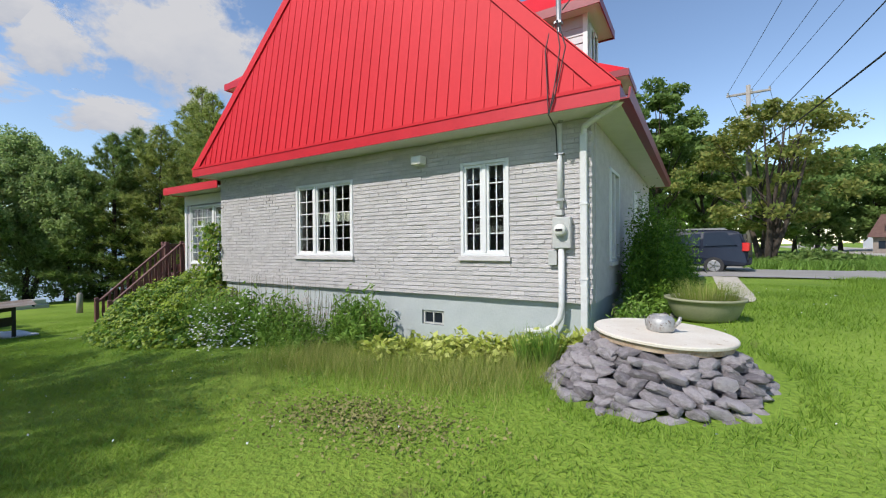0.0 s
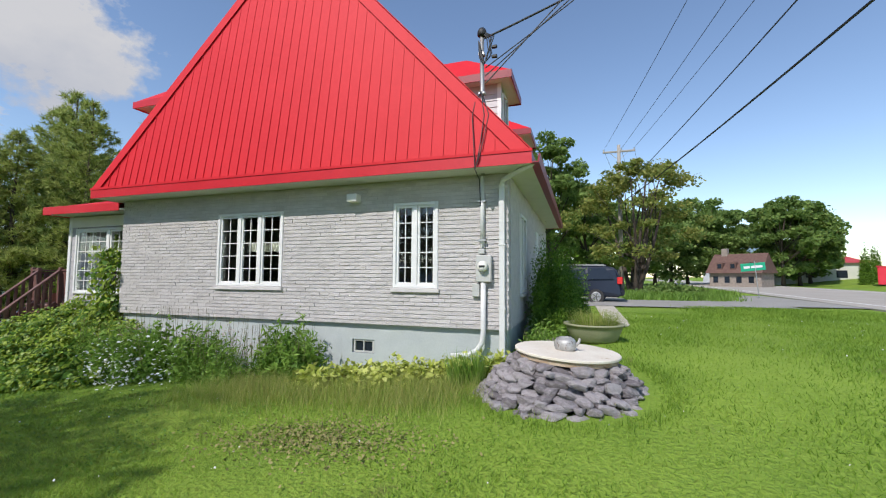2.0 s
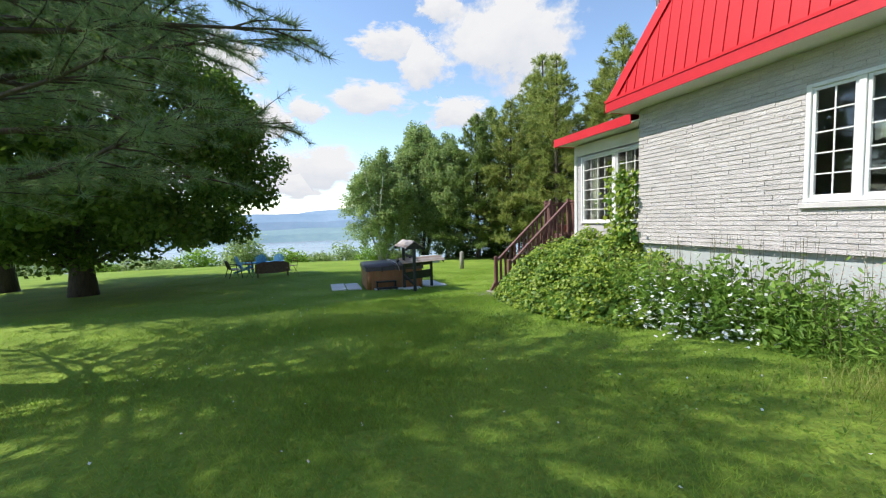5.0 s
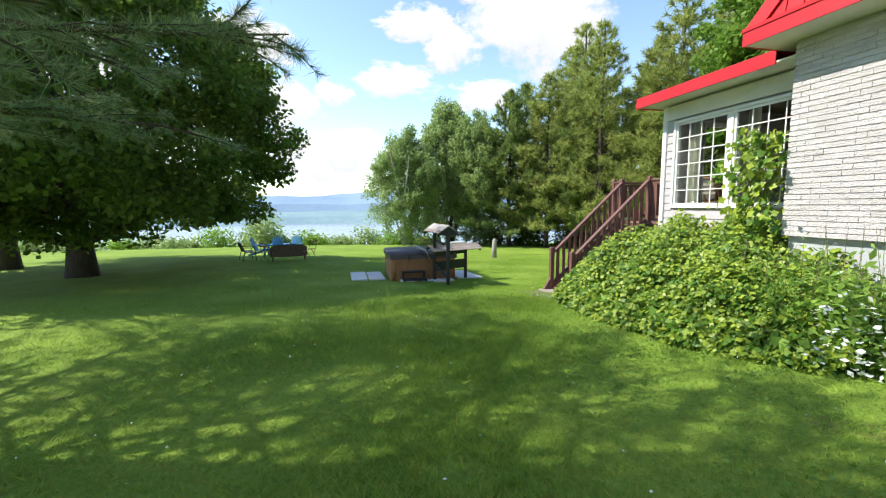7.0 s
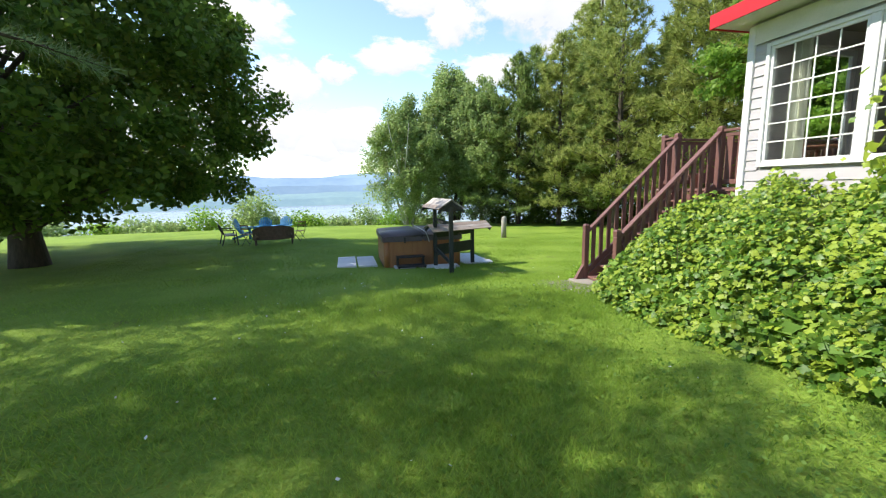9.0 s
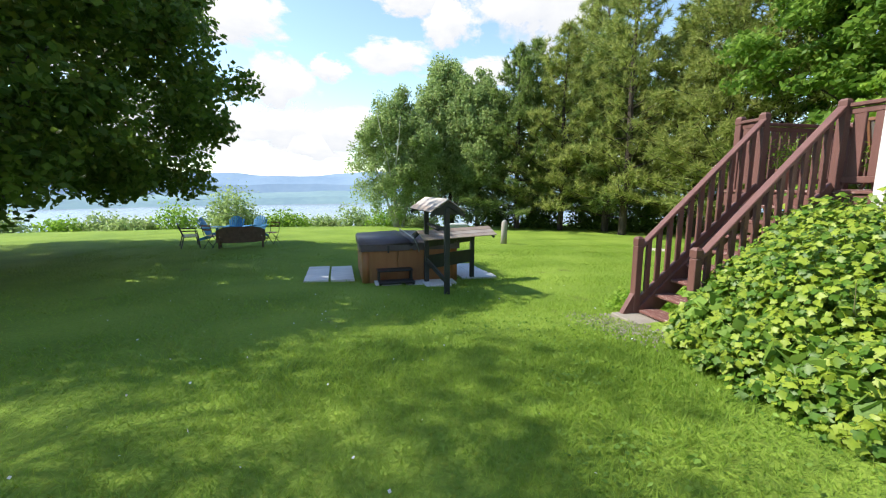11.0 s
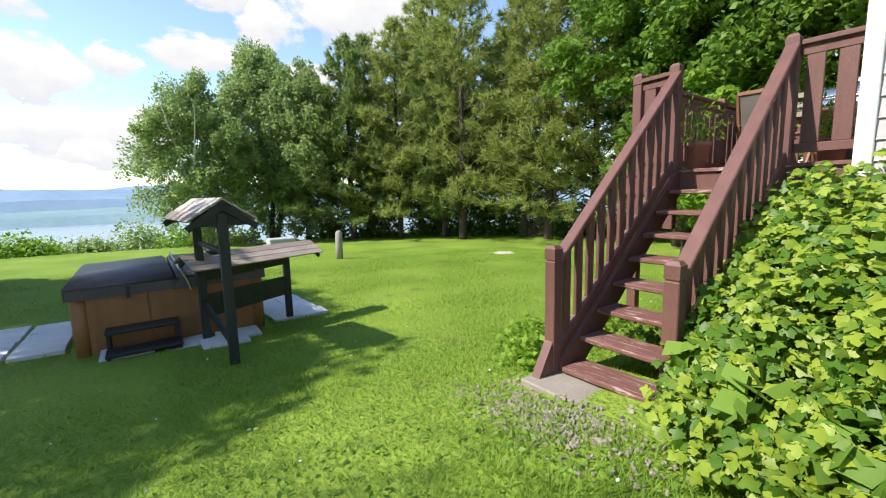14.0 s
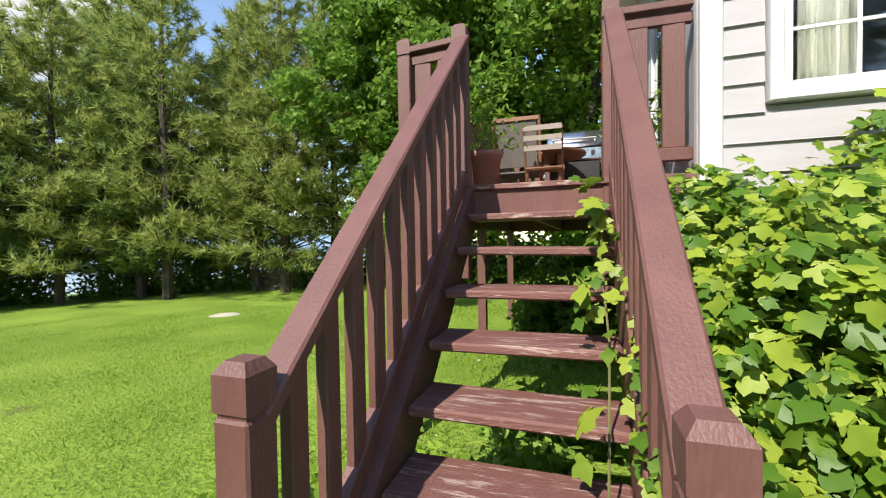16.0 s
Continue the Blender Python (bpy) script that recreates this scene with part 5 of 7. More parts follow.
def build_wishing_well():
    """A garden planter built like a wishing well: four posts under a small gable roof, and a side bar with a lean-to roof."""
    z = gz(-16.6, 3.3)
    w = thing("wishing_well", (0, 0, 0), "dark timber wishing-well planter with weathered board roofs", "garden structure")
    posts = (((-15.74, 3.04), 0.66), ((-16.98, 2.94), 0.60), ((-17.62, 4.12), 0.02))
    for (x, y), top in posts:
        part("post", boxes(((x - 0.045, y - 0.045, gz(x, y) - 0.1), (x + 0.045, y + 0.045, top)), bevel=0.006), M_DARKWOOD, w)
    P = [Vector((x, y, 0)) for (x, y), _ in posts]
    for i, j, zz, hh in ((1, 2, -0.08, 0.24), (1, 2, -0.52, 0.28), (0, 1, 0.54, 0.07)):
        bm = bmesh.new()
        a, b = P[i].copy(), P[j].copy()
        a.z = b.z = zz
        beam(bm, a, b, 0.032, hh)
        part("rail", bm, M_DARKWOOD, w)
    bm = bmesh.new()
    a, b = P[1].copy(), P[0].copy()
    a.z, b.z = -0.46, -0.66
    beam(bm, a, b, 0.03, 0.09)
    part("brace", bm, M_DARKWOOD, w)
    part("winch", cyl(bmesh.new(), (-15.72, 3.04, 0.27), (-16.96, 2.96, 0.27), 0.03), M_DARKWOOD, w)
    for k in range(5):
        x = -16.1 - k * 0.13
        part("chain_link", lathe(bmesh.new(), ((0.05, -0.02), (0.06, 0.0), (0.05, 0.02), (0.04, 0.0)), 12, (x, 3.0, 0.24)), M_IRON, w)
    # gable roof, ridge along the line of the two tall posts
    d = (P[1] - P[0]).normalized()
    side = Vector((d.y, -d.x, 0))
    mid = (P[0] + P[1]) / 2
    for s in (-1, 1):
        for k in range(3):
            a = mid - d * 0.70 + side * s * (0.0 + 0.105 * k)
            b = mid + d * 0.70 + side * s * (0.0 + 0.105 * k)
            zz = 0.76 - 0.07 * k
            a.z = b.z = zz
            bm = bmesh.new()
            nrm = (side * s * 0.085 + Vector((0, 0, 0.115))).normalized()
            beam(bm, a + side * s * 0.05, b + side * s * 0.05, 0.125, 0.016, up=nrm)
            part("roof_board", bm, M_SHINGLE, w)
        for e in (-0.67, 0.67):
            a = mid + d * e
            a.z = 0.72
            b = a + side * s * 0.31
            b.z = 0.51
            bm = bmesh.new()
            beam(bm, a, b, 0.03, 0.06)
            part("rafter", bm, M_DARKWOOD, w)
    for e in (-0.645, 0.645):
        bm = bmesh.new()
        c = mid + d * e
        tri = [c + Vector((0, 0, 0.71)), c + side * 0.27 + Vector((0, 0, 0.53)), c - side * 0.27 + Vector((0, 0, 0.53))]
        face = poly(bm, *tri)
        ex = bmesh.ops.extrude_face_region(bm, geom=[face])
        bmesh.ops.translate(bm, vec=d * 0.018, verts=[v for v in ex["geom"] if isinstance(v, bmesh.types.BMVert)])
        bmesh.ops.recalc_face_normals(bm, faces=bm.faces)
        part("gable_board", bm, M_DARKWOOD, w)
    # low gable over the side bar
    a0, a1 = Vector((-17.02, 2.74, 0.17)), Vector((-17.62, 4.50, 0.02))
    a1.z = a0.z = 0.12
    dd = (a1 - a0).normalized()
    sd = Vector((dd.y, -dd.x, 0)).normalized()
    if sd.x < 0:
        sd = -sd
    for s, n in ((1, 3), (-1, 2)):
        for k in range(n):
            off = sd * s * (0.055 + 0.10 * k) + Vector((0, 0, -0.02 - 0.055 * k))
            bm = bmesh.new()
            beam(bm, a0 + off, a1 + off, 0.122, 0.016, up=Vector((sd.x * s * 0.5, sd.y * s * 0.5, 1)))
            part("roof_board", bm, M_SHINGLE, w)
    for e in (0.04, 0.96):
        p = a0.lerp(a1, e) + Vector((0, 0, -0.035))
        for v in (sd * 0.30 + Vector((0, 0, -0.17)), -sd * 0.2 + Vector((0, 0, -0.11))):
            bm = bmesh.new()
            beam(bm, p, p + v, 0.03, 0.05)
            part("rafter", bm, M_DARKWOOD, w)


build_wishing_well()
px_, py_ = -24.95, 7.95
post = thing("old_post", (px_, py_, gz(px_, py_)), "short weathered grey wooden post in the lawn", "post")
part("shaft", tube_bm(bmesh.new(), [(0, 0, -0.1), (0.01, 0, 0.5), (0.02, 0.01, 0.92), (0.02, 0.01, 1.0)], (0.13, 0.125, 0.12, 0.06), 12), M_POLE, post, smooth=True)


bx, by = -31.0, 7.6
block = thing("concrete_block", (bx, by, gz(bx, by)), "pale grey weathered concrete block at the lawn's edge", "block")
part("base", boxes(((-0.42, -0.70, -0.1), (0.42, 0.70, 0.22)), bevel=0.03), M_FOUND, block)
part("top", boxes(((-0.34, -0.58, 0.22), (0.34, 0.58, 0.50)), bevel=0.04), M_FOUND, block)
fx, fy = -21.9, 13.0
flat_stone = part("flat_stone", lathe(bmesh.new(), ((0.0, -0.06), (0.38, -0.06), (0.40, 0.012), (0.34, 0.03), (0.0, 0.034)), 18), M_SAND)
flat_stone.location = (fx, fy, gz(fx, fy))
tagged(flat_stone, "flat pale round stone set in the lawn", "stone")


# ---- seats by the lake edge ----
def adirondack(x, y, turn):
    c = thing("adirondack_chair", (x, y, gz(x, y)), "sky-blue painted wooden lawn chair with a fan back", "chair", "blue lawn chairs")
    for k in range(7):
        o = (k - 3) * 0.085
        bm = bmesh.new()
        h = 0.98 - 0.035 * (k - 3) ** 2 * 0.5
        beam(bm, (o * 0.85, 0.10, 0.24), (o * 1.1, 0.42, h), 0.075, 0.018, up=(0, -1, 0.3), bevel=0.004)
        part("back_slat", bm, M_BLUE, c)
    for k in range(6):
        y0 = -0.42 + 0.09 * k
        part("seat_slat", boxes(((-0.27, y0, 0.36 - 0.02 * k), (0.27, y0 + 0.08, 0.38 - 0.02 * k))), M_BLUE, c)
    for s in (-1, 1):
        part("front_leg", boxes(((s * 0.30 - 0.015, -0.42, -0.01), (s * 0.30 + 0.015, -0.31, 0.54))), M_BLUE, c)
        part("armrest", boxes(((s * 0.34 - 0.07, -0.50, 0.54), (s * 0.34 + 0.07, 0.28, 0.565)), bevel=0.006), M_BLUE, c)
        bm = bmesh.new()
        beam(bm, (s * 0.28, -0.42, 0.32), (s * 0.28, 0.48, 0.03), 0.025, 0.11)
        part("side_rail", bm, M_BLUE, c)
    part("back_brace", boxes(((-0.34, 0.22, 0.48), (0.34, 0.25, 0.56))), M_BLUE, c)
    c.rotation_euler = (0, 0, radians(turn))


adirondack(-28.3, -4.05, 170)
adirondack(-28.8, -3.2, 95)
adirondack(-28.9, -2.35, 75)


def wicker_sofa(x, y, turn):
    c = thing("wicker_sofa", (x, y, gz(x, y)), "brown wicker garden sofa with a curved back", "sofa")
    bm = bmesh.new()
    prev = None
    for k in range(13):
        a = -1.0 + 2.0 * k / 12
        px, py = a * 0.78, 0.34 - 0.30 * abs(a) ** 3
        top = 0.78 - 0.16 * abs(a) ** 4
        ring = [bm.verts.new(p) for p in ((px, py, 0.22), (px, py, top), (px * 1.03, py + 0.045, top + 0.01), (px * 1.03, py + 0.045, 0.22))]
        if prev:
            for i in range(4):
                j = (i + 1) % 4
                bm.faces.new((prev[i], prev[j], ring[j], ring[i]))
        else:
            bm.faces.new(ring)
        prev = ring
    bm.faces.new(prev[::-1])
    bmesh.ops.recalc_face_normals(bm, faces=bm.faces)
    part("backrest", bm, M_WICKER, c)
    part("seat", boxes(((-0.72, -0.34, 0.30), (0.72, 0.28, 0.38)), bevel=0.02), M_WICKER, c)
    for s in (-0.36, 0.36):
        part("cushion", boxes(((s - 0.34, -0.32, 0.385), (s + 0.34, 0.22, 0.47)), bevel=0.03), M_CUSHION, c)
    for sx in (-0.70, 0.70):
        for sy in (-0.30, 0.26):
            part("leg", cyl(bmesh.new(), (sx, sy, -0.01), (sx, sy, 0.32), 0.03), M_WICKER, c)
        part("arm", tube_bm(bmesh.new(), [(sx, -0.34, 0.3), (sx, -0.36, 0.55), (sx, -0.1, 0.6), (sx, 0.15, 0.62)], 0.035, 8), M_WICKER, c)
    c.rotation_euler = (0, 0, radians(turn))


wicker_sofa(-25.0, -2.2, -82)


def iron_bench(x, y, turn):
    c = thing("iron_bench", (x, y, gz(x, y)), "black lattice-back metal garden bench", "bench")
    for k in range(8):
        bm = bmesh.new()
        o = -0.5 + k / 7
        beam(bm, (o, 0.22, 0.42), (o * 0.7 + 0.12, 0.36, 0.84), 0.022, 0.016)
        beam(bm, (o, 0.22, 0.42), (o * 0.7 - 0.12, 0.36, 0.84), 0.022, 0.016)
        part("lattice", bm, M_IRON, c)
    part("top_rail", tube_bm(bmesh.new(), [(-0.55, 0.22, 0.42), (-0.52, 0.33, 0.74), (-0.3, 0.37, 0.87), (0.3, 0.37, 0.87), (0.52, 0.33, 0.74), (0.55, 0.22, 0.42)], 0.024, 8), M_IRON, c)
    for k in range(5):
        part("seat_slat", boxes(((-0.55, -0.22 + 0.09 * k, 0.40), (0.55, -0.15 + 0.09 * k, 0.425))), M_IRON, c)
    for s in (-0.54, 0.54):
        part("side_frame", tube_bm(bmesh.new(), [(s, -0.26, -0.01), (s, -0.22, 0.42), (s, -0.2, 0.62), (s, 0.28, 0.64)], 0.022, 8), M_IRON, c)
        part("rear_leg", tube_bm(bmesh.new(), [(s, 0.34, -0.01), (s, 0.22, 0.42)], 0.022, 8), M_IRON, c)
    c.rotation_euler = (0, 0, radians(turn))


iron_bench(-25.8, -4.1, -160)


def folding_chair(x, y, turn):
    c = thing("folding_chair", (x, y, gz(x, y)), "thin black metal folding bistro chair", "chair", "folding bistro chairs")
    for s in (-0.19, 0.19):
        part("leg", tube_bm(bmesh.new(), [(s, -0.22, -0.01), (s, 0.16, 0.46), (s, 0.26, 0.86)], 0.011, 6), M_IRON, c)
        part("leg", tube_bm(bmesh.new(), [(s * 0.9, 0.26, -0.01), (s * 0.9, -0.18, 0.46)], 0.011, 6), M_IRON, c)
    for k in range(5):
        part("seat_slat", boxes(((-0.19, -0.18 + 0.075 * k, 0.45), (0.19, -0.13 + 0.075 * k, 0.465))), M_TEAK, c)
    for z in (0.66, 0.80):
        part("back_slat", boxes(((-0.19, 0.19 + (z - 0.6) * 0.25, z), (0.19, 0.205 + (z - 0.6) * 0.25, z + 0.05))), M_TEAK, c)
    c.rotation_euler = (0, 0, radians(turn))


folding_chair(-25.9, -1.3, 60)
folding_chair(-25.0, -3.15, -120)


# ---- trees ----
def limb_path(rng, a, d, length, n=5, droop=0.0, wander=0.12):
    pts = [np.array(a, float)]
    d = np.array(d, float)
    for k in range(n):
        d = unit(d + rng.normal(size=3) * wander + np.array((0, 0, -droop)))
        pts.append(pts[-1] + d * length / n)
    return pts


def leafy_tree(name, x, y, h, crown_r, crown_z0, trunk_r, leaf_mat, leaf, per, clumps, label, seed, bark=None, stems=1, lean=0.0, up=0.5, squash=1.0, spread=0.42, category="tree", boxy=False, flat=0.55):
    """A broadleaf tree: tapered stems, limbs towards clumps that fill an uneven crown, and many single leaves in each clump."""
    rng = np.random.default_rng(seed)
    z0 = gz(x, y)
    t = thing(name, (x, y, z0), label, category)
    bmw = bmesh.new()
    tops = []
    for s in range(stems):
        a = rng.uniform(0, math.tau)
        o = 0 if stems == 1 else 0.25
        d = np.array((math.cos(a) * (0.28 if stems > 1 else 0.03) + lean, math.sin(a) * (0.28 if stems > 1 else 0.03), 1.0))
        pts = limb_path(rng, (o * math.cos(a), o * math.sin(a), -0.2), unit(d), h * 0.86, 7, 0, 0.06)
        rad = [trunk_r * (1.25 if k == 0 else 1.0) * (1 - k / 8.0) for k in range(8)]
        tube_bm(bmw, pts, rad, 9)
        tops.append(pts)
    C = []
    while len(C) < clumps:
        p = rng.uniform(-1, 1, 3)
        r = (math.hypot(p[0], p[1]) ** 4 + p[2] ** 4) ** 0.25 if boxy else np.linalg.norm(p)
        if r > 1 or r < (0.62 if boxy else 0.35):
            continue
        if not boxy and p[2] < -0.2 and rng.random() < 0.35:
            continue
        wob = 1 + (0.10 if boxy else 0.22) * math.sin(3 * math.atan2(p[1], p[0]) + seed) * (1 - abs(p[2]))
        taper = 1.0 - (0.25 if boxy else 0.35) * max(p[2], 0)
        C.append((p[0] * crown_r * wob * taper + lean * h * 0.5, p[1] * crown_r * wob * taper, crown_z0 + (p[2] * 0.5 + 0.5) * (h - crown_z0)))
    C = np.array(C)
    trunk = part("trunk", bmw, bark or M_BARK, t, smooth=True)
    for c in C[: min(len(C), 26)]:
        pts = tops[rng.integers(len(tops))]
        k = int(np.clip((c[2] * 0.62) / (h * 0.86 / 7), 1, 6))
        a = np.array(pts[k])
        mid = a * 0.5 + c * 0.5 + rng.normal(size=3) * 0.15 + np.array((0, 0, 0.12))
        part("limb", tube_bm(bmesh.new(), [a, mid, c], (trunk_r * 0.30 * (1 - k / 9), trunk_r * 0.16, 0.012), 5), bark or M_BARK, trunk, smooth=True)
    rad = crown_r * spread * rng.uniform(0.5, 1.1, len(C))
    P = np.repeat(C, per, 0)
    off = unit(rng.normal(size=P.shape)) * (rng.uniform(0, 1, len(P)) ** 0.45)[:, None] * np.repeat(rad, per)[:, None]
    off[:, 2] *= flat
    P = P + off
    link_mesh("crown", mesh_np("crown", leaf_quads(rng, P, leaf, up), 4), leaf_mat, t)
    return t


def pine_meshes(seed, h, r0, z0, levels, per_branch, nl, nw, needles, wood_r=0.16, bare=0.0):
    """Trunk and needle meshes of a pine: whorls of branches that shorten towards the top, with tufts of needles."""
    rng = np.random.default_rng(seed)
    bmw = bmesh.new()
    tp = [np.array((0.05 * math.sin(k), 0.05 * math.cos(k * 1.3), h * k / 8)) for k in range(9)]
    tp[0][2] = -0.25
    tube_bm(bmw, tp, [wood_r * (1.2 - k / 8.2) for k in range(9)], 8)
    V = []
    for L in range(levels):
        f = L / (levels - 1)
        z = z0 + (h - z0 - 0.2) * f ** 0.92
        R = r0 * (1 - f) ** 0.75 * rng.uniform(0.8, 1.12) + 0.25
        nb = rng.integers(4, 7)
        a0 = rng.uniform(0, math.tau)
        for b in range(nb):
            a = a0 + b * math.tau / nb + rng.uniform(-0.3, 0.3)
            rr = R * rng.uniform(0.65, 1.12)
            rise = 0.10 + 0.55 * f
            pts = limb_path(rng, (0, 0, z), (math.cos(a), math.sin(a), rise), rr, 4, -0.05, 0.1)
            tube_bm(bmw, pts, [0.035 * (1 - 0.18 * k) * (1.2 - f) for k in range(5)], 4)
            n = max(4, int(per_branch * rr / r0))
            tt = rng.uniform(0.30, 1.04, n)
            ends = np.array(pts)
            idx = np.clip((tt * 4).astype(int), 0, 3)
            fr = (tt * 4 - idx)[:, None]
            T = ends[idx] * (1 - fr) + ends[idx + 1] * fr
            side = np.array((-math.sin(a), math.cos(a), 0))
            T = T + side * (rng.normal(size=(n, 1)) * 0.17 * rr * (1.1 - tt[:, None] * 0.6)) + np.array((0, 0, 1)) * np.abs(rng.normal(size=(n, 1))) * 0.12
            if bare and f < 0.35:
                T = T[rng.random(n) > bare]
            base = np.repeat(T, needles, 0)
            D = unit(rng.normal(size=base.shape) * 0.75 + np.array((math.cos(a), math.sin(a), 0.55)) * 0.8)
            V.append(needle_tris(rng, base, D, nl, nw))
    mw = bpy.data.meshes.new("trunk")
    bmw.to_mesh(mw)
    bmw.free()
    mw.materials.append(M_BARK)
    mn = mesh_np("needles", np.concatenate(V), 3)
    return mw, mn


def place_pine(meshes, x, y, turn, scale, leafmat, label, name="pine_tree", zs=None):
    t = thing(name, (x, y, gz(x, y)), label, "tree", "pine row")
    mw, mn = meshes
    a = link_mesh("trunk", mw, None, t)
    if not mn.materials:
        mn.materials.append(leafmat)
    b = link_mesh("needles", mn, None, t)
    t.rotation_euler = (0, 0, radians(turn))
    t.scale = (scale, scale, zs or scale)
    return t


PA = pine_meshes(21, 12.5, 4.1, 1.3, 24, 34, 0.40, 0.026, 14)
PB = pine_meshes(22, 14.5, 4.0, 1.8, 25, 32, 0.40, 0.026, 13, 0.19, 0.25)
PC = pine_meshes(23, 10.5, 3.5, 0.8, 22, 34, 0.38, 0.027, 14)
SPRUCE_LABEL = "tall dark green pine tree at the lawn's edge"
PINE_LABEL = "tall olive-green pine tree with bare lower trunk at the lawn's edge"
for m, x, y, turn, sc, lm, lab in (
        (PC, -34.5, 12.8, 10, 1.08, M_SPRUCE, SPRUCE_LABEL), (PA, -32.6, 15.0, 80, 0.98, M_PINE, PINE_LABEL), (PC, -31.0, 17.2, 200, 1.14, M_SPRUCE, SPRUCE_LABEL),
        (PB, -28.6, 16.6, 150, 0.98, M_PINE, PINE_LABEL), (PA, -26.4, 19.0, 300, 1.02, M_PINE, PINE_LABEL), (PB, -24.6, 18.8, 30, 1.0, M_PINE, PINE_LABEL),
        (PA, -22.6, 19.6, 140, 1.02, M_PINE, PINE_LABEL), (PC, -29.6, 20.6, 250, 1.12, M_SPRUCE, SPRUCE_LABEL), (PB, -34.2, 18.8, 90, 1.15, M_PINE, PINE_LABEL), (PA, -20.6, 23.6, 10, 1.2, M_PINE, PINE_LABEL),
        (PC, -37.6, 15.5, 130, 1.25, M_SPRUCE, SPRUCE_LABEL), (PB, -38.0, 20.0, 60, 1.15, M_PINE, PINE_LABEL)):
    place_pine(m, x, y, turn, sc, lm, lab)

leafy_tree("birch_tree", -36.8, 5.2, 8.9, 2.8, 0.4, 0.10, M_BIRCHLEAF, 0.075, 170, 330, "slender grey-green birch with several pale stems", 31, M_BIRCH, stems=4, spread=0.22, up=0.15, flat=1.1)
leafy_tree("poplar_tree", -38.5, 9.0, 12.0, 3.1, 0.4, 0.16, M_BIRCHLEAF, 0.085, 170, 420, "tall airy poplar at the lawn's edge", 32, M_BARK, stems=2, spread=0.20, up=0.15, flat=1.2)
leafy_tree("poplar_tree", -36.2, 10.6, 10.4, 2.5, 0.3, 0.13, M_BIRCHLEAF, 0.085, 170, 330, "tall airy poplar at the lawn's edge", 33, M_BARK, spread=0.22, up=0.15, flat=1.2)
leafy_tree("maple_tree", -18.4, 18.8, 14.5, 4.0, 0.6, 0.22, M_BACKMAPLE, 0.12, 190, 240, "tall green leafy maple behind the deck", 41, spread=0.24)
leafy_tree("maple_tree", -15.6, 19.2, 15.0, 4.4, 0.4, 0.24, M_BACKMAPLE, 0.12, 190, 250, "tall green leafy maple behind the deck", 42, spread=0.24)
leafy_tree("maple_tree", -11.8, 18.8, 14.0, 4.2, 0.4, 0.22, M_BACKMAPLE, 0.12, 190, 220, "tall green leafy maple behind the deck", 43, spread=0.24)
leafy_tree("maple_sapling", -15.9, 13.2, 4.6, 1.3, 0.8, 0.05, M_FRESH, 0.085, 120, 40, "young bright maple sapling behind the deck", 44, spread=0.32)

# the big maples by the lake side of the lawn
leafy_tree("shade_tree", -21.6, -8.6, 10.2, 7.2, 1.7, 0.42, M_MAPLE, 0.10, 330, 430, "large dark-leaved maple shading the lawn", 51, spread=0.15, up=0.3, boxy=True, flat=0.75)
leafy_tree("shade_tree", -25.2, -13.0, 13.0, 6.0, 2.4, 0.36, M_MAPLE, 0.13, 220, 140, "large dark-leaved maple shading the lawn", 52, spread=0.2, up=0.3, boxy=True, flat=0.75)
# two unseen trees added south of the walk, only to filter sun onto the lawn
leafy_tree("shade_tree", -9.1, -10.8, 14.2, 3.6, 11.2, 0.13, M_MAPLE, 0.06, 118, 90, "unseen thin-crowned tree added to shade the lawn", 54, spread=0.5, up=0.2, flat=0.8)
leafy_tree("shade_tree", -15.0, -11.6, 14.2, 4.1, 11.2, 0.13, M_MAPLE, 0.06, 125, 110, "unseen thin-crowned tree added to shade the lawn", 55, spread=0.42, up=0.2, flat=0.8)


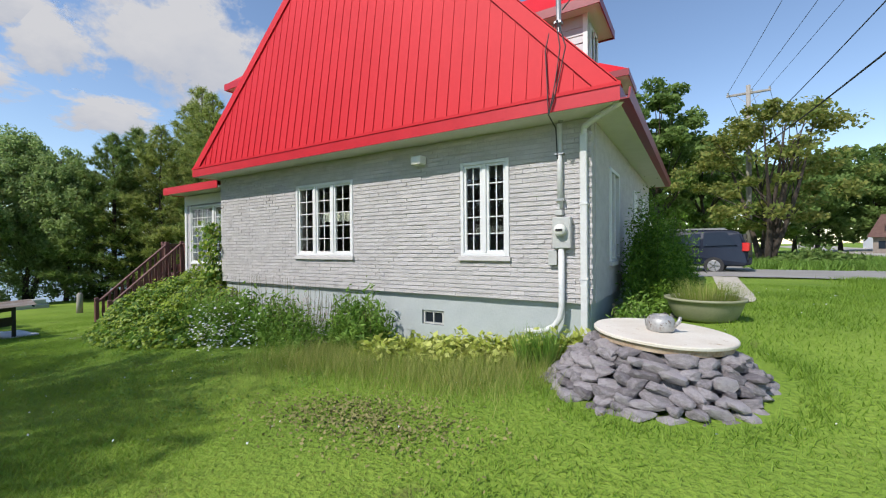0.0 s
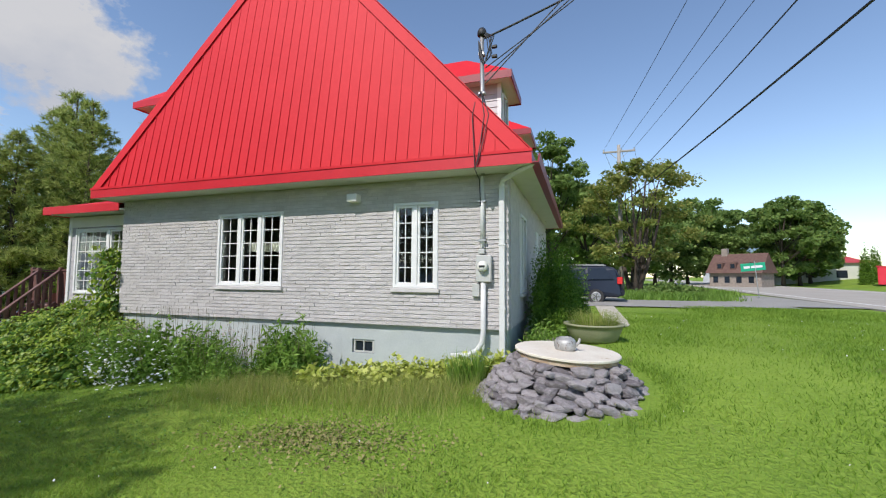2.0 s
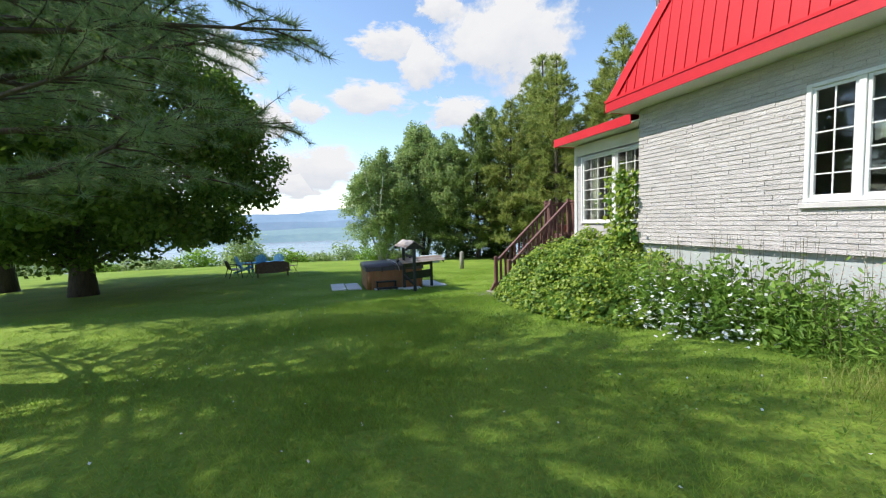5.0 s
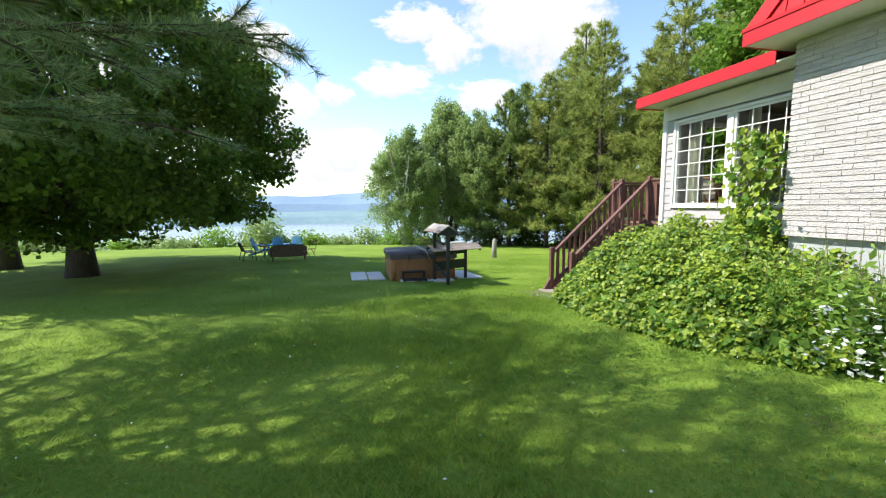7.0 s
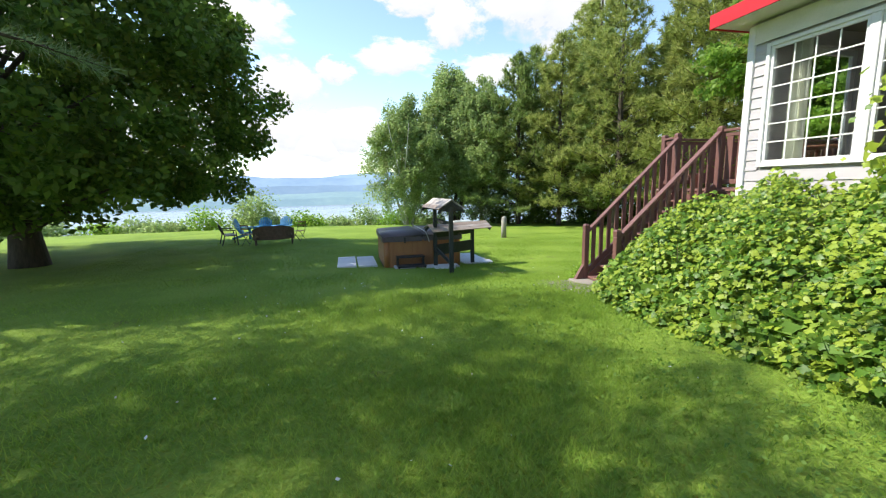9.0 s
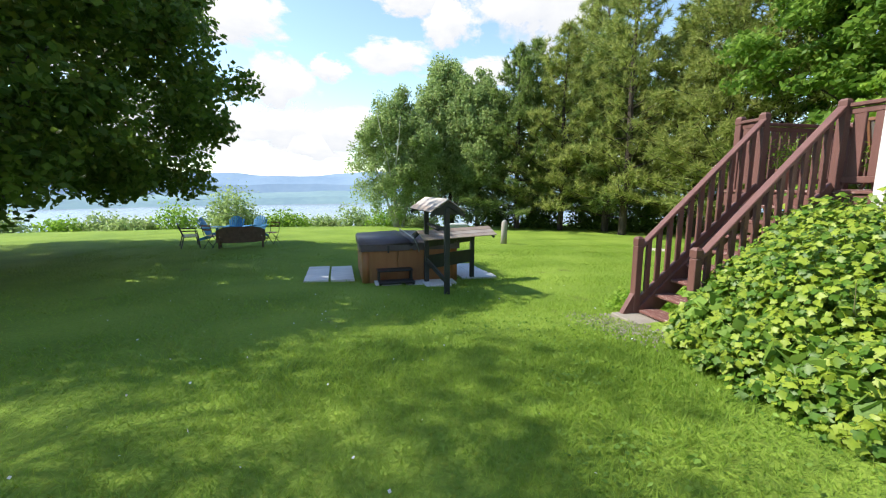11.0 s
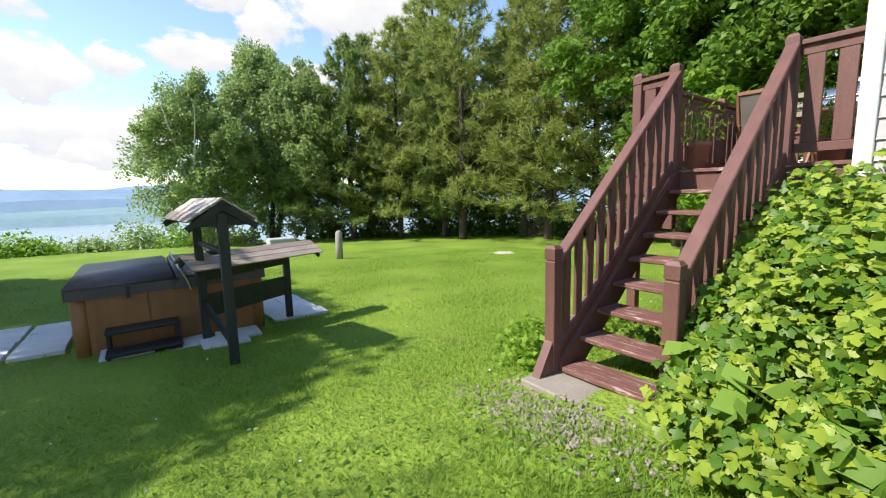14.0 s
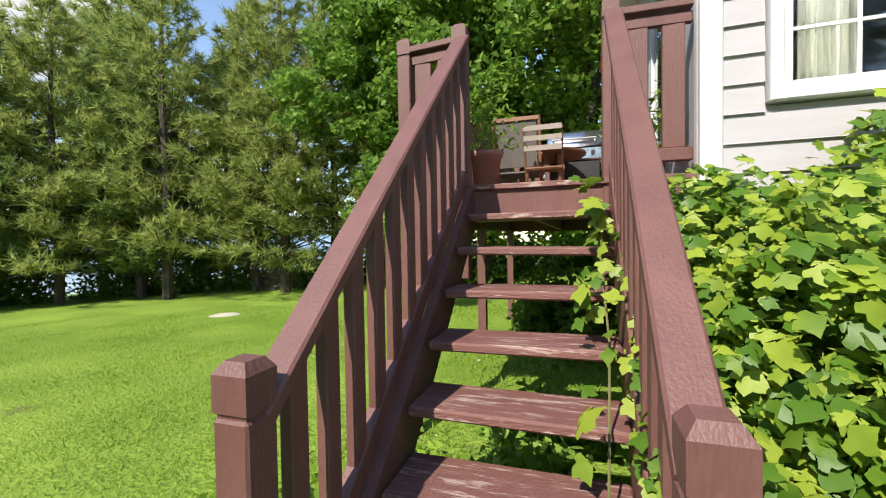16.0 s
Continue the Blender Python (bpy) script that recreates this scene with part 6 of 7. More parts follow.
def white_pine(x, y, h, r0, z0, seed, levels):
    """The white pine beside the walk, its long boughs hung with fine blue-green needle tufts."""
    rng = np.random.default_rng(seed)
    t = thing("white_pine", (x, y, gz(x, y)), "white pine with long drooping soft-needled boughs", "tree")
    bmw = bmesh.new()
    tube_bm(bmw, [(0, 0, -0.2), (0.05, 0, 3), (0, 0.08, 6), (0, 0, h)], (0.30, 0.24, 0.15, 0.02), 10)
    V = []
    for L in range(levels):
        f = L / (levels - 1)
        z = z0 + (h - z0 - 0.3) * f ** 1.35
        R = r0 * (1 - f ** 1.35) ** 0.42 + 0.2
        nb = 7
        a0 = rng.uniform(0, math.tau)
        for b in range(nb):
            a = a0 + b * math.tau / nb + rng.uniform(-0.25, 0.25)
            rr = R * rng.uniform(0.70, 0.96)
            pts = np.array(limb_path(rng, (0, 0, z), (math.cos(a), math.sin(a), 0.05 + 0.5 * f), rr, 6, 0.02 * (1 - f), 0.08))
            end = pts[-1] + np.array((x, y, gz(x, y)))
            if end[2] < 1.75 or end[1] > 0.25 or 1.2 - end[1] < 1.1 * (-9.2 - end[0]):
                continue
            tube_bm(bmw, pts, [0.05 * (1 - 0.14 * k) * (1.1 - 0.6 * f) for k in range(7)], 5)
            twigs = max(3, int((30 if z < 3.4 else 24 if z < 6.0 else 5) * rr / r0))
            for s in range(twigs):
                tt = rng.uniform(0.25, 1.0)
                i = min(int(tt * 6), 5)
                base = pts[i] + (pts[i + 1] - pts[i]) * (tt * 6 - i)
                sg = 1 if s % 2 else -1
                sd = np.array((-math.sin(a), math.cos(a), 0)) * sg * rng.uniform(0.4, 1.0) + np.array((math.cos(a), math.sin(a), rng.uniform(-0.15, 0.3)))
                ln = rr * rng.uniform(0.16, 0.30) * (1.15 - 0.5 * tt)
                tw = np.array(limb_path(rng, base, unit(sd), ln, 3, 0.05, 0.12))
                tx, ty = tw[-1][0] + x, tw[-1][1] + y
                if tw[-1][2] + gz(x, y) < 1.3 or ty > 0.4 or 1.2 - ty < 1.1 * (-9.2 - tx):
                    continue
                tube_bm(bmw, tw, (0.012, 0.009, 0.006, 0.003), 3)
                n = max(6, int(ln * 18))
                k = rng.uniform(0.2, 1.02, n)
                j = np.clip((k * 3).astype(int), 0, 2)
                q = tw[j] + (tw[j + 1] - tw[j]) * (k * 3 - j)[:, None]
                P = np.repeat(q, 16 if z < 6.0 else 8, 0)
                D = unit(rng.normal(size=P.shape) * 0.65 + unit(sd) * 0.75)
                V.append(needle_tris(rng, P, D, 0.15, 0.0030))
    part("trunk", bmw, M_BARK, t, smooth=True)
    link_mesh("needles", mesh_np("needles", np.concatenate(V), 3), M_WPINE, t)


white_pine(-8.5, -4.6, 9.8, 5.7, 1.9, 61, 17)


# ---- shrubs, hedge and beds ----
def leaf_mound(name, label, category, rng, spans, leaf, n, material, up=0.5, slim=0.62, stems=0, kind="", group="", stem_mat=None):
    """Leaves scattered in flattened ellipsoids (x, y, rx, ry, height), with thin stems."""
    x0, y0 = spans[0][0], spans[0][1]
    t = thing(name, (x0, y0, gz(x0, y0)), label, category, group, kind)
    P = []
    vol = np.array([s[2] * s[3] * s[4] for s in spans])
    cnt = (n * vol / vol.sum()).astype(int) + 1
    bmw = bmesh.new()
    for (cx, cy, rx, ry, h), c in zip(spans, cnt):
        d = unit(rng.normal(size=(c, 3))) * (rng.uniform(0, 1, c) ** 0.30)[:, None]
        d[:, 2] = np.abs(d[:, 2])
        ph = rng.uniform(0, 6, 4)
        az = np.arctan2(d[:, 1], d[:, 0])
        d *= (0.82 + 0.20 * np.sin(3 * az + ph[0]) * (1 - d[:, 2]) + 0.16 * np.sin(7 * az + ph[1]) + 0.14 * np.sin(5 * d[:, 2] + 4 * az + ph[2]) + 0.10 * rng.normal(size=c))[:, None]
        px, py = cx + d[:, 0] * rx, cy + d[:, 1] * ry
        P.append(np.stack([px - x0, py - y0, ground(px, py) - gz(x0, y0) + d[:, 2] * h], 1))
        for s in range(stems):
            a, r = rng.uniform(0, math.tau), rng.uniform(0, 0.8)
            sx, sy = cx + math.cos(a) * rx * r * 0.5 - x0, cy + math.sin(a) * ry * r * 0.5 - y0
            tube_bm(bmw, [(sx, sy, -0.05), (sx + math.cos(a) * rx * 0.2, sy + math.sin(a) * ry * 0.2, h * 0.5), (sx + math.cos(a) * rx * 0.4 * r, sy + math.sin(a) * ry * 0.4 * r, h * 0.92)], (0.005, 0.0035, 0.0015), 4)
    link_mesh("leaves", mesh_np("leaves", leaf_quads(rng, np.concatenate(P), leaf, up, slim), 4), material, t)
    if stems:
        tagged(part("stems", bmw, stem_mat or M_STEM, t), kind="stuff")
    else:
        bmw.free()
    return t


RG = np.random.default_rng(77)
# hedge of wild shrubs along the bank above the lake
for k in range(17):
    y = -30 + k * 2.3
    x = -40.5 + 1.2 * math.sin(k * 1.7) + (abs(y - 2) * 0.03)
    h = (1.5, 1.0, 1.3, 0.9, 2.0)[k % 5]
    leaf_mound("wild_shrub", "wild green shrub in the hedge above the lake", "shrub", RG, [(x, y, 1.6, 1.7, h), (x + 0.6, y + 0.8, 1.1, 1.2, h * 0.75)], 0.10, 1500, M_BIRCHLEAF if k % 3 else M_FRESH, group="bank hedge", stems=3)
leaf_mound("wild_shrub", "wild green shrub in the hedge above the lake", "shrub", RG, [(-39.0, -5.6, 1.8, 1.9, 3.0)], 0.10, 3200, M_BIRCHLEAF, group="bank hedge", stems=6)
# dark undergrowth below the pines
for k, (x, y) in enumerate(((-35.5, 14.5), (-33.5, 17.5), (-30.5, 18.6), (-28.0, 20.2), (-25.5, 21.0), (-22.5, 21.8), (-19.5, 20.8), (-16.5, 21.0), (-13.5, 21.4), (-10.5, 21.0), (-38.5, 12.5))):
    leaf_mound("undergrowth", "dark leafy undergrowth below the trees", "shrub", RG, [(x, y, 2.2, 1.4, 1.9), (x + 1, y + 0.6, 1.5, 1.2, 2.4)], 0.11, 2200, M_MAPLE, group="undergrowth")
leaf_mound("brush_pile", "heap of dry brown twigs at the lawn's edge", "brush", RG, [(-26.2, 20.2, 1.5, 1.0, 1.2)], 0.22, 900, M_PINKSEED, slim=0.06)

# bed along the south wall: one planting after another
leaf_mound("leafy_shrub", "bushy green willow-leaved shrub in the flower bed", "shrub", RG, [(-3.95, 5.25, 0.72, 0.52, 0.98), (-3.65, 5.15, 0.5, 0.45, 0.70), (-4.3, 5.3, 0.4, 0.4, 0.8)], 0.062, 5200, M_SHRUB, up=0.2, slim=0.24, stems=22)
leaf_mound("hosta_patch", "lime-green ground cover in the flower bed", "plant", RG, [(-2.6, 5.1, 0.75, 0.45, 0.30), (-1.75, 5.0, 0.7, 0.45, 0.34), (-1.0, 4.95, 0.6, 0.40, 0.36), (-0.45, 5.05, 0.4, 0.35, 0.30), (-3.1, 4.8, 0.5, 0.35, 0.3)], 0.055, 4600, M_YELLOWGREEN, up=0.8, slim=0.6)
leaf_mound("flowering_shrub", "tangled shrub with white flower heads in the bed", "shrub", RG, [(-6.6, 5.0, 0.8, 0.55, 1.02), (-7.4, 4.9, 0.75, 0.6, 1.0), (-5.9, 5.15, 0.6, 0.5, 0.98)], 0.052, 8200, M_SHRUB, up=0.3, slim=0.4, stems=14)
leaf_mound("white_flowers", "clusters of white flowers above the bed", "flower", RG, [(-7.35, 4.55, 0.55, 0.35, 1.0), (-6.75, 4.5, 0.5, 0.35, 0.92), (-6.9, 5.0, 0.5, 0.35, 1.12), (-6.1, 4.7, 0.4, 0.3, 0.9)], 0.030, 620, M_WHITEFLOWER, up=1.2, slim=0.8)
leaf_mound("seed_heads", "dusty pink seed heads above the bed", "flower", RG, [(-5.4, 5.3, 0.75, 0.4, 1.15), (-6.2, 5.35, 0.65, 0.4, 1.28), (-4.8, 5.4, 0.4, 0.3, 1.0), (-6.9, 5.4, 0.6, 0.35, 1.3), (-7.8, 5.4, 0.6, 0.35, 1.25)], 0.022, 7000, M_PINKSEED, up=0.1, slim=0.22, stems=12)
leaf_mound("weedy_clump", "weedy green clump in the flower bed", "plant", RG, [(-5.3, 5.05, 0.7, 0.5, 0.86), (-4.8, 4.7, 0.5, 0.45, 0.45), (-8.2, 5.0, 0.75, 0.6, 1.05), (-8.9, 5.2, 0.6, 0.5, 1.0)], 0.046, 8200, M_SHRUB, up=0.1, slim=0.26, stems=8)


def blades(name, label, rng, P, hgt, width, bend, material, category="grass"):
    """Bent grass blades, each broad at the foot and pointed at the tip."""
    n = len(P)
    a = rng.uniform(0, math.tau, n)
    side = np.stack([np.cos(a), np.sin(a), np.zeros(n)], 1) * width
    lean = np.stack([np.cos(a + 1.57 + rng.normal(0, 0.5, n)), np.sin(a + 1.57 + rng.normal(0, 0.5, n)), np.zeros(n)], 1)
    H = (hgt * rng.uniform(0.5, 1.3, n))[:, None]
    up = np.array((0, 0, 1.0))
    tip = P + up * H * (1 - 0.25 * bend) + lean * H * bend
    V = np.stack([P - side, P + side, tip], 1).reshape(-1, 3)
    return tagged(link_mesh(name, mesh_np(name, V, 3), material), label, category, kind="stuff")


def scatter(rng, n, x0, x1, y0, y1, clumpy=0.0):
    x, y = rng.uniform(x0, x1, n), rng.uniform(y0, y1, n)
    if clumpy:
        k = max(1, n // 40)
        cx, cy = rng.uniform(x0, x1, k), rng.uniform(y0, y1, k)
        i = rng.integers(0, k, n)
        x, y = cx[i] + rng.normal(0, clumpy, n), cy[i] + rng.normal(0, clumpy, n)
    return x, y


def ground_points(x, y):
    return np.stack([x, y, ground(x, y) - 0.01], 1)


def keep_off(x, y):
    """Where no lawn grass grows: house, stairs' slab, patio, well, road."""
    out = (x > WX0) & (x < WX1) & (y > WY) & (y < 14)
    out |= (x > SX) & (x < WX0) & (y > SY)
    out |= (x > -19.4) & (x < -17.3) & (y > 1.6) & (y < 3.8)
    out |= (x > -13.35) & (x < -12.1) & (y > 4.42) & (y < 5.15)
    out |= np.hypot(x - WELL[0], y - WELL[1]) < 1.02
    out |= x > 8.9
    return ~out


def build_lawn():
    rng = np.random.default_rng(90)
    # dense fringe of short turf near the walk, thinner farther off
    path = np.array(((0.8, 0.2), (1.0, -0.4), (0.2, -0.4), (-1.5, -0.1), (-2.7, 0.1), (-4.0, 0.2), (-5.4, 0.3), (-6.9, 0.8), (-8.1, 1.1), (-9.4, 1.3), (-10.6, 1.7), (-11.3, 2.4), (-12.0, 3.2), (-12.4, 4.0)))
    n = 300000
    i = rng.integers(0, len(path), n)
    r = np.abs(rng.normal(0, 2.6, n)) + 0.2
    a = rng.uniform(0, math.tau, n)
    x, y = path[i, 0] + r * np.cos(a), path[i, 1] + r * np.sin(a)
    k = keep_off(x, y)
    blades("lawn_grass", "short mown green grass blades", rng, ground_points(x[k], y[k]), 0.062, 0.0040, 0.8, M_BLADE)
    x, y = scatter(rng, 150000, -27, 8.5, -7, 13)
    k = keep_off(x, y)
    blades("lawn_grass", "short mown green grass blades", rng, ground_points(x[k], y[k]), 0.06, 0.0065, 1.0, M_BLADE)
    x, y = scatter(rng, 70000, -24, -12.3, 2.4, 15)
    k = keep_off(x, y)
    blades("lawn_grass", "short mown green grass blades", rng, ground_points(x[k], y[k]), 0.065, 0.0055, 0.8, M_BLADE)
    x, y = scatter(rng, 60000, 1.0, 8.6, -2, 14)
    k = keep_off(x, y)
    blades("lawn_grass", "short mown green grass blades", rng, ground_points(x[k], y[k]), 0.075, 0.0065, 0.6, M_BLADE)
    x, y = scatter(rng, 12000, 1.6, 8.6, 1, 18, 0.25)
    k = keep_off(x, y)
    blades("lawn_grass", "longer tufts of lawn grass", rng, ground_points(x[k], y[k]), 0.075, 0.005, 1.0, M_BLADE)
    # seeding grass before the bed and round the well
    x, y = scatter(rng, 11000, -4.7, -0.4, 3.8, 4.75, 0.3)
    k = keep_off(x, y)
    blades("tall_grass", "tall seeding grass before the flower bed", rng, ground_points(x[k], y[k]), 0.28, 0.0026, 0.5, M_TALLGRASS)
    a = rng.uniform(0, math.tau, 1500)
    r = rng.normal(1.16, 0.08, 1500)
    blades("tall_grass", "tall grass round the stone well", rng, ground_points(WELL[0] + r * np.cos(a), WELL[1] + r * np.sin(a)), 0.11, 0.005, 0.5, M_BLADE)
    x, y = scatter(rng, 420, -0.95, -0.55, 4.55, 4.85)
    blades("iris_clump", "upright clump of sword-shaped leaves in the bed", rng, ground_points(x, y), 0.42, 0.012, 0.35, M_SHRUB, "plant")
    # rough verge by the road and driveway
    x, y = scatter(rng, 16000, 4.5, 9.6, 13.5, 17.4, 0.3)
    blades("verge_grass", "long rough grass on the verge", rng, ground_points(x, y), 0.13, 0.010, 0.6, M_BLADE)
    x, y = scatter(rng, 14000, 3.3, 7.6, 22.4, 27.5, 0.35)
    blades("verge_grass", "long rough grass on the verge", rng, ground_points(x, y), 0.42, 0.02, 0.5, M_SHRUB)
    x, y = scatter(rng, 9000, 2.5, 9.0, 27, 36, 0.4)
    blades("verge_grass", "long rough grass on the verge", rng, ground_points(x, y), 0.5, 0.03, 0.5, M_SHRUB)
    # withered clover patch
    n = 2400
    x, y = rng.normal(-1.75, 0.55, n), rng.normal(2.85, 0.28, n)
    tagged(link_mesh("clover_patch", mesh_np("clover_patch", leaf_quads(rng, np.stack([x, y, ground(x, y) + rng.uniform(0.0, 0.05, n)], 1), 0.016, 0.8, 0.7), 4), M_CLOVER), "brown withered clover patch in the lawn", "clover", kind="stuff")
    # broad-leaved weeds in the lawn
    n = 3600
    x, y = scatter(rng, n, -14, -3, 2.2, 4.6, 0.18)
    tagged(link_mesh("lawn_weeds", mesh_np("lawn_weeds", leaf_quads(rng, np.stack([x, y, ground(x, y) + rng.uniform(0.01, 0.05, n)], 1), 0.019, 1.0, 0.6), 4), M_SHRUB), "low broad-leaved weeds in the lawn", "weeds", kind="stuff")
    n = 700
    x, y = scatter(rng, n, -16, 9, -2, 12)
    tagged(link_mesh("clover_flowers", mesh_np("clover_flowers", leaf_quads(rng, np.stack([x, y, ground(x, y) + 0.06], 1), 0.011, 0.8, 0.8), 4), M_WHITEFLOWER), "tiny white clover flowers in the lawn", "flower", kind="stuff")


build_lawn()


def build_gravel():
    """Loose grey gravel at the foot of the stairs."""
    rng = np.random.default_rng(15)
    bm = bmesh.new()
    for k in range(900):
        x, y = rng.normal(-12.75, 0.32), rng.normal(4.22, 0.16)
        s = rng.uniform(0.006, 0.017)
        m = Matrix.Translation((x, y, gz(x, y) + s * 0.4)) @ Euler(rng.uniform(0, 6, 3)).to_matrix().to_4x4() @ Matrix.Diagonal((s * 1.3, s, s * 0.7, 1))
        bmesh.ops.create_cone(bm, segments=5, radius1=1, radius2=0.7, depth=1.2, cap_ends=True, matrix=m)
    tagged(part("gravel", bm, M_GREYCONC), "loose grey gravel before the stairs", "gravel", kind="stuff")


build_gravel()


# ---- grape vines beside the stairs ----
def vine_leaf_outline():
    """A lobed, toothed leaf in the plane, stalk end at the origin."""
    pts = []
    n = 22
    for k in range(n):
        a = math.pi * (-0.94 + 1.88 * k / (n - 1))
        r = 0.52 + 0.13 * math.cos(a * 5) + 0.16 * math.cos(a) + (0.05 if k % 2 else -0.05)
        pts.append((0.42 + r * math.cos(a) * 0.95, r * math.sin(a)))
    return np.array([(0.05, 0.0)] + pts)


def vine_mesh(name, rng, P, N, size):
    """Leaves with a folded blade at places P, facing N."""
    out = vine_leaf_outline()
    m = len(out)
    n = len(P)
    down = np.array((0, 0, -1.0)) + rng.normal(size=(n, 3)) * 0.6
    u = unit(down - N * np.sum(down * N, 1, keepdims=True))
    v = np.cross(N, u)
    s = size * rng.uniform(0.55, 1.3, n)
    cx, cy = out[:, 0], out[:, 1]
    fold = -np.abs(cy) * 0.22 - (cx ** 2) * 0.12
    V = P[:, None, :] + s[:, None, None] * (u[:, None, :] * cx[None, :, None] + v[:, None, :] * cy[None, :, None] + N[:, None, :] * fold[None, :, None])
    # fan of triangles about the stalk end
    tri = []
    for k in range(1, m - 1):
        tri += [0, k, k + 1]
    me = bpy.data.meshes.new(name)
    base = (np.arange(n) * m)[:, None]
    idx = (base + np.array(tri)[None, :]).reshape(-1)
    me.vertices.add(n * m)
    me.vertices.foreach_set("co", V.reshape(-1).astype(np.float32))
    me.loops.add(len(idx))
    me.loops.foreach_set("vertex_index", idx.astype(np.int32))
    k = len(idx) // 3
    me.polygons.add(k)
    me.polygons.foreach_set("loop_start", np.arange(0, 3 * k, 3, dtype=np.int32))
    me.polygons.foreach_set("loop_total", np.full(k, 3, dtype=np.int32))
    me.update(calc_edges=True)
    return me


def vine_height(x, y):
    """Top of the vine bank over the ground, leaning against the sunroom."""
    rise = np.interp(y, (3.5, 4.0, 4.7, 5.5, 6.4), (0.05, 0.40, 0.77, 1.09, 1.42))
    along = np.interp(x, (-12.35, -12.0, -11.0, -9.4, -8.4, -7.4), (0.80, 1.0, 1.06, 1.0, 0.78, 0.35))
    return rise * along


def vine_front(x):
    return np.interp(x, (-12.4, -12.0, -11.4, -10, -8.5, -7.3), (4.72, 4.28, 4.02, 3.80, 3.84, 4.45))


def build_vines():
    rng = np.random.default_rng(101)
    n = 35000
    x, y = rng.uniform(-12.33, -7.35, n), rng.uniform(3.45, 6.42, n)
    ok = (y > vine_front(x) - 0.12 * rng.random(n)) & ~((x < -12.22) & (y > 6.3))
    ok &= (x < WX0) | (y < 5.86)
    x, y = x[ok], y[ok]
    n = len(x)
    fy = np.clip((y - vine_front(x)) / 0.5, 0, 1)
    top = vine_height(x, y) * (0.35 + 0.65 * fy) + 0.10 * np.sin(x * 5.1 + y * 3.3) * fy + 0.07 * np.sin(x * 11 - y * 8)
    deep = rng.random(n) ** 2.2
    z = ground(x, y) + np.maximum(top * (1 - 0.45 * deep), 0.04) + rng.normal(0, 0.035, n)
    N = unit(np.stack([rng.normal(0, 0.42, n), -0.55 + rng.normal(0, 0.42, n), 0.85 + rng.normal(0, 0.3, n)], 1))
    bank = thing("vine_bank", (0, 0, 0), "bank of bright green grape vines beside the stairs", "vine")
    link_mesh("leaves", vine_mesh("leaves", rng, np.stack([x, y, z], 1), N, 0.053), M_VINE, bank)
    # inner leaves and woody stems, seen through the gaps
    n = 9000
    x2, y2 = rng.uniform(-12.3, -7.5, n), rng.uniform(3.7, 6.35, n)
    ok = (y2 > vine_front(x2) + 0.1) & ((x2 < WX0) | (y2 < 5.8))
    x2, y2 = x2[ok], y2[ok]
    z2 = ground(x2, y2) + vine_height(x2, y2) * rng.uniform(0.05, 0.72, len(x2))
    link_mesh("inner_leaves", mesh_np("inner_leaves", leaf_quads(rng, np.stack([x2, y2, z2], 1), 0.075, 0.4, 0.7), 4), M_SHRUB, bank)
    bm = bmesh.new()
    for k in range(46):
        a, b = rng.uniform(-11.5, -8.0), rng.uniform(4.5, 6.0)
        if a > WX0 and b > 5.7:
            continue
        g, h = gz(a, b), float(vine_height(a, b))
        tube_bm(bm, [(a, b, g - 0.03), (a + rng.normal(0, 0.15), b + rng.normal(0, 0.12), g + h * 0.4), (a + rng.normal(0, 0.12), b + rng.normal(0, 0.15), g + h * 0.8), (a + rng.normal(0, 0.15), b - 0.2, g + h * 1.05)], (0.010, 0.008, 0.005, 0.002), 5)
    tagged(part("stems", bm, M_STEM, bank), kind="stuff")
    # vine climbing the corner between house and sunroom
    n = 620
    f = rng.random(n)
    x = -9.52 + rng.normal(0, 0.17 + 0.12 * (1 - f), n)
    y = 5.92 + rng.normal(0, 0.13, n)
    ok = (x < WX0 - 0.03) | (y < 5.8)
    P = np.stack([x, y, 0.9 + 1.5 * f], 1)[ok]
    N = unit(np.stack([rng.normal(-0.2, 0.5, n), -0.8 + rng.normal(0, 0.4, n), 0.5 + rng.normal(0, 0.4, n)], 1))[ok]
    climb = thing("climbing_vine", (0, 0, 0), "bright green vine climbing at the house corner", "vine")
    link_mesh("leaves", vine_mesh("leaves", rng, P, N, 0.082), M_VINE, climb)
    bm = bmesh.new()
    for k in range(5):
        tube_bm(bm, [(-9.55 + 0.08 * k, 6.0, gz(-9.5, 6) - 0.03), (-9.5 + rng.normal(0, 0.1), 5.95, 1.0), (-9.52 + rng.normal(0, 0.12), 5.93, 1.7), (-9.5 + rng.normal(0, 0.15), 5.9, 2.35)], (0.012, 0.010, 0.007, 0.003), 5)
    tagged(part("stems", bm, M_STEM, climb), kind="stuff")
    # tendrils over the treads and through the rail
    P, N = [], []
    for k in range(34):
        f = rng.random()
        P.append((-12.42 + rng.normal(0, 0.05), 4.9 + 1.3 * f, -0.40 + 1.2 * f + rng.uniform(-0.03, 0.2)))
        N.append((rng.normal(-0.4, 0.4), -0.6 + rng.normal(0, 0.3), 0.7))
    tend = thing("vine_tendril", (0, 0, 0), "vine shoots growing through the stair rail", "vine")
    link_mesh("leaves", vine_mesh("leaves", rng, np.array(P), unit(np.array(N)), 0.075), M_VINE, tend)
    bm = bmesh.new()
    tube_bm(bm, [(-12.40, 4.86, -0.52), (-12.43, 5.2, -0.12), (-12.40, 5.6, 0.28), (-12.42, 6.1, 0.72)], 0.004, 5)
    part("stem", bm, M_STEM, tend)


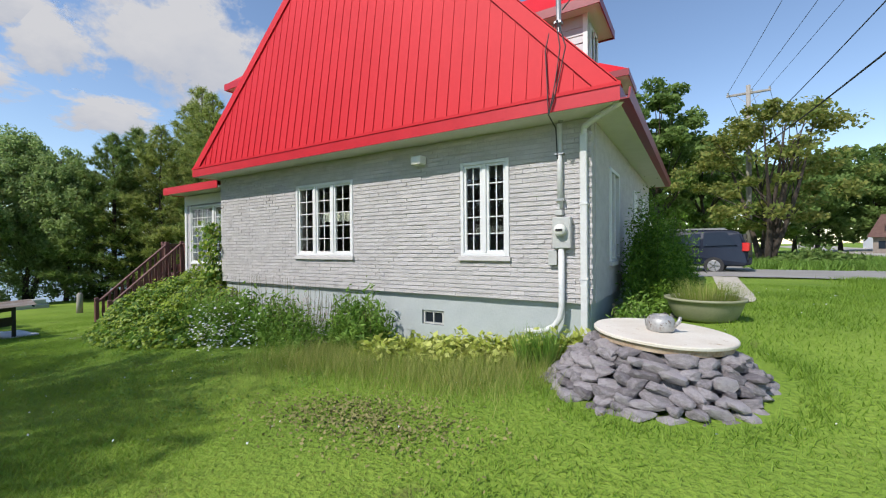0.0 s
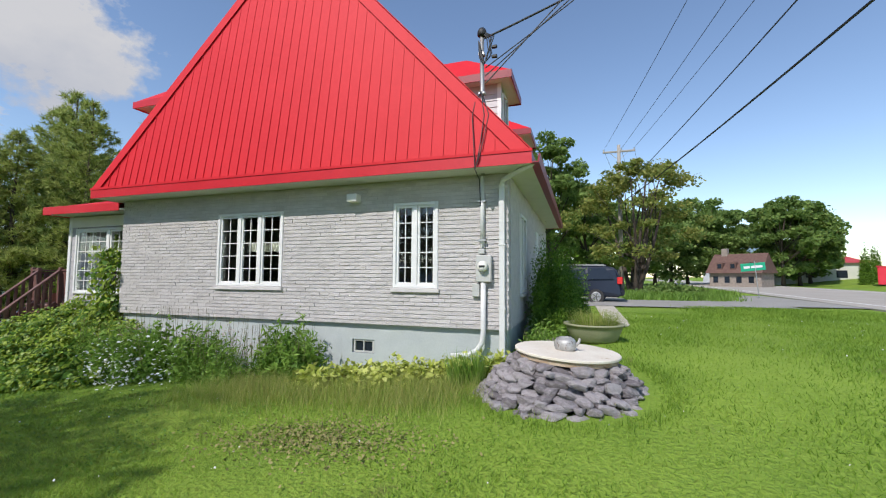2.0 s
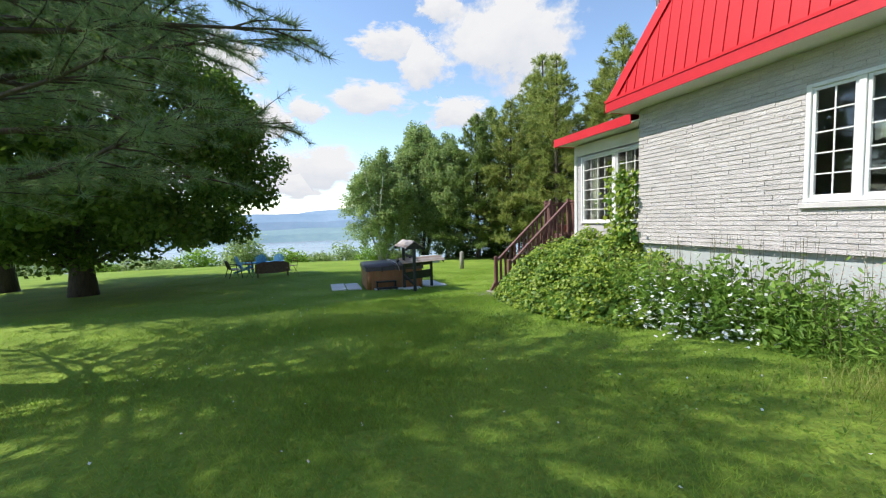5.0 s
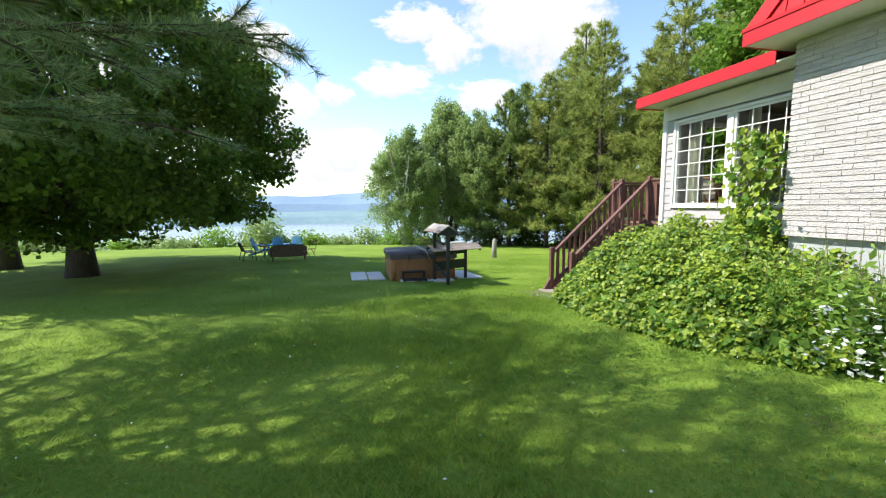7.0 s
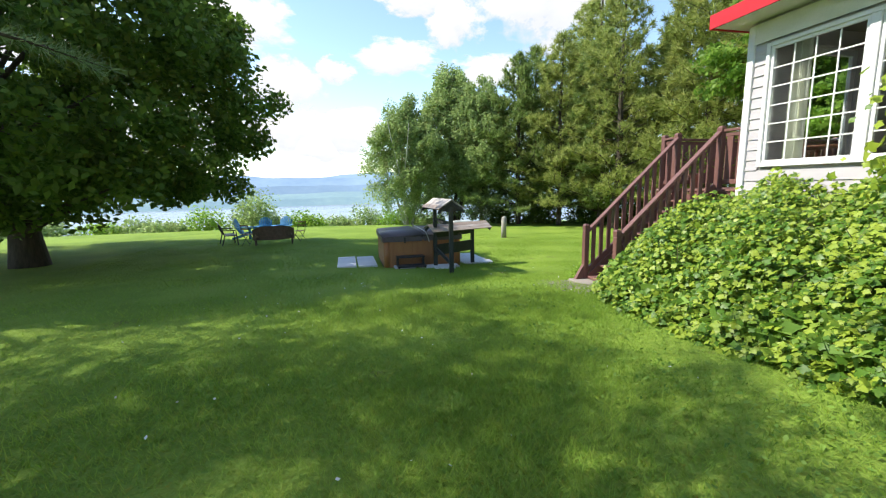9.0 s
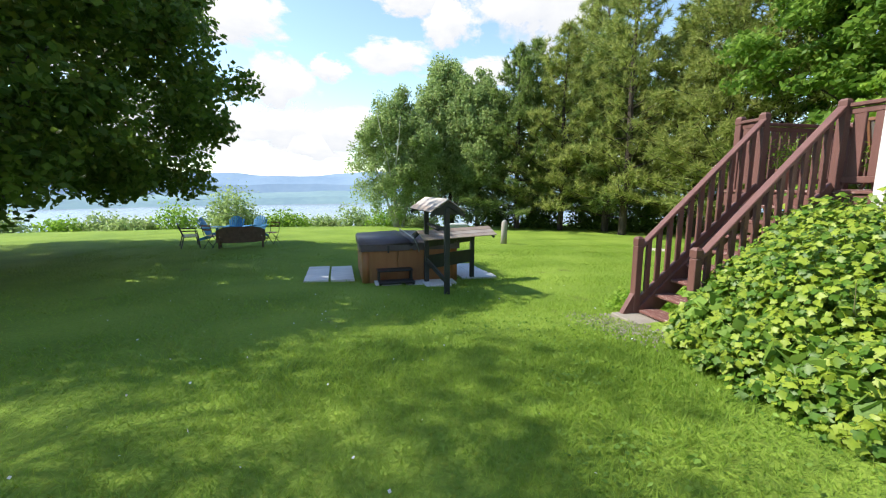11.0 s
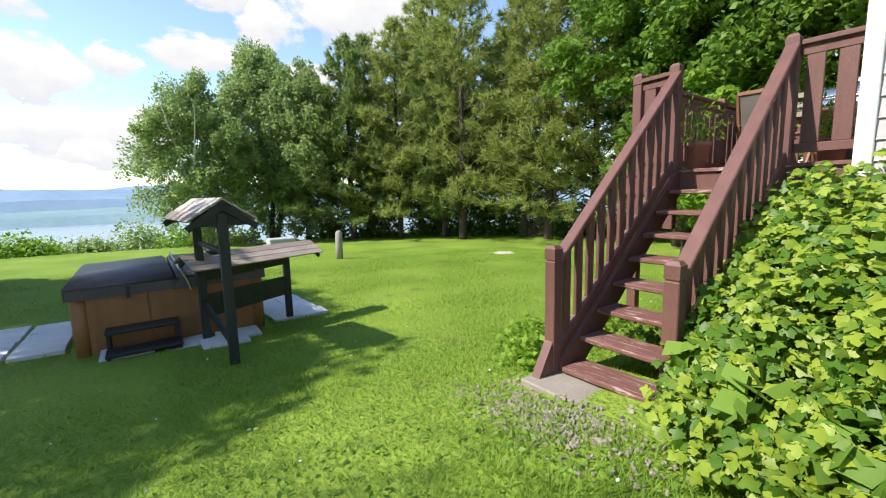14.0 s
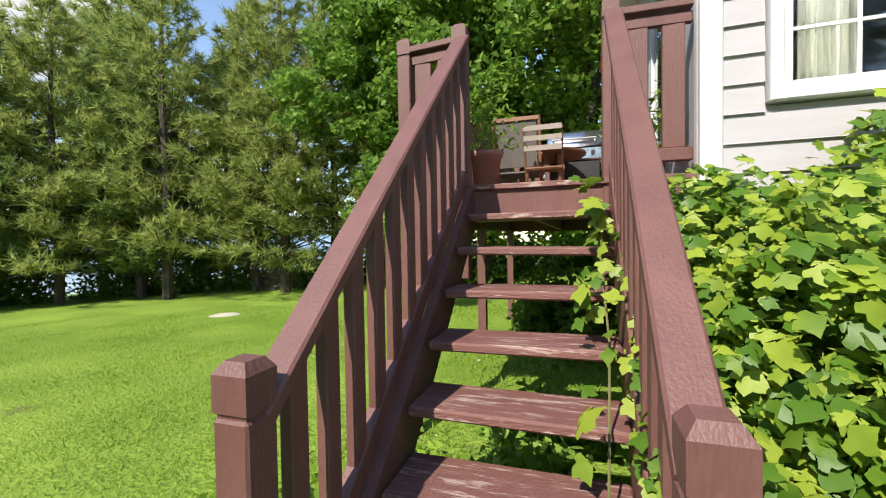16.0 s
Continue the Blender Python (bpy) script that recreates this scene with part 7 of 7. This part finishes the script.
build_vines()
leaf_mound("low_weeds", "low leafy weeds beside the stairs", "weeds", RG, [(-13.55, 5.05, 0.30, 0.40, 0.30), (-13.9, 5.5, 0.45, 0.5, 0.26), (-13.4, 5.9, 0.35, 0.5, 0.3)], 0.035, 1800, M_FRESH, up=0.8)
# added dark leaves that stand in for under-deck shade and hide the posts
leaf_mound("undergrowth", "dark leaves added in place of shade below the deck", "shrub", RG, [(-12.9, 9.6, 0.6, 0.9, 0.95), (-12.3, 8.6, 0.5, 0.8, 0.8)], 0.06, 2600, M_MAPLE, up=0.6, group="undergrowth")
leaf_mound("low_weeds", "low leafy weeds under the stairs", "weeds", RG, [(-12.75, 5.7, 0.40, 0.45, 0.30), (-12.7, 6.4, 0.45, 0.5, 0.35)], 0.035, 1500, M_SHRUB, up=0.8)


# ---- east side: planter, shrubs, van, poles and wires, buildings ----
def build_east():
    x, y = 0.86, 6.75
    p = thing("planter_tub", (x, y, gz(x, y)), "olive oval plastic tub planted with grasses", "planter")
    bm = lathe(bmesh.new(), ((0.30, 0.0), (0.36, 0.04), (0.43, 0.20), (0.45, 0.27), (0.48, 0.27), (0.48, 0.30), (0.43, 0.30), (0.41, 0.24), (0.0, 0.24)), 36)
    part("tub", bm, M_PLANTER, p, smooth=True)
    rng = np.random.default_rng(6)
    n = 900
    a, r = rng.uniform(0, math.tau, n), 0.40 * np.sqrt(rng.uniform(0, 1, n))
    P = np.stack([r * np.cos(a), r * np.sin(a), np.full(n, 0.24)], 1)
    side = np.stack([np.cos(a), np.sin(a), np.zeros(n)], 1)
    tip = P + side * rng.uniform(0.02, 0.16, n)[:, None] + np.array((0, 0, 1)) * rng.uniform(0.10, 0.34, n)[:, None]
    w = np.stack([-np.sin(a), np.cos(a), np.zeros(n)], 1) * 0.004
    tagged(link_mesh("grass_tuft", mesh_np("grass_tuft", np.stack([P - w, P + w, tip], 1).reshape(-1, 3), 3), M_TALLGRASS, p), kind="stuff")
    # kerb of stones behind it
    rr = random.Random(9)
    protos = [stone_mesh(rr) for _ in range(4)]
    for me in protos:
        me.materials.append(M_STONE)
    for k in range(9):
        sx, sy = -0.22 + 0.13 * k * 0.9, 6.55 + 0.06 * k + rr.uniform(-0.05, 0.05)
        ob = new("edging_stone", protos[k % 4])
        ob.location = (sx, sy, gz(sx, sy) + 0.04)
        ob.rotation_euler = (rr.uniform(-0.3, 0.3), rr.uniform(-0.3, 0.3), rr.uniform(0, 6))
        ob.scale = (0.2, 0.16, 0.14)
        tagged(ob, "grey fieldstone edging the bed by the wall", "stone", "bed edging stones")
    leaf_mound("cedar_bush", "dense clipped cedar bush against the east wall", "shrub", rng, [(0.12, 7.9, 0.55, 0.62, 1.85), (0.35, 8.6, 0.55, 0.60, 1.75), (0.0, 8.3, 0.36, 0.5, 1.95), (0.2, 8.1, 0.45, 0.5, 1.5)], 0.027, 52000, M_CEDAR, up=0.0, slim=0.4, stems=8, stem_mat=M_BARK)
    leaf_mound("wall_weeds", "tangled weeds at the foot of the east wall", "plant", rng, [(0.0, 6.3, 0.32, 0.4, 0.38), (-0.05, 7.0, 0.3, 0.4, 0.42), (0.35, 7.1, 0.35, 0.35, 0.3)], 0.045, 2200, M_SHRUB, up=0.3, slim=0.3, stems=8)


build_east()


def build_van(x, y, turn):
    """A minivan: body with rounded shoulders, glass, lamps, bumper and wheels."""
    v = thing("minivan", (x, y, gz(x, y) + 0.05), "dark blue minivan parked on the driveway", "car")
    bm = bmesh.new()
    prof = ((-2.55, 0.32), (-2.55, 0.75), (-2.30, 0.95), (-1.45, 1.05), (-0.65, 1.62), (0.2, 1.74), (1.9, 1.72), (2.30, 1.60), (2.52, 1.05), (2.56, 0.40), (2.45, 0.30))
    prism(bm, prof, 1.92, Matrix.Translation((0, -0.96, 0)))
    for vert in bm.verts:
        if vert.co.z > 1.1:
            vert.co.y *= 0.82
    bmesh.ops.bevel(bm, geom=list(bm.edges), offset=0.06, segments=2, affect="EDGES")
    part("body", bm, M_VAN, v, smooth=False)
    for s in (-1, 1):
        for k, o in enumerate((((-1.15, 1.10), (-0.62, 1.55), (-0.1, 1.60), (-0.1, 1.08)), ((0.0, 1.08), (0.0, 1.61), (1.0, 1.63), (1.0, 1.08)), ((1.1, 1.08), (1.1, 1.63), (1.85, 1.62), (2.2, 1.12)))):
            bm = bmesh.new()
            a = [bm.verts.new((px, s * (0.975 - (pz - 1.08) * 0.33), pz)) for px, pz in o]
            b = [bm.verts.new((px, s * (0.955 - (pz - 1.08) * 0.33), pz)) for px, pz in o]
            bm.faces.new(a)
            bm.faces.new(b[::-1])
            for i in range(4):
                bm.faces.new((a[i], a[(i + 1) % 4], b[(i + 1) % 4], b[i]))
            bmesh.ops.recalc_face_normals(bm, faces=bm.faces)
            part("side_window", bm, M_VANGLASS, v)
        part("tail_lamp", boxes(((2.35, s * 0.93 - 0.06, 0.88), (2.57, s * 0.93 + 0.06, 1.20)), bevel=0.02), M_TAIL, v)
        for wx in (-1.6, 1.45):
            w = part("wheel", cyl(bmesh.new(), (wx, s * 0.80, 0.31), (wx, s * 0.985, 0.31), 0.34, None, 28), M_TYRE, v)
            part("rim", cyl(bmesh.new(), (wx, s * 0.98, 0.31), (wx, s * 0.995, 0.31), 0.225, 0.20, 24), M_STEEL, w)
            for a in range(5):
                bm = bmesh.new()
                beam(bm, (wx, s * 1.0, 0.31), (wx + 0.2 * math.cos(a * 1.257), s * 1.0, 0.31 + 0.2 * math.sin(a * 1.257)), 0.05, 0.012, up=(0, 1, 0))
                part("spoke", bm, M_CHROME, w)
    part("rear_glass", boxes(((2.36, -0.66, 1.12), (2.48, 0.66, 1.55)), bevel=0.02), M_VANGLASS, v)
    part("bumper", boxes(((2.42, -0.9, 0.36), (2.64, 0.9, 0.62)), bevel=0.05), M_VAN, v)
    part("roof_rail", boxes(((-0.3, -0.75, 1.75), (1.8, -0.71, 1.79)), ((-0.3, 0.71, 1.75), (1.8, 0.75, 1.79))), M_STEEL, v)
    v.rotation_euler = (0, 0, radians(turn))


build_van(0.0, 20.6, -6)


def build_lines():
    """Utility poles and the wires strung from them past the house."""
    poles = []
    for x, y, h in ((3.37, 30.0, 10.35), (7.2, -16.0, 10.2), (20.2, 120.0, 9.5)):
        p = thing("utility_pole", (x, y, gz(x, y)), "grey wooden utility pole with crossarm", "pole", "utility poles")
        part("shaft", tube_bm(bmesh.new(), [(0, 0, -0.3), (0, 0, h * 0.5), (0, 0, h)], (0.16, 0.14, 0.11), 12), M_POLE, p, smooth=True)
        part("crossarm", boxes(((-1.05, -0.06, h - 0.52), (1.05, 0.06, h - 0.40)), bevel=0.01), M_POLE, p)
        for dx in (-0.98, 0.15, 0.98):
            part("insulator", lathe(bmesh.new(), ((0.03, 0), (0.06, 0.05), (0.04, 0.09), (0.06, 0.12), (0.0, 0.16)), 10, (dx, 0, h - 0.4)), M_METER, p)
        for s in (-1, 1):
            bm = bmesh.new()
            beam(bm, (0, 0, h - 1.1), (s * 0.6, 0.0, h - 0.5), 0.03, 0.03)
            part("brace", bm, M_STEEL, p)
        poles.append((x, y, gz(x, y) + h))

    def wire(a, b, sag, r, label):
        a, b = Vector(a), Vector(b)
        pts = [a.lerp(b, k / 24) - Vector((0, 0, sag * 4 * (k / 24) * (1 - k / 24))) for k in range(25)]
        tagged(part("overhead_wire", tube_bm(bmesh.new(), pts, r, 5), M_BLACK), label, "cable", "overhead wires")
    (x0, y0, z0), (x1, y1, z1) = poles[0], poles[1]
    for dx in (-0.98, 0.15, 0.98):
        wire((x0 + dx, y0, z0 - 0.28), (x1 + dx, y1, z1 - 0.28), 0.5, 0.011, "thin black power wire overhead")
        wire((x0 + dx, y0, z0 - 0.28), (20.2 + dx, 120, 9.5), 1.5, 0.011, "thin black power wire overhead")
    wire((x0, y0 - 0.2, 7.7), (x1 - 1.0, y1, 7.6), 0.6, 0.016, "black twisted cable overhead")
    wire((x0, y0 - 0.2, 6.8), (x1, y1, 6.9), 0.6, 0.026, "thick black communication cable overhead")
    for k, dz in enumerate((0.0, 0.12, 0.26)):
        wire((-0.74, 5.76, 4.85 + 0.13 * k), (4.45 + 0.9 * k, 5.8, 10.0), 0.05 + 0.06 * k, 0.010, "black service wire to the house mast")
    wire((-0.76, 5.78, 5.62), (4.3, 5.8, 7.6), 0.12, 0.018, "black twisted service cable to the house mast")


build_lines()


def build_sign():
    s = thing("street_sign", (9.9, 26.2, gz(9.9, 26.2)), "green street name sign on a grey post", "sign")
    part("post", tube_bm(bmesh.new(), [(0, 0, -0.1), (0, 0, 2.1)], 0.025, 8), M_STEEL, s)
    pl = part("plate", boxes(((-0.75, -0.012, 1.55), (0.55, 0.012, 1.98)), bevel=0.01), M_SIGN, s)
    part("lettering", boxes(((-0.6, -0.02, 1.70), (-0.28, -0.013, 1.83)), ((-0.22, -0.02, 1.70), (0.38, -0.013, 1.83))), M_WHITE, pl)
    s.rotation_euler = (0, radians(-5), radians(14))


build_sign()


def build_barn():
    a, b = Vector((43.0, 71.9, 0)), Vector((49.4, 34.5, 0))
    d = (b - a).normalized()
    turn = math.atan2(d.y, d.x)
    L = (b - a).length
    z = 1.75
    barn = thing("barn", (a.x, a.y, z), "long sage-green barn with a red metal roof", "barn")
    barn.rotation_euler = (0, 0, turn)
    H = 4.55
    # far long walls and gables; the wall towards the road is local -y or +y by the turn
    s = -1 if Vector((math.sin(turn), -math.cos(turn), 0)).dot(Vector((-1, 0, 0))) > 0 else 1
    W = 16 * -s
    wall = part("wall", boxes(((0, min(0, W), -2.5), (L, max(0, W), H))), M_BARN, barn)
    bm = bmesh.new()
    q = [bm.verts.new(p) for p in ((-0.6, 0.6 * s, H - 0.05), (L + 0.6, 0.6 * s, H - 0.05), (L + 0.6, W - 0.6 * s, H - 0.05), (-0.6, W - 0.6 * s, H - 0.05), (3.5, W / 2, H + 2.8), (L + 0.6, W / 2, H + 2.8))]
    for f in ((0, 1, 5, 4), (2, 3, 4, 5), (3, 0, 4), (1, 2, 5), (3, 2, 1, 0)):
        bm.faces.new([q[i] for i in f])
    bmesh.ops.recalc_face_normals(bm, faces=bm.faces)
    part("roof", bm, M_BARNROOF, barn)
    for k in range(3):
        for zz in (0.9, 3.2):
            x0, x1 = 0.8 + k * 12.6, 11.2 + k * 12.6
            part("curtain_vent", boxes(((x0, s * 0.02, zz), (x1, s * 0.28, zz + 0.6)), bevel=0.05), M_SOFFIT, barn)
    for k in range(3):
        x = 11.9 + k * 12.6 - 0.55
        dr = part("door", boxes(((x, s * 0.02, -0.6), (x + 1.5, s * 0.16, 2.4)), bevel=0.02), M_SOFFIT, barn)
        part("door_frame", boxes(((x - 0.12, s * 0.02, -0.6), (x, s * 0.2, 2.55)), ((x + 1.5, s * 0.02, -0.6), (x + 1.62, s * 0.2, 2.55)), ((x, s * 0.02, 2.4), (x + 1.5, s * 0.2, 2.55))), M_FARROOF, dr)
    x, y = 35.6, 61.3
    r = thing("red_bin", (x, y, gz(x, y)), "bright red closed container beside the road", "container")
    part("box", boxes(((-1.55, -1.1, 0), (1.55, 1.1, 2.1)), bevel=0.05), M_REDBOX, r)
    part("roof", boxes(((-1.65, -1.2, 2.1), (1.65, 1.2, 2.22)), bevel=0.03), M_REDBOX, r)
    r.rotation_euler = (0, 0, radians(-30))
    # low red-roofed shed and a white one behind it
    for x, y, w, dp, h, wm, rm, lab in ((36.5, 86, 14, 9, 3.6, M_BARN, M_BARNROOF, "low grey shed with a red roof"), (39.0, 112, 18, 12, 6.4, M_WHITE, M_HILL, "white farm shed with a pale metal roof")):
        h0 = thing("farm_shed", (x, y, gz(x, y) - 0.5), lab, "shed")
        part("wall", boxes(((-w / 2, -dp / 2, -1.5), (w / 2, dp / 2, h))), wm, h0)
        bm = bmesh.new()
        prism(bm, ((-w / 2 - 0.5, h), (w / 2 + 0.5, h), (0, h + w * 0.16)), dp + 1, Matrix.Translation((0, -dp / 2 - 0.5, 0)))
        part("roof", bm, rm, h0)
        for k in range(3):
            part("window", boxes(((-w / 2 + 2 + k * 4, -dp / 2 - 0.06, 1.2), (-w / 2 + 3.4 + k * 4, -dp / 2 - 0.01, 2.4))), M_VANGLASS, h0)
    # stone house among the trees
    x, y = 19.3, 58.5
    f = thing("far_house", (x, y, gz(x, y)), "stone cottage with brown roof and dormers among trees", "house")
    part("wall", boxes(((-5, -3.5, -0.5), (5, 3.5, 3.2))), M_FARBRICK, f)
    bm = bmesh.new()
    q = [bm.verts.new(p) for p in ((-5.5, -4.4, 2.9), (5.5, -4.4, 2.9), (5.5, 4.4, 2.9), (-5.5, 4.4, 2.9), (-5.3, 0, 7.0), (5.3, 0, 7.0))]
    for g in ((0, 1, 5, 4), (2, 3, 4, 5), (3, 0, 4), (1, 2, 5), (3, 2, 1, 0)):
        bm.faces.new([q[i] for i in g])
    roof_ = part("roof", bm, M_FARROOF, f)
    part("chimney", boxes(((-3.6, -0.5, 5.5), (-2.4, 0.5, 8.2)), bevel=0.03), M_FARBRICK, roof_)
    for k in range(3):
        dm = part("dormer", boxes(((-3.4 + k * 2.6, -3.6, 3.6), (-2.2 + k * 2.6, -1.0, 5.1))), M_FARROOF, f)
        part("dormer_pane", boxes(((-3.2 + k * 2.6, -3.66, 3.9), (-2.4 + k * 2.6, -3.61, 4.8))), M_VANGLASS, dm)
    for k in range(4):
        part("window", boxes(((-4.2 + k * 2.3, -3.56, 0.9), (-3.2 + k * 2.3, -3.51, 2.2))), M_VANGLASS, f)
    f.rotation_euler = (0, 0, radians(-38))
    f.scale = (0.54, 0.54, 0.58)


build_barn()
leafy_tree("street_tree", -1.6, 31.0, 12.6, 3.2, 3.0, 0.24, M_WOODS, 0.16, 170, 80, "tall green tree behind the house", 71, spread=0.3)
leafy_tree("multi_stem_tree", 3.9, 27.6, 8.6, 4.1, 1.9, 0.16, M_ORCHARD, 0.12, 120, 84, "many-stemmed tree with yellowing leaves by the road", 72, stems=8, spread=0.2)
leafy_tree("street_tree", 1.2, 36.5, 9.0, 3.6, 2.0, 0.2, M_WOODS, 0.17, 170, 70, "green tree behind the house", 73, spread=0.3)
for k, (x, y, h, r) in enumerate(((8.0, 60, 10.5, 4.6), (11.0, 66, 11.5, 5.0), (14.0, 71, 12.5, 5.2), (17.2, 75, 14, 5.2), (21.5, 78, 14, 5.4), (26.5, 66, 12.5, 4.6), (30.4, 71, 12.6, 5.2), (34.6, 78, 11, 4.6), (4.0, 58, 10, 4.6), (-1.0, 60, 11, 5.0), (25.0, 84, 14, 5.5))):
    leafy_tree("woodland_tree", x, y, h, r, 1.2, 0.25, M_WOODS, 0.30, 120, 70, "dense green roadside tree", 80 + k, spread=0.3)
for k, (x, y) in enumerate(((35.2, 66.0), (37.5, 68.5))):
    leaf_mound("conical_cedar", "narrow clipped cedar by the red container", "shrub", RG, [(x, y, 0.75, 0.75, 4.6)], 0.085, 6500, M_CEDAR, up=0.0, group="clipped cedars")
leaf_mound("verge_bush", "scrubby bush on the driveway verge", "shrub", RG, [(5.4, 25.2, 1.3, 0.9, 0.95), (6.6, 25.6, 0.9, 0.8, 0.7), (4.2, 25.0, 0.9, 0.8, 0.6)], 0.10, 3500, M_WOODS, stems=6)
build_bricks()
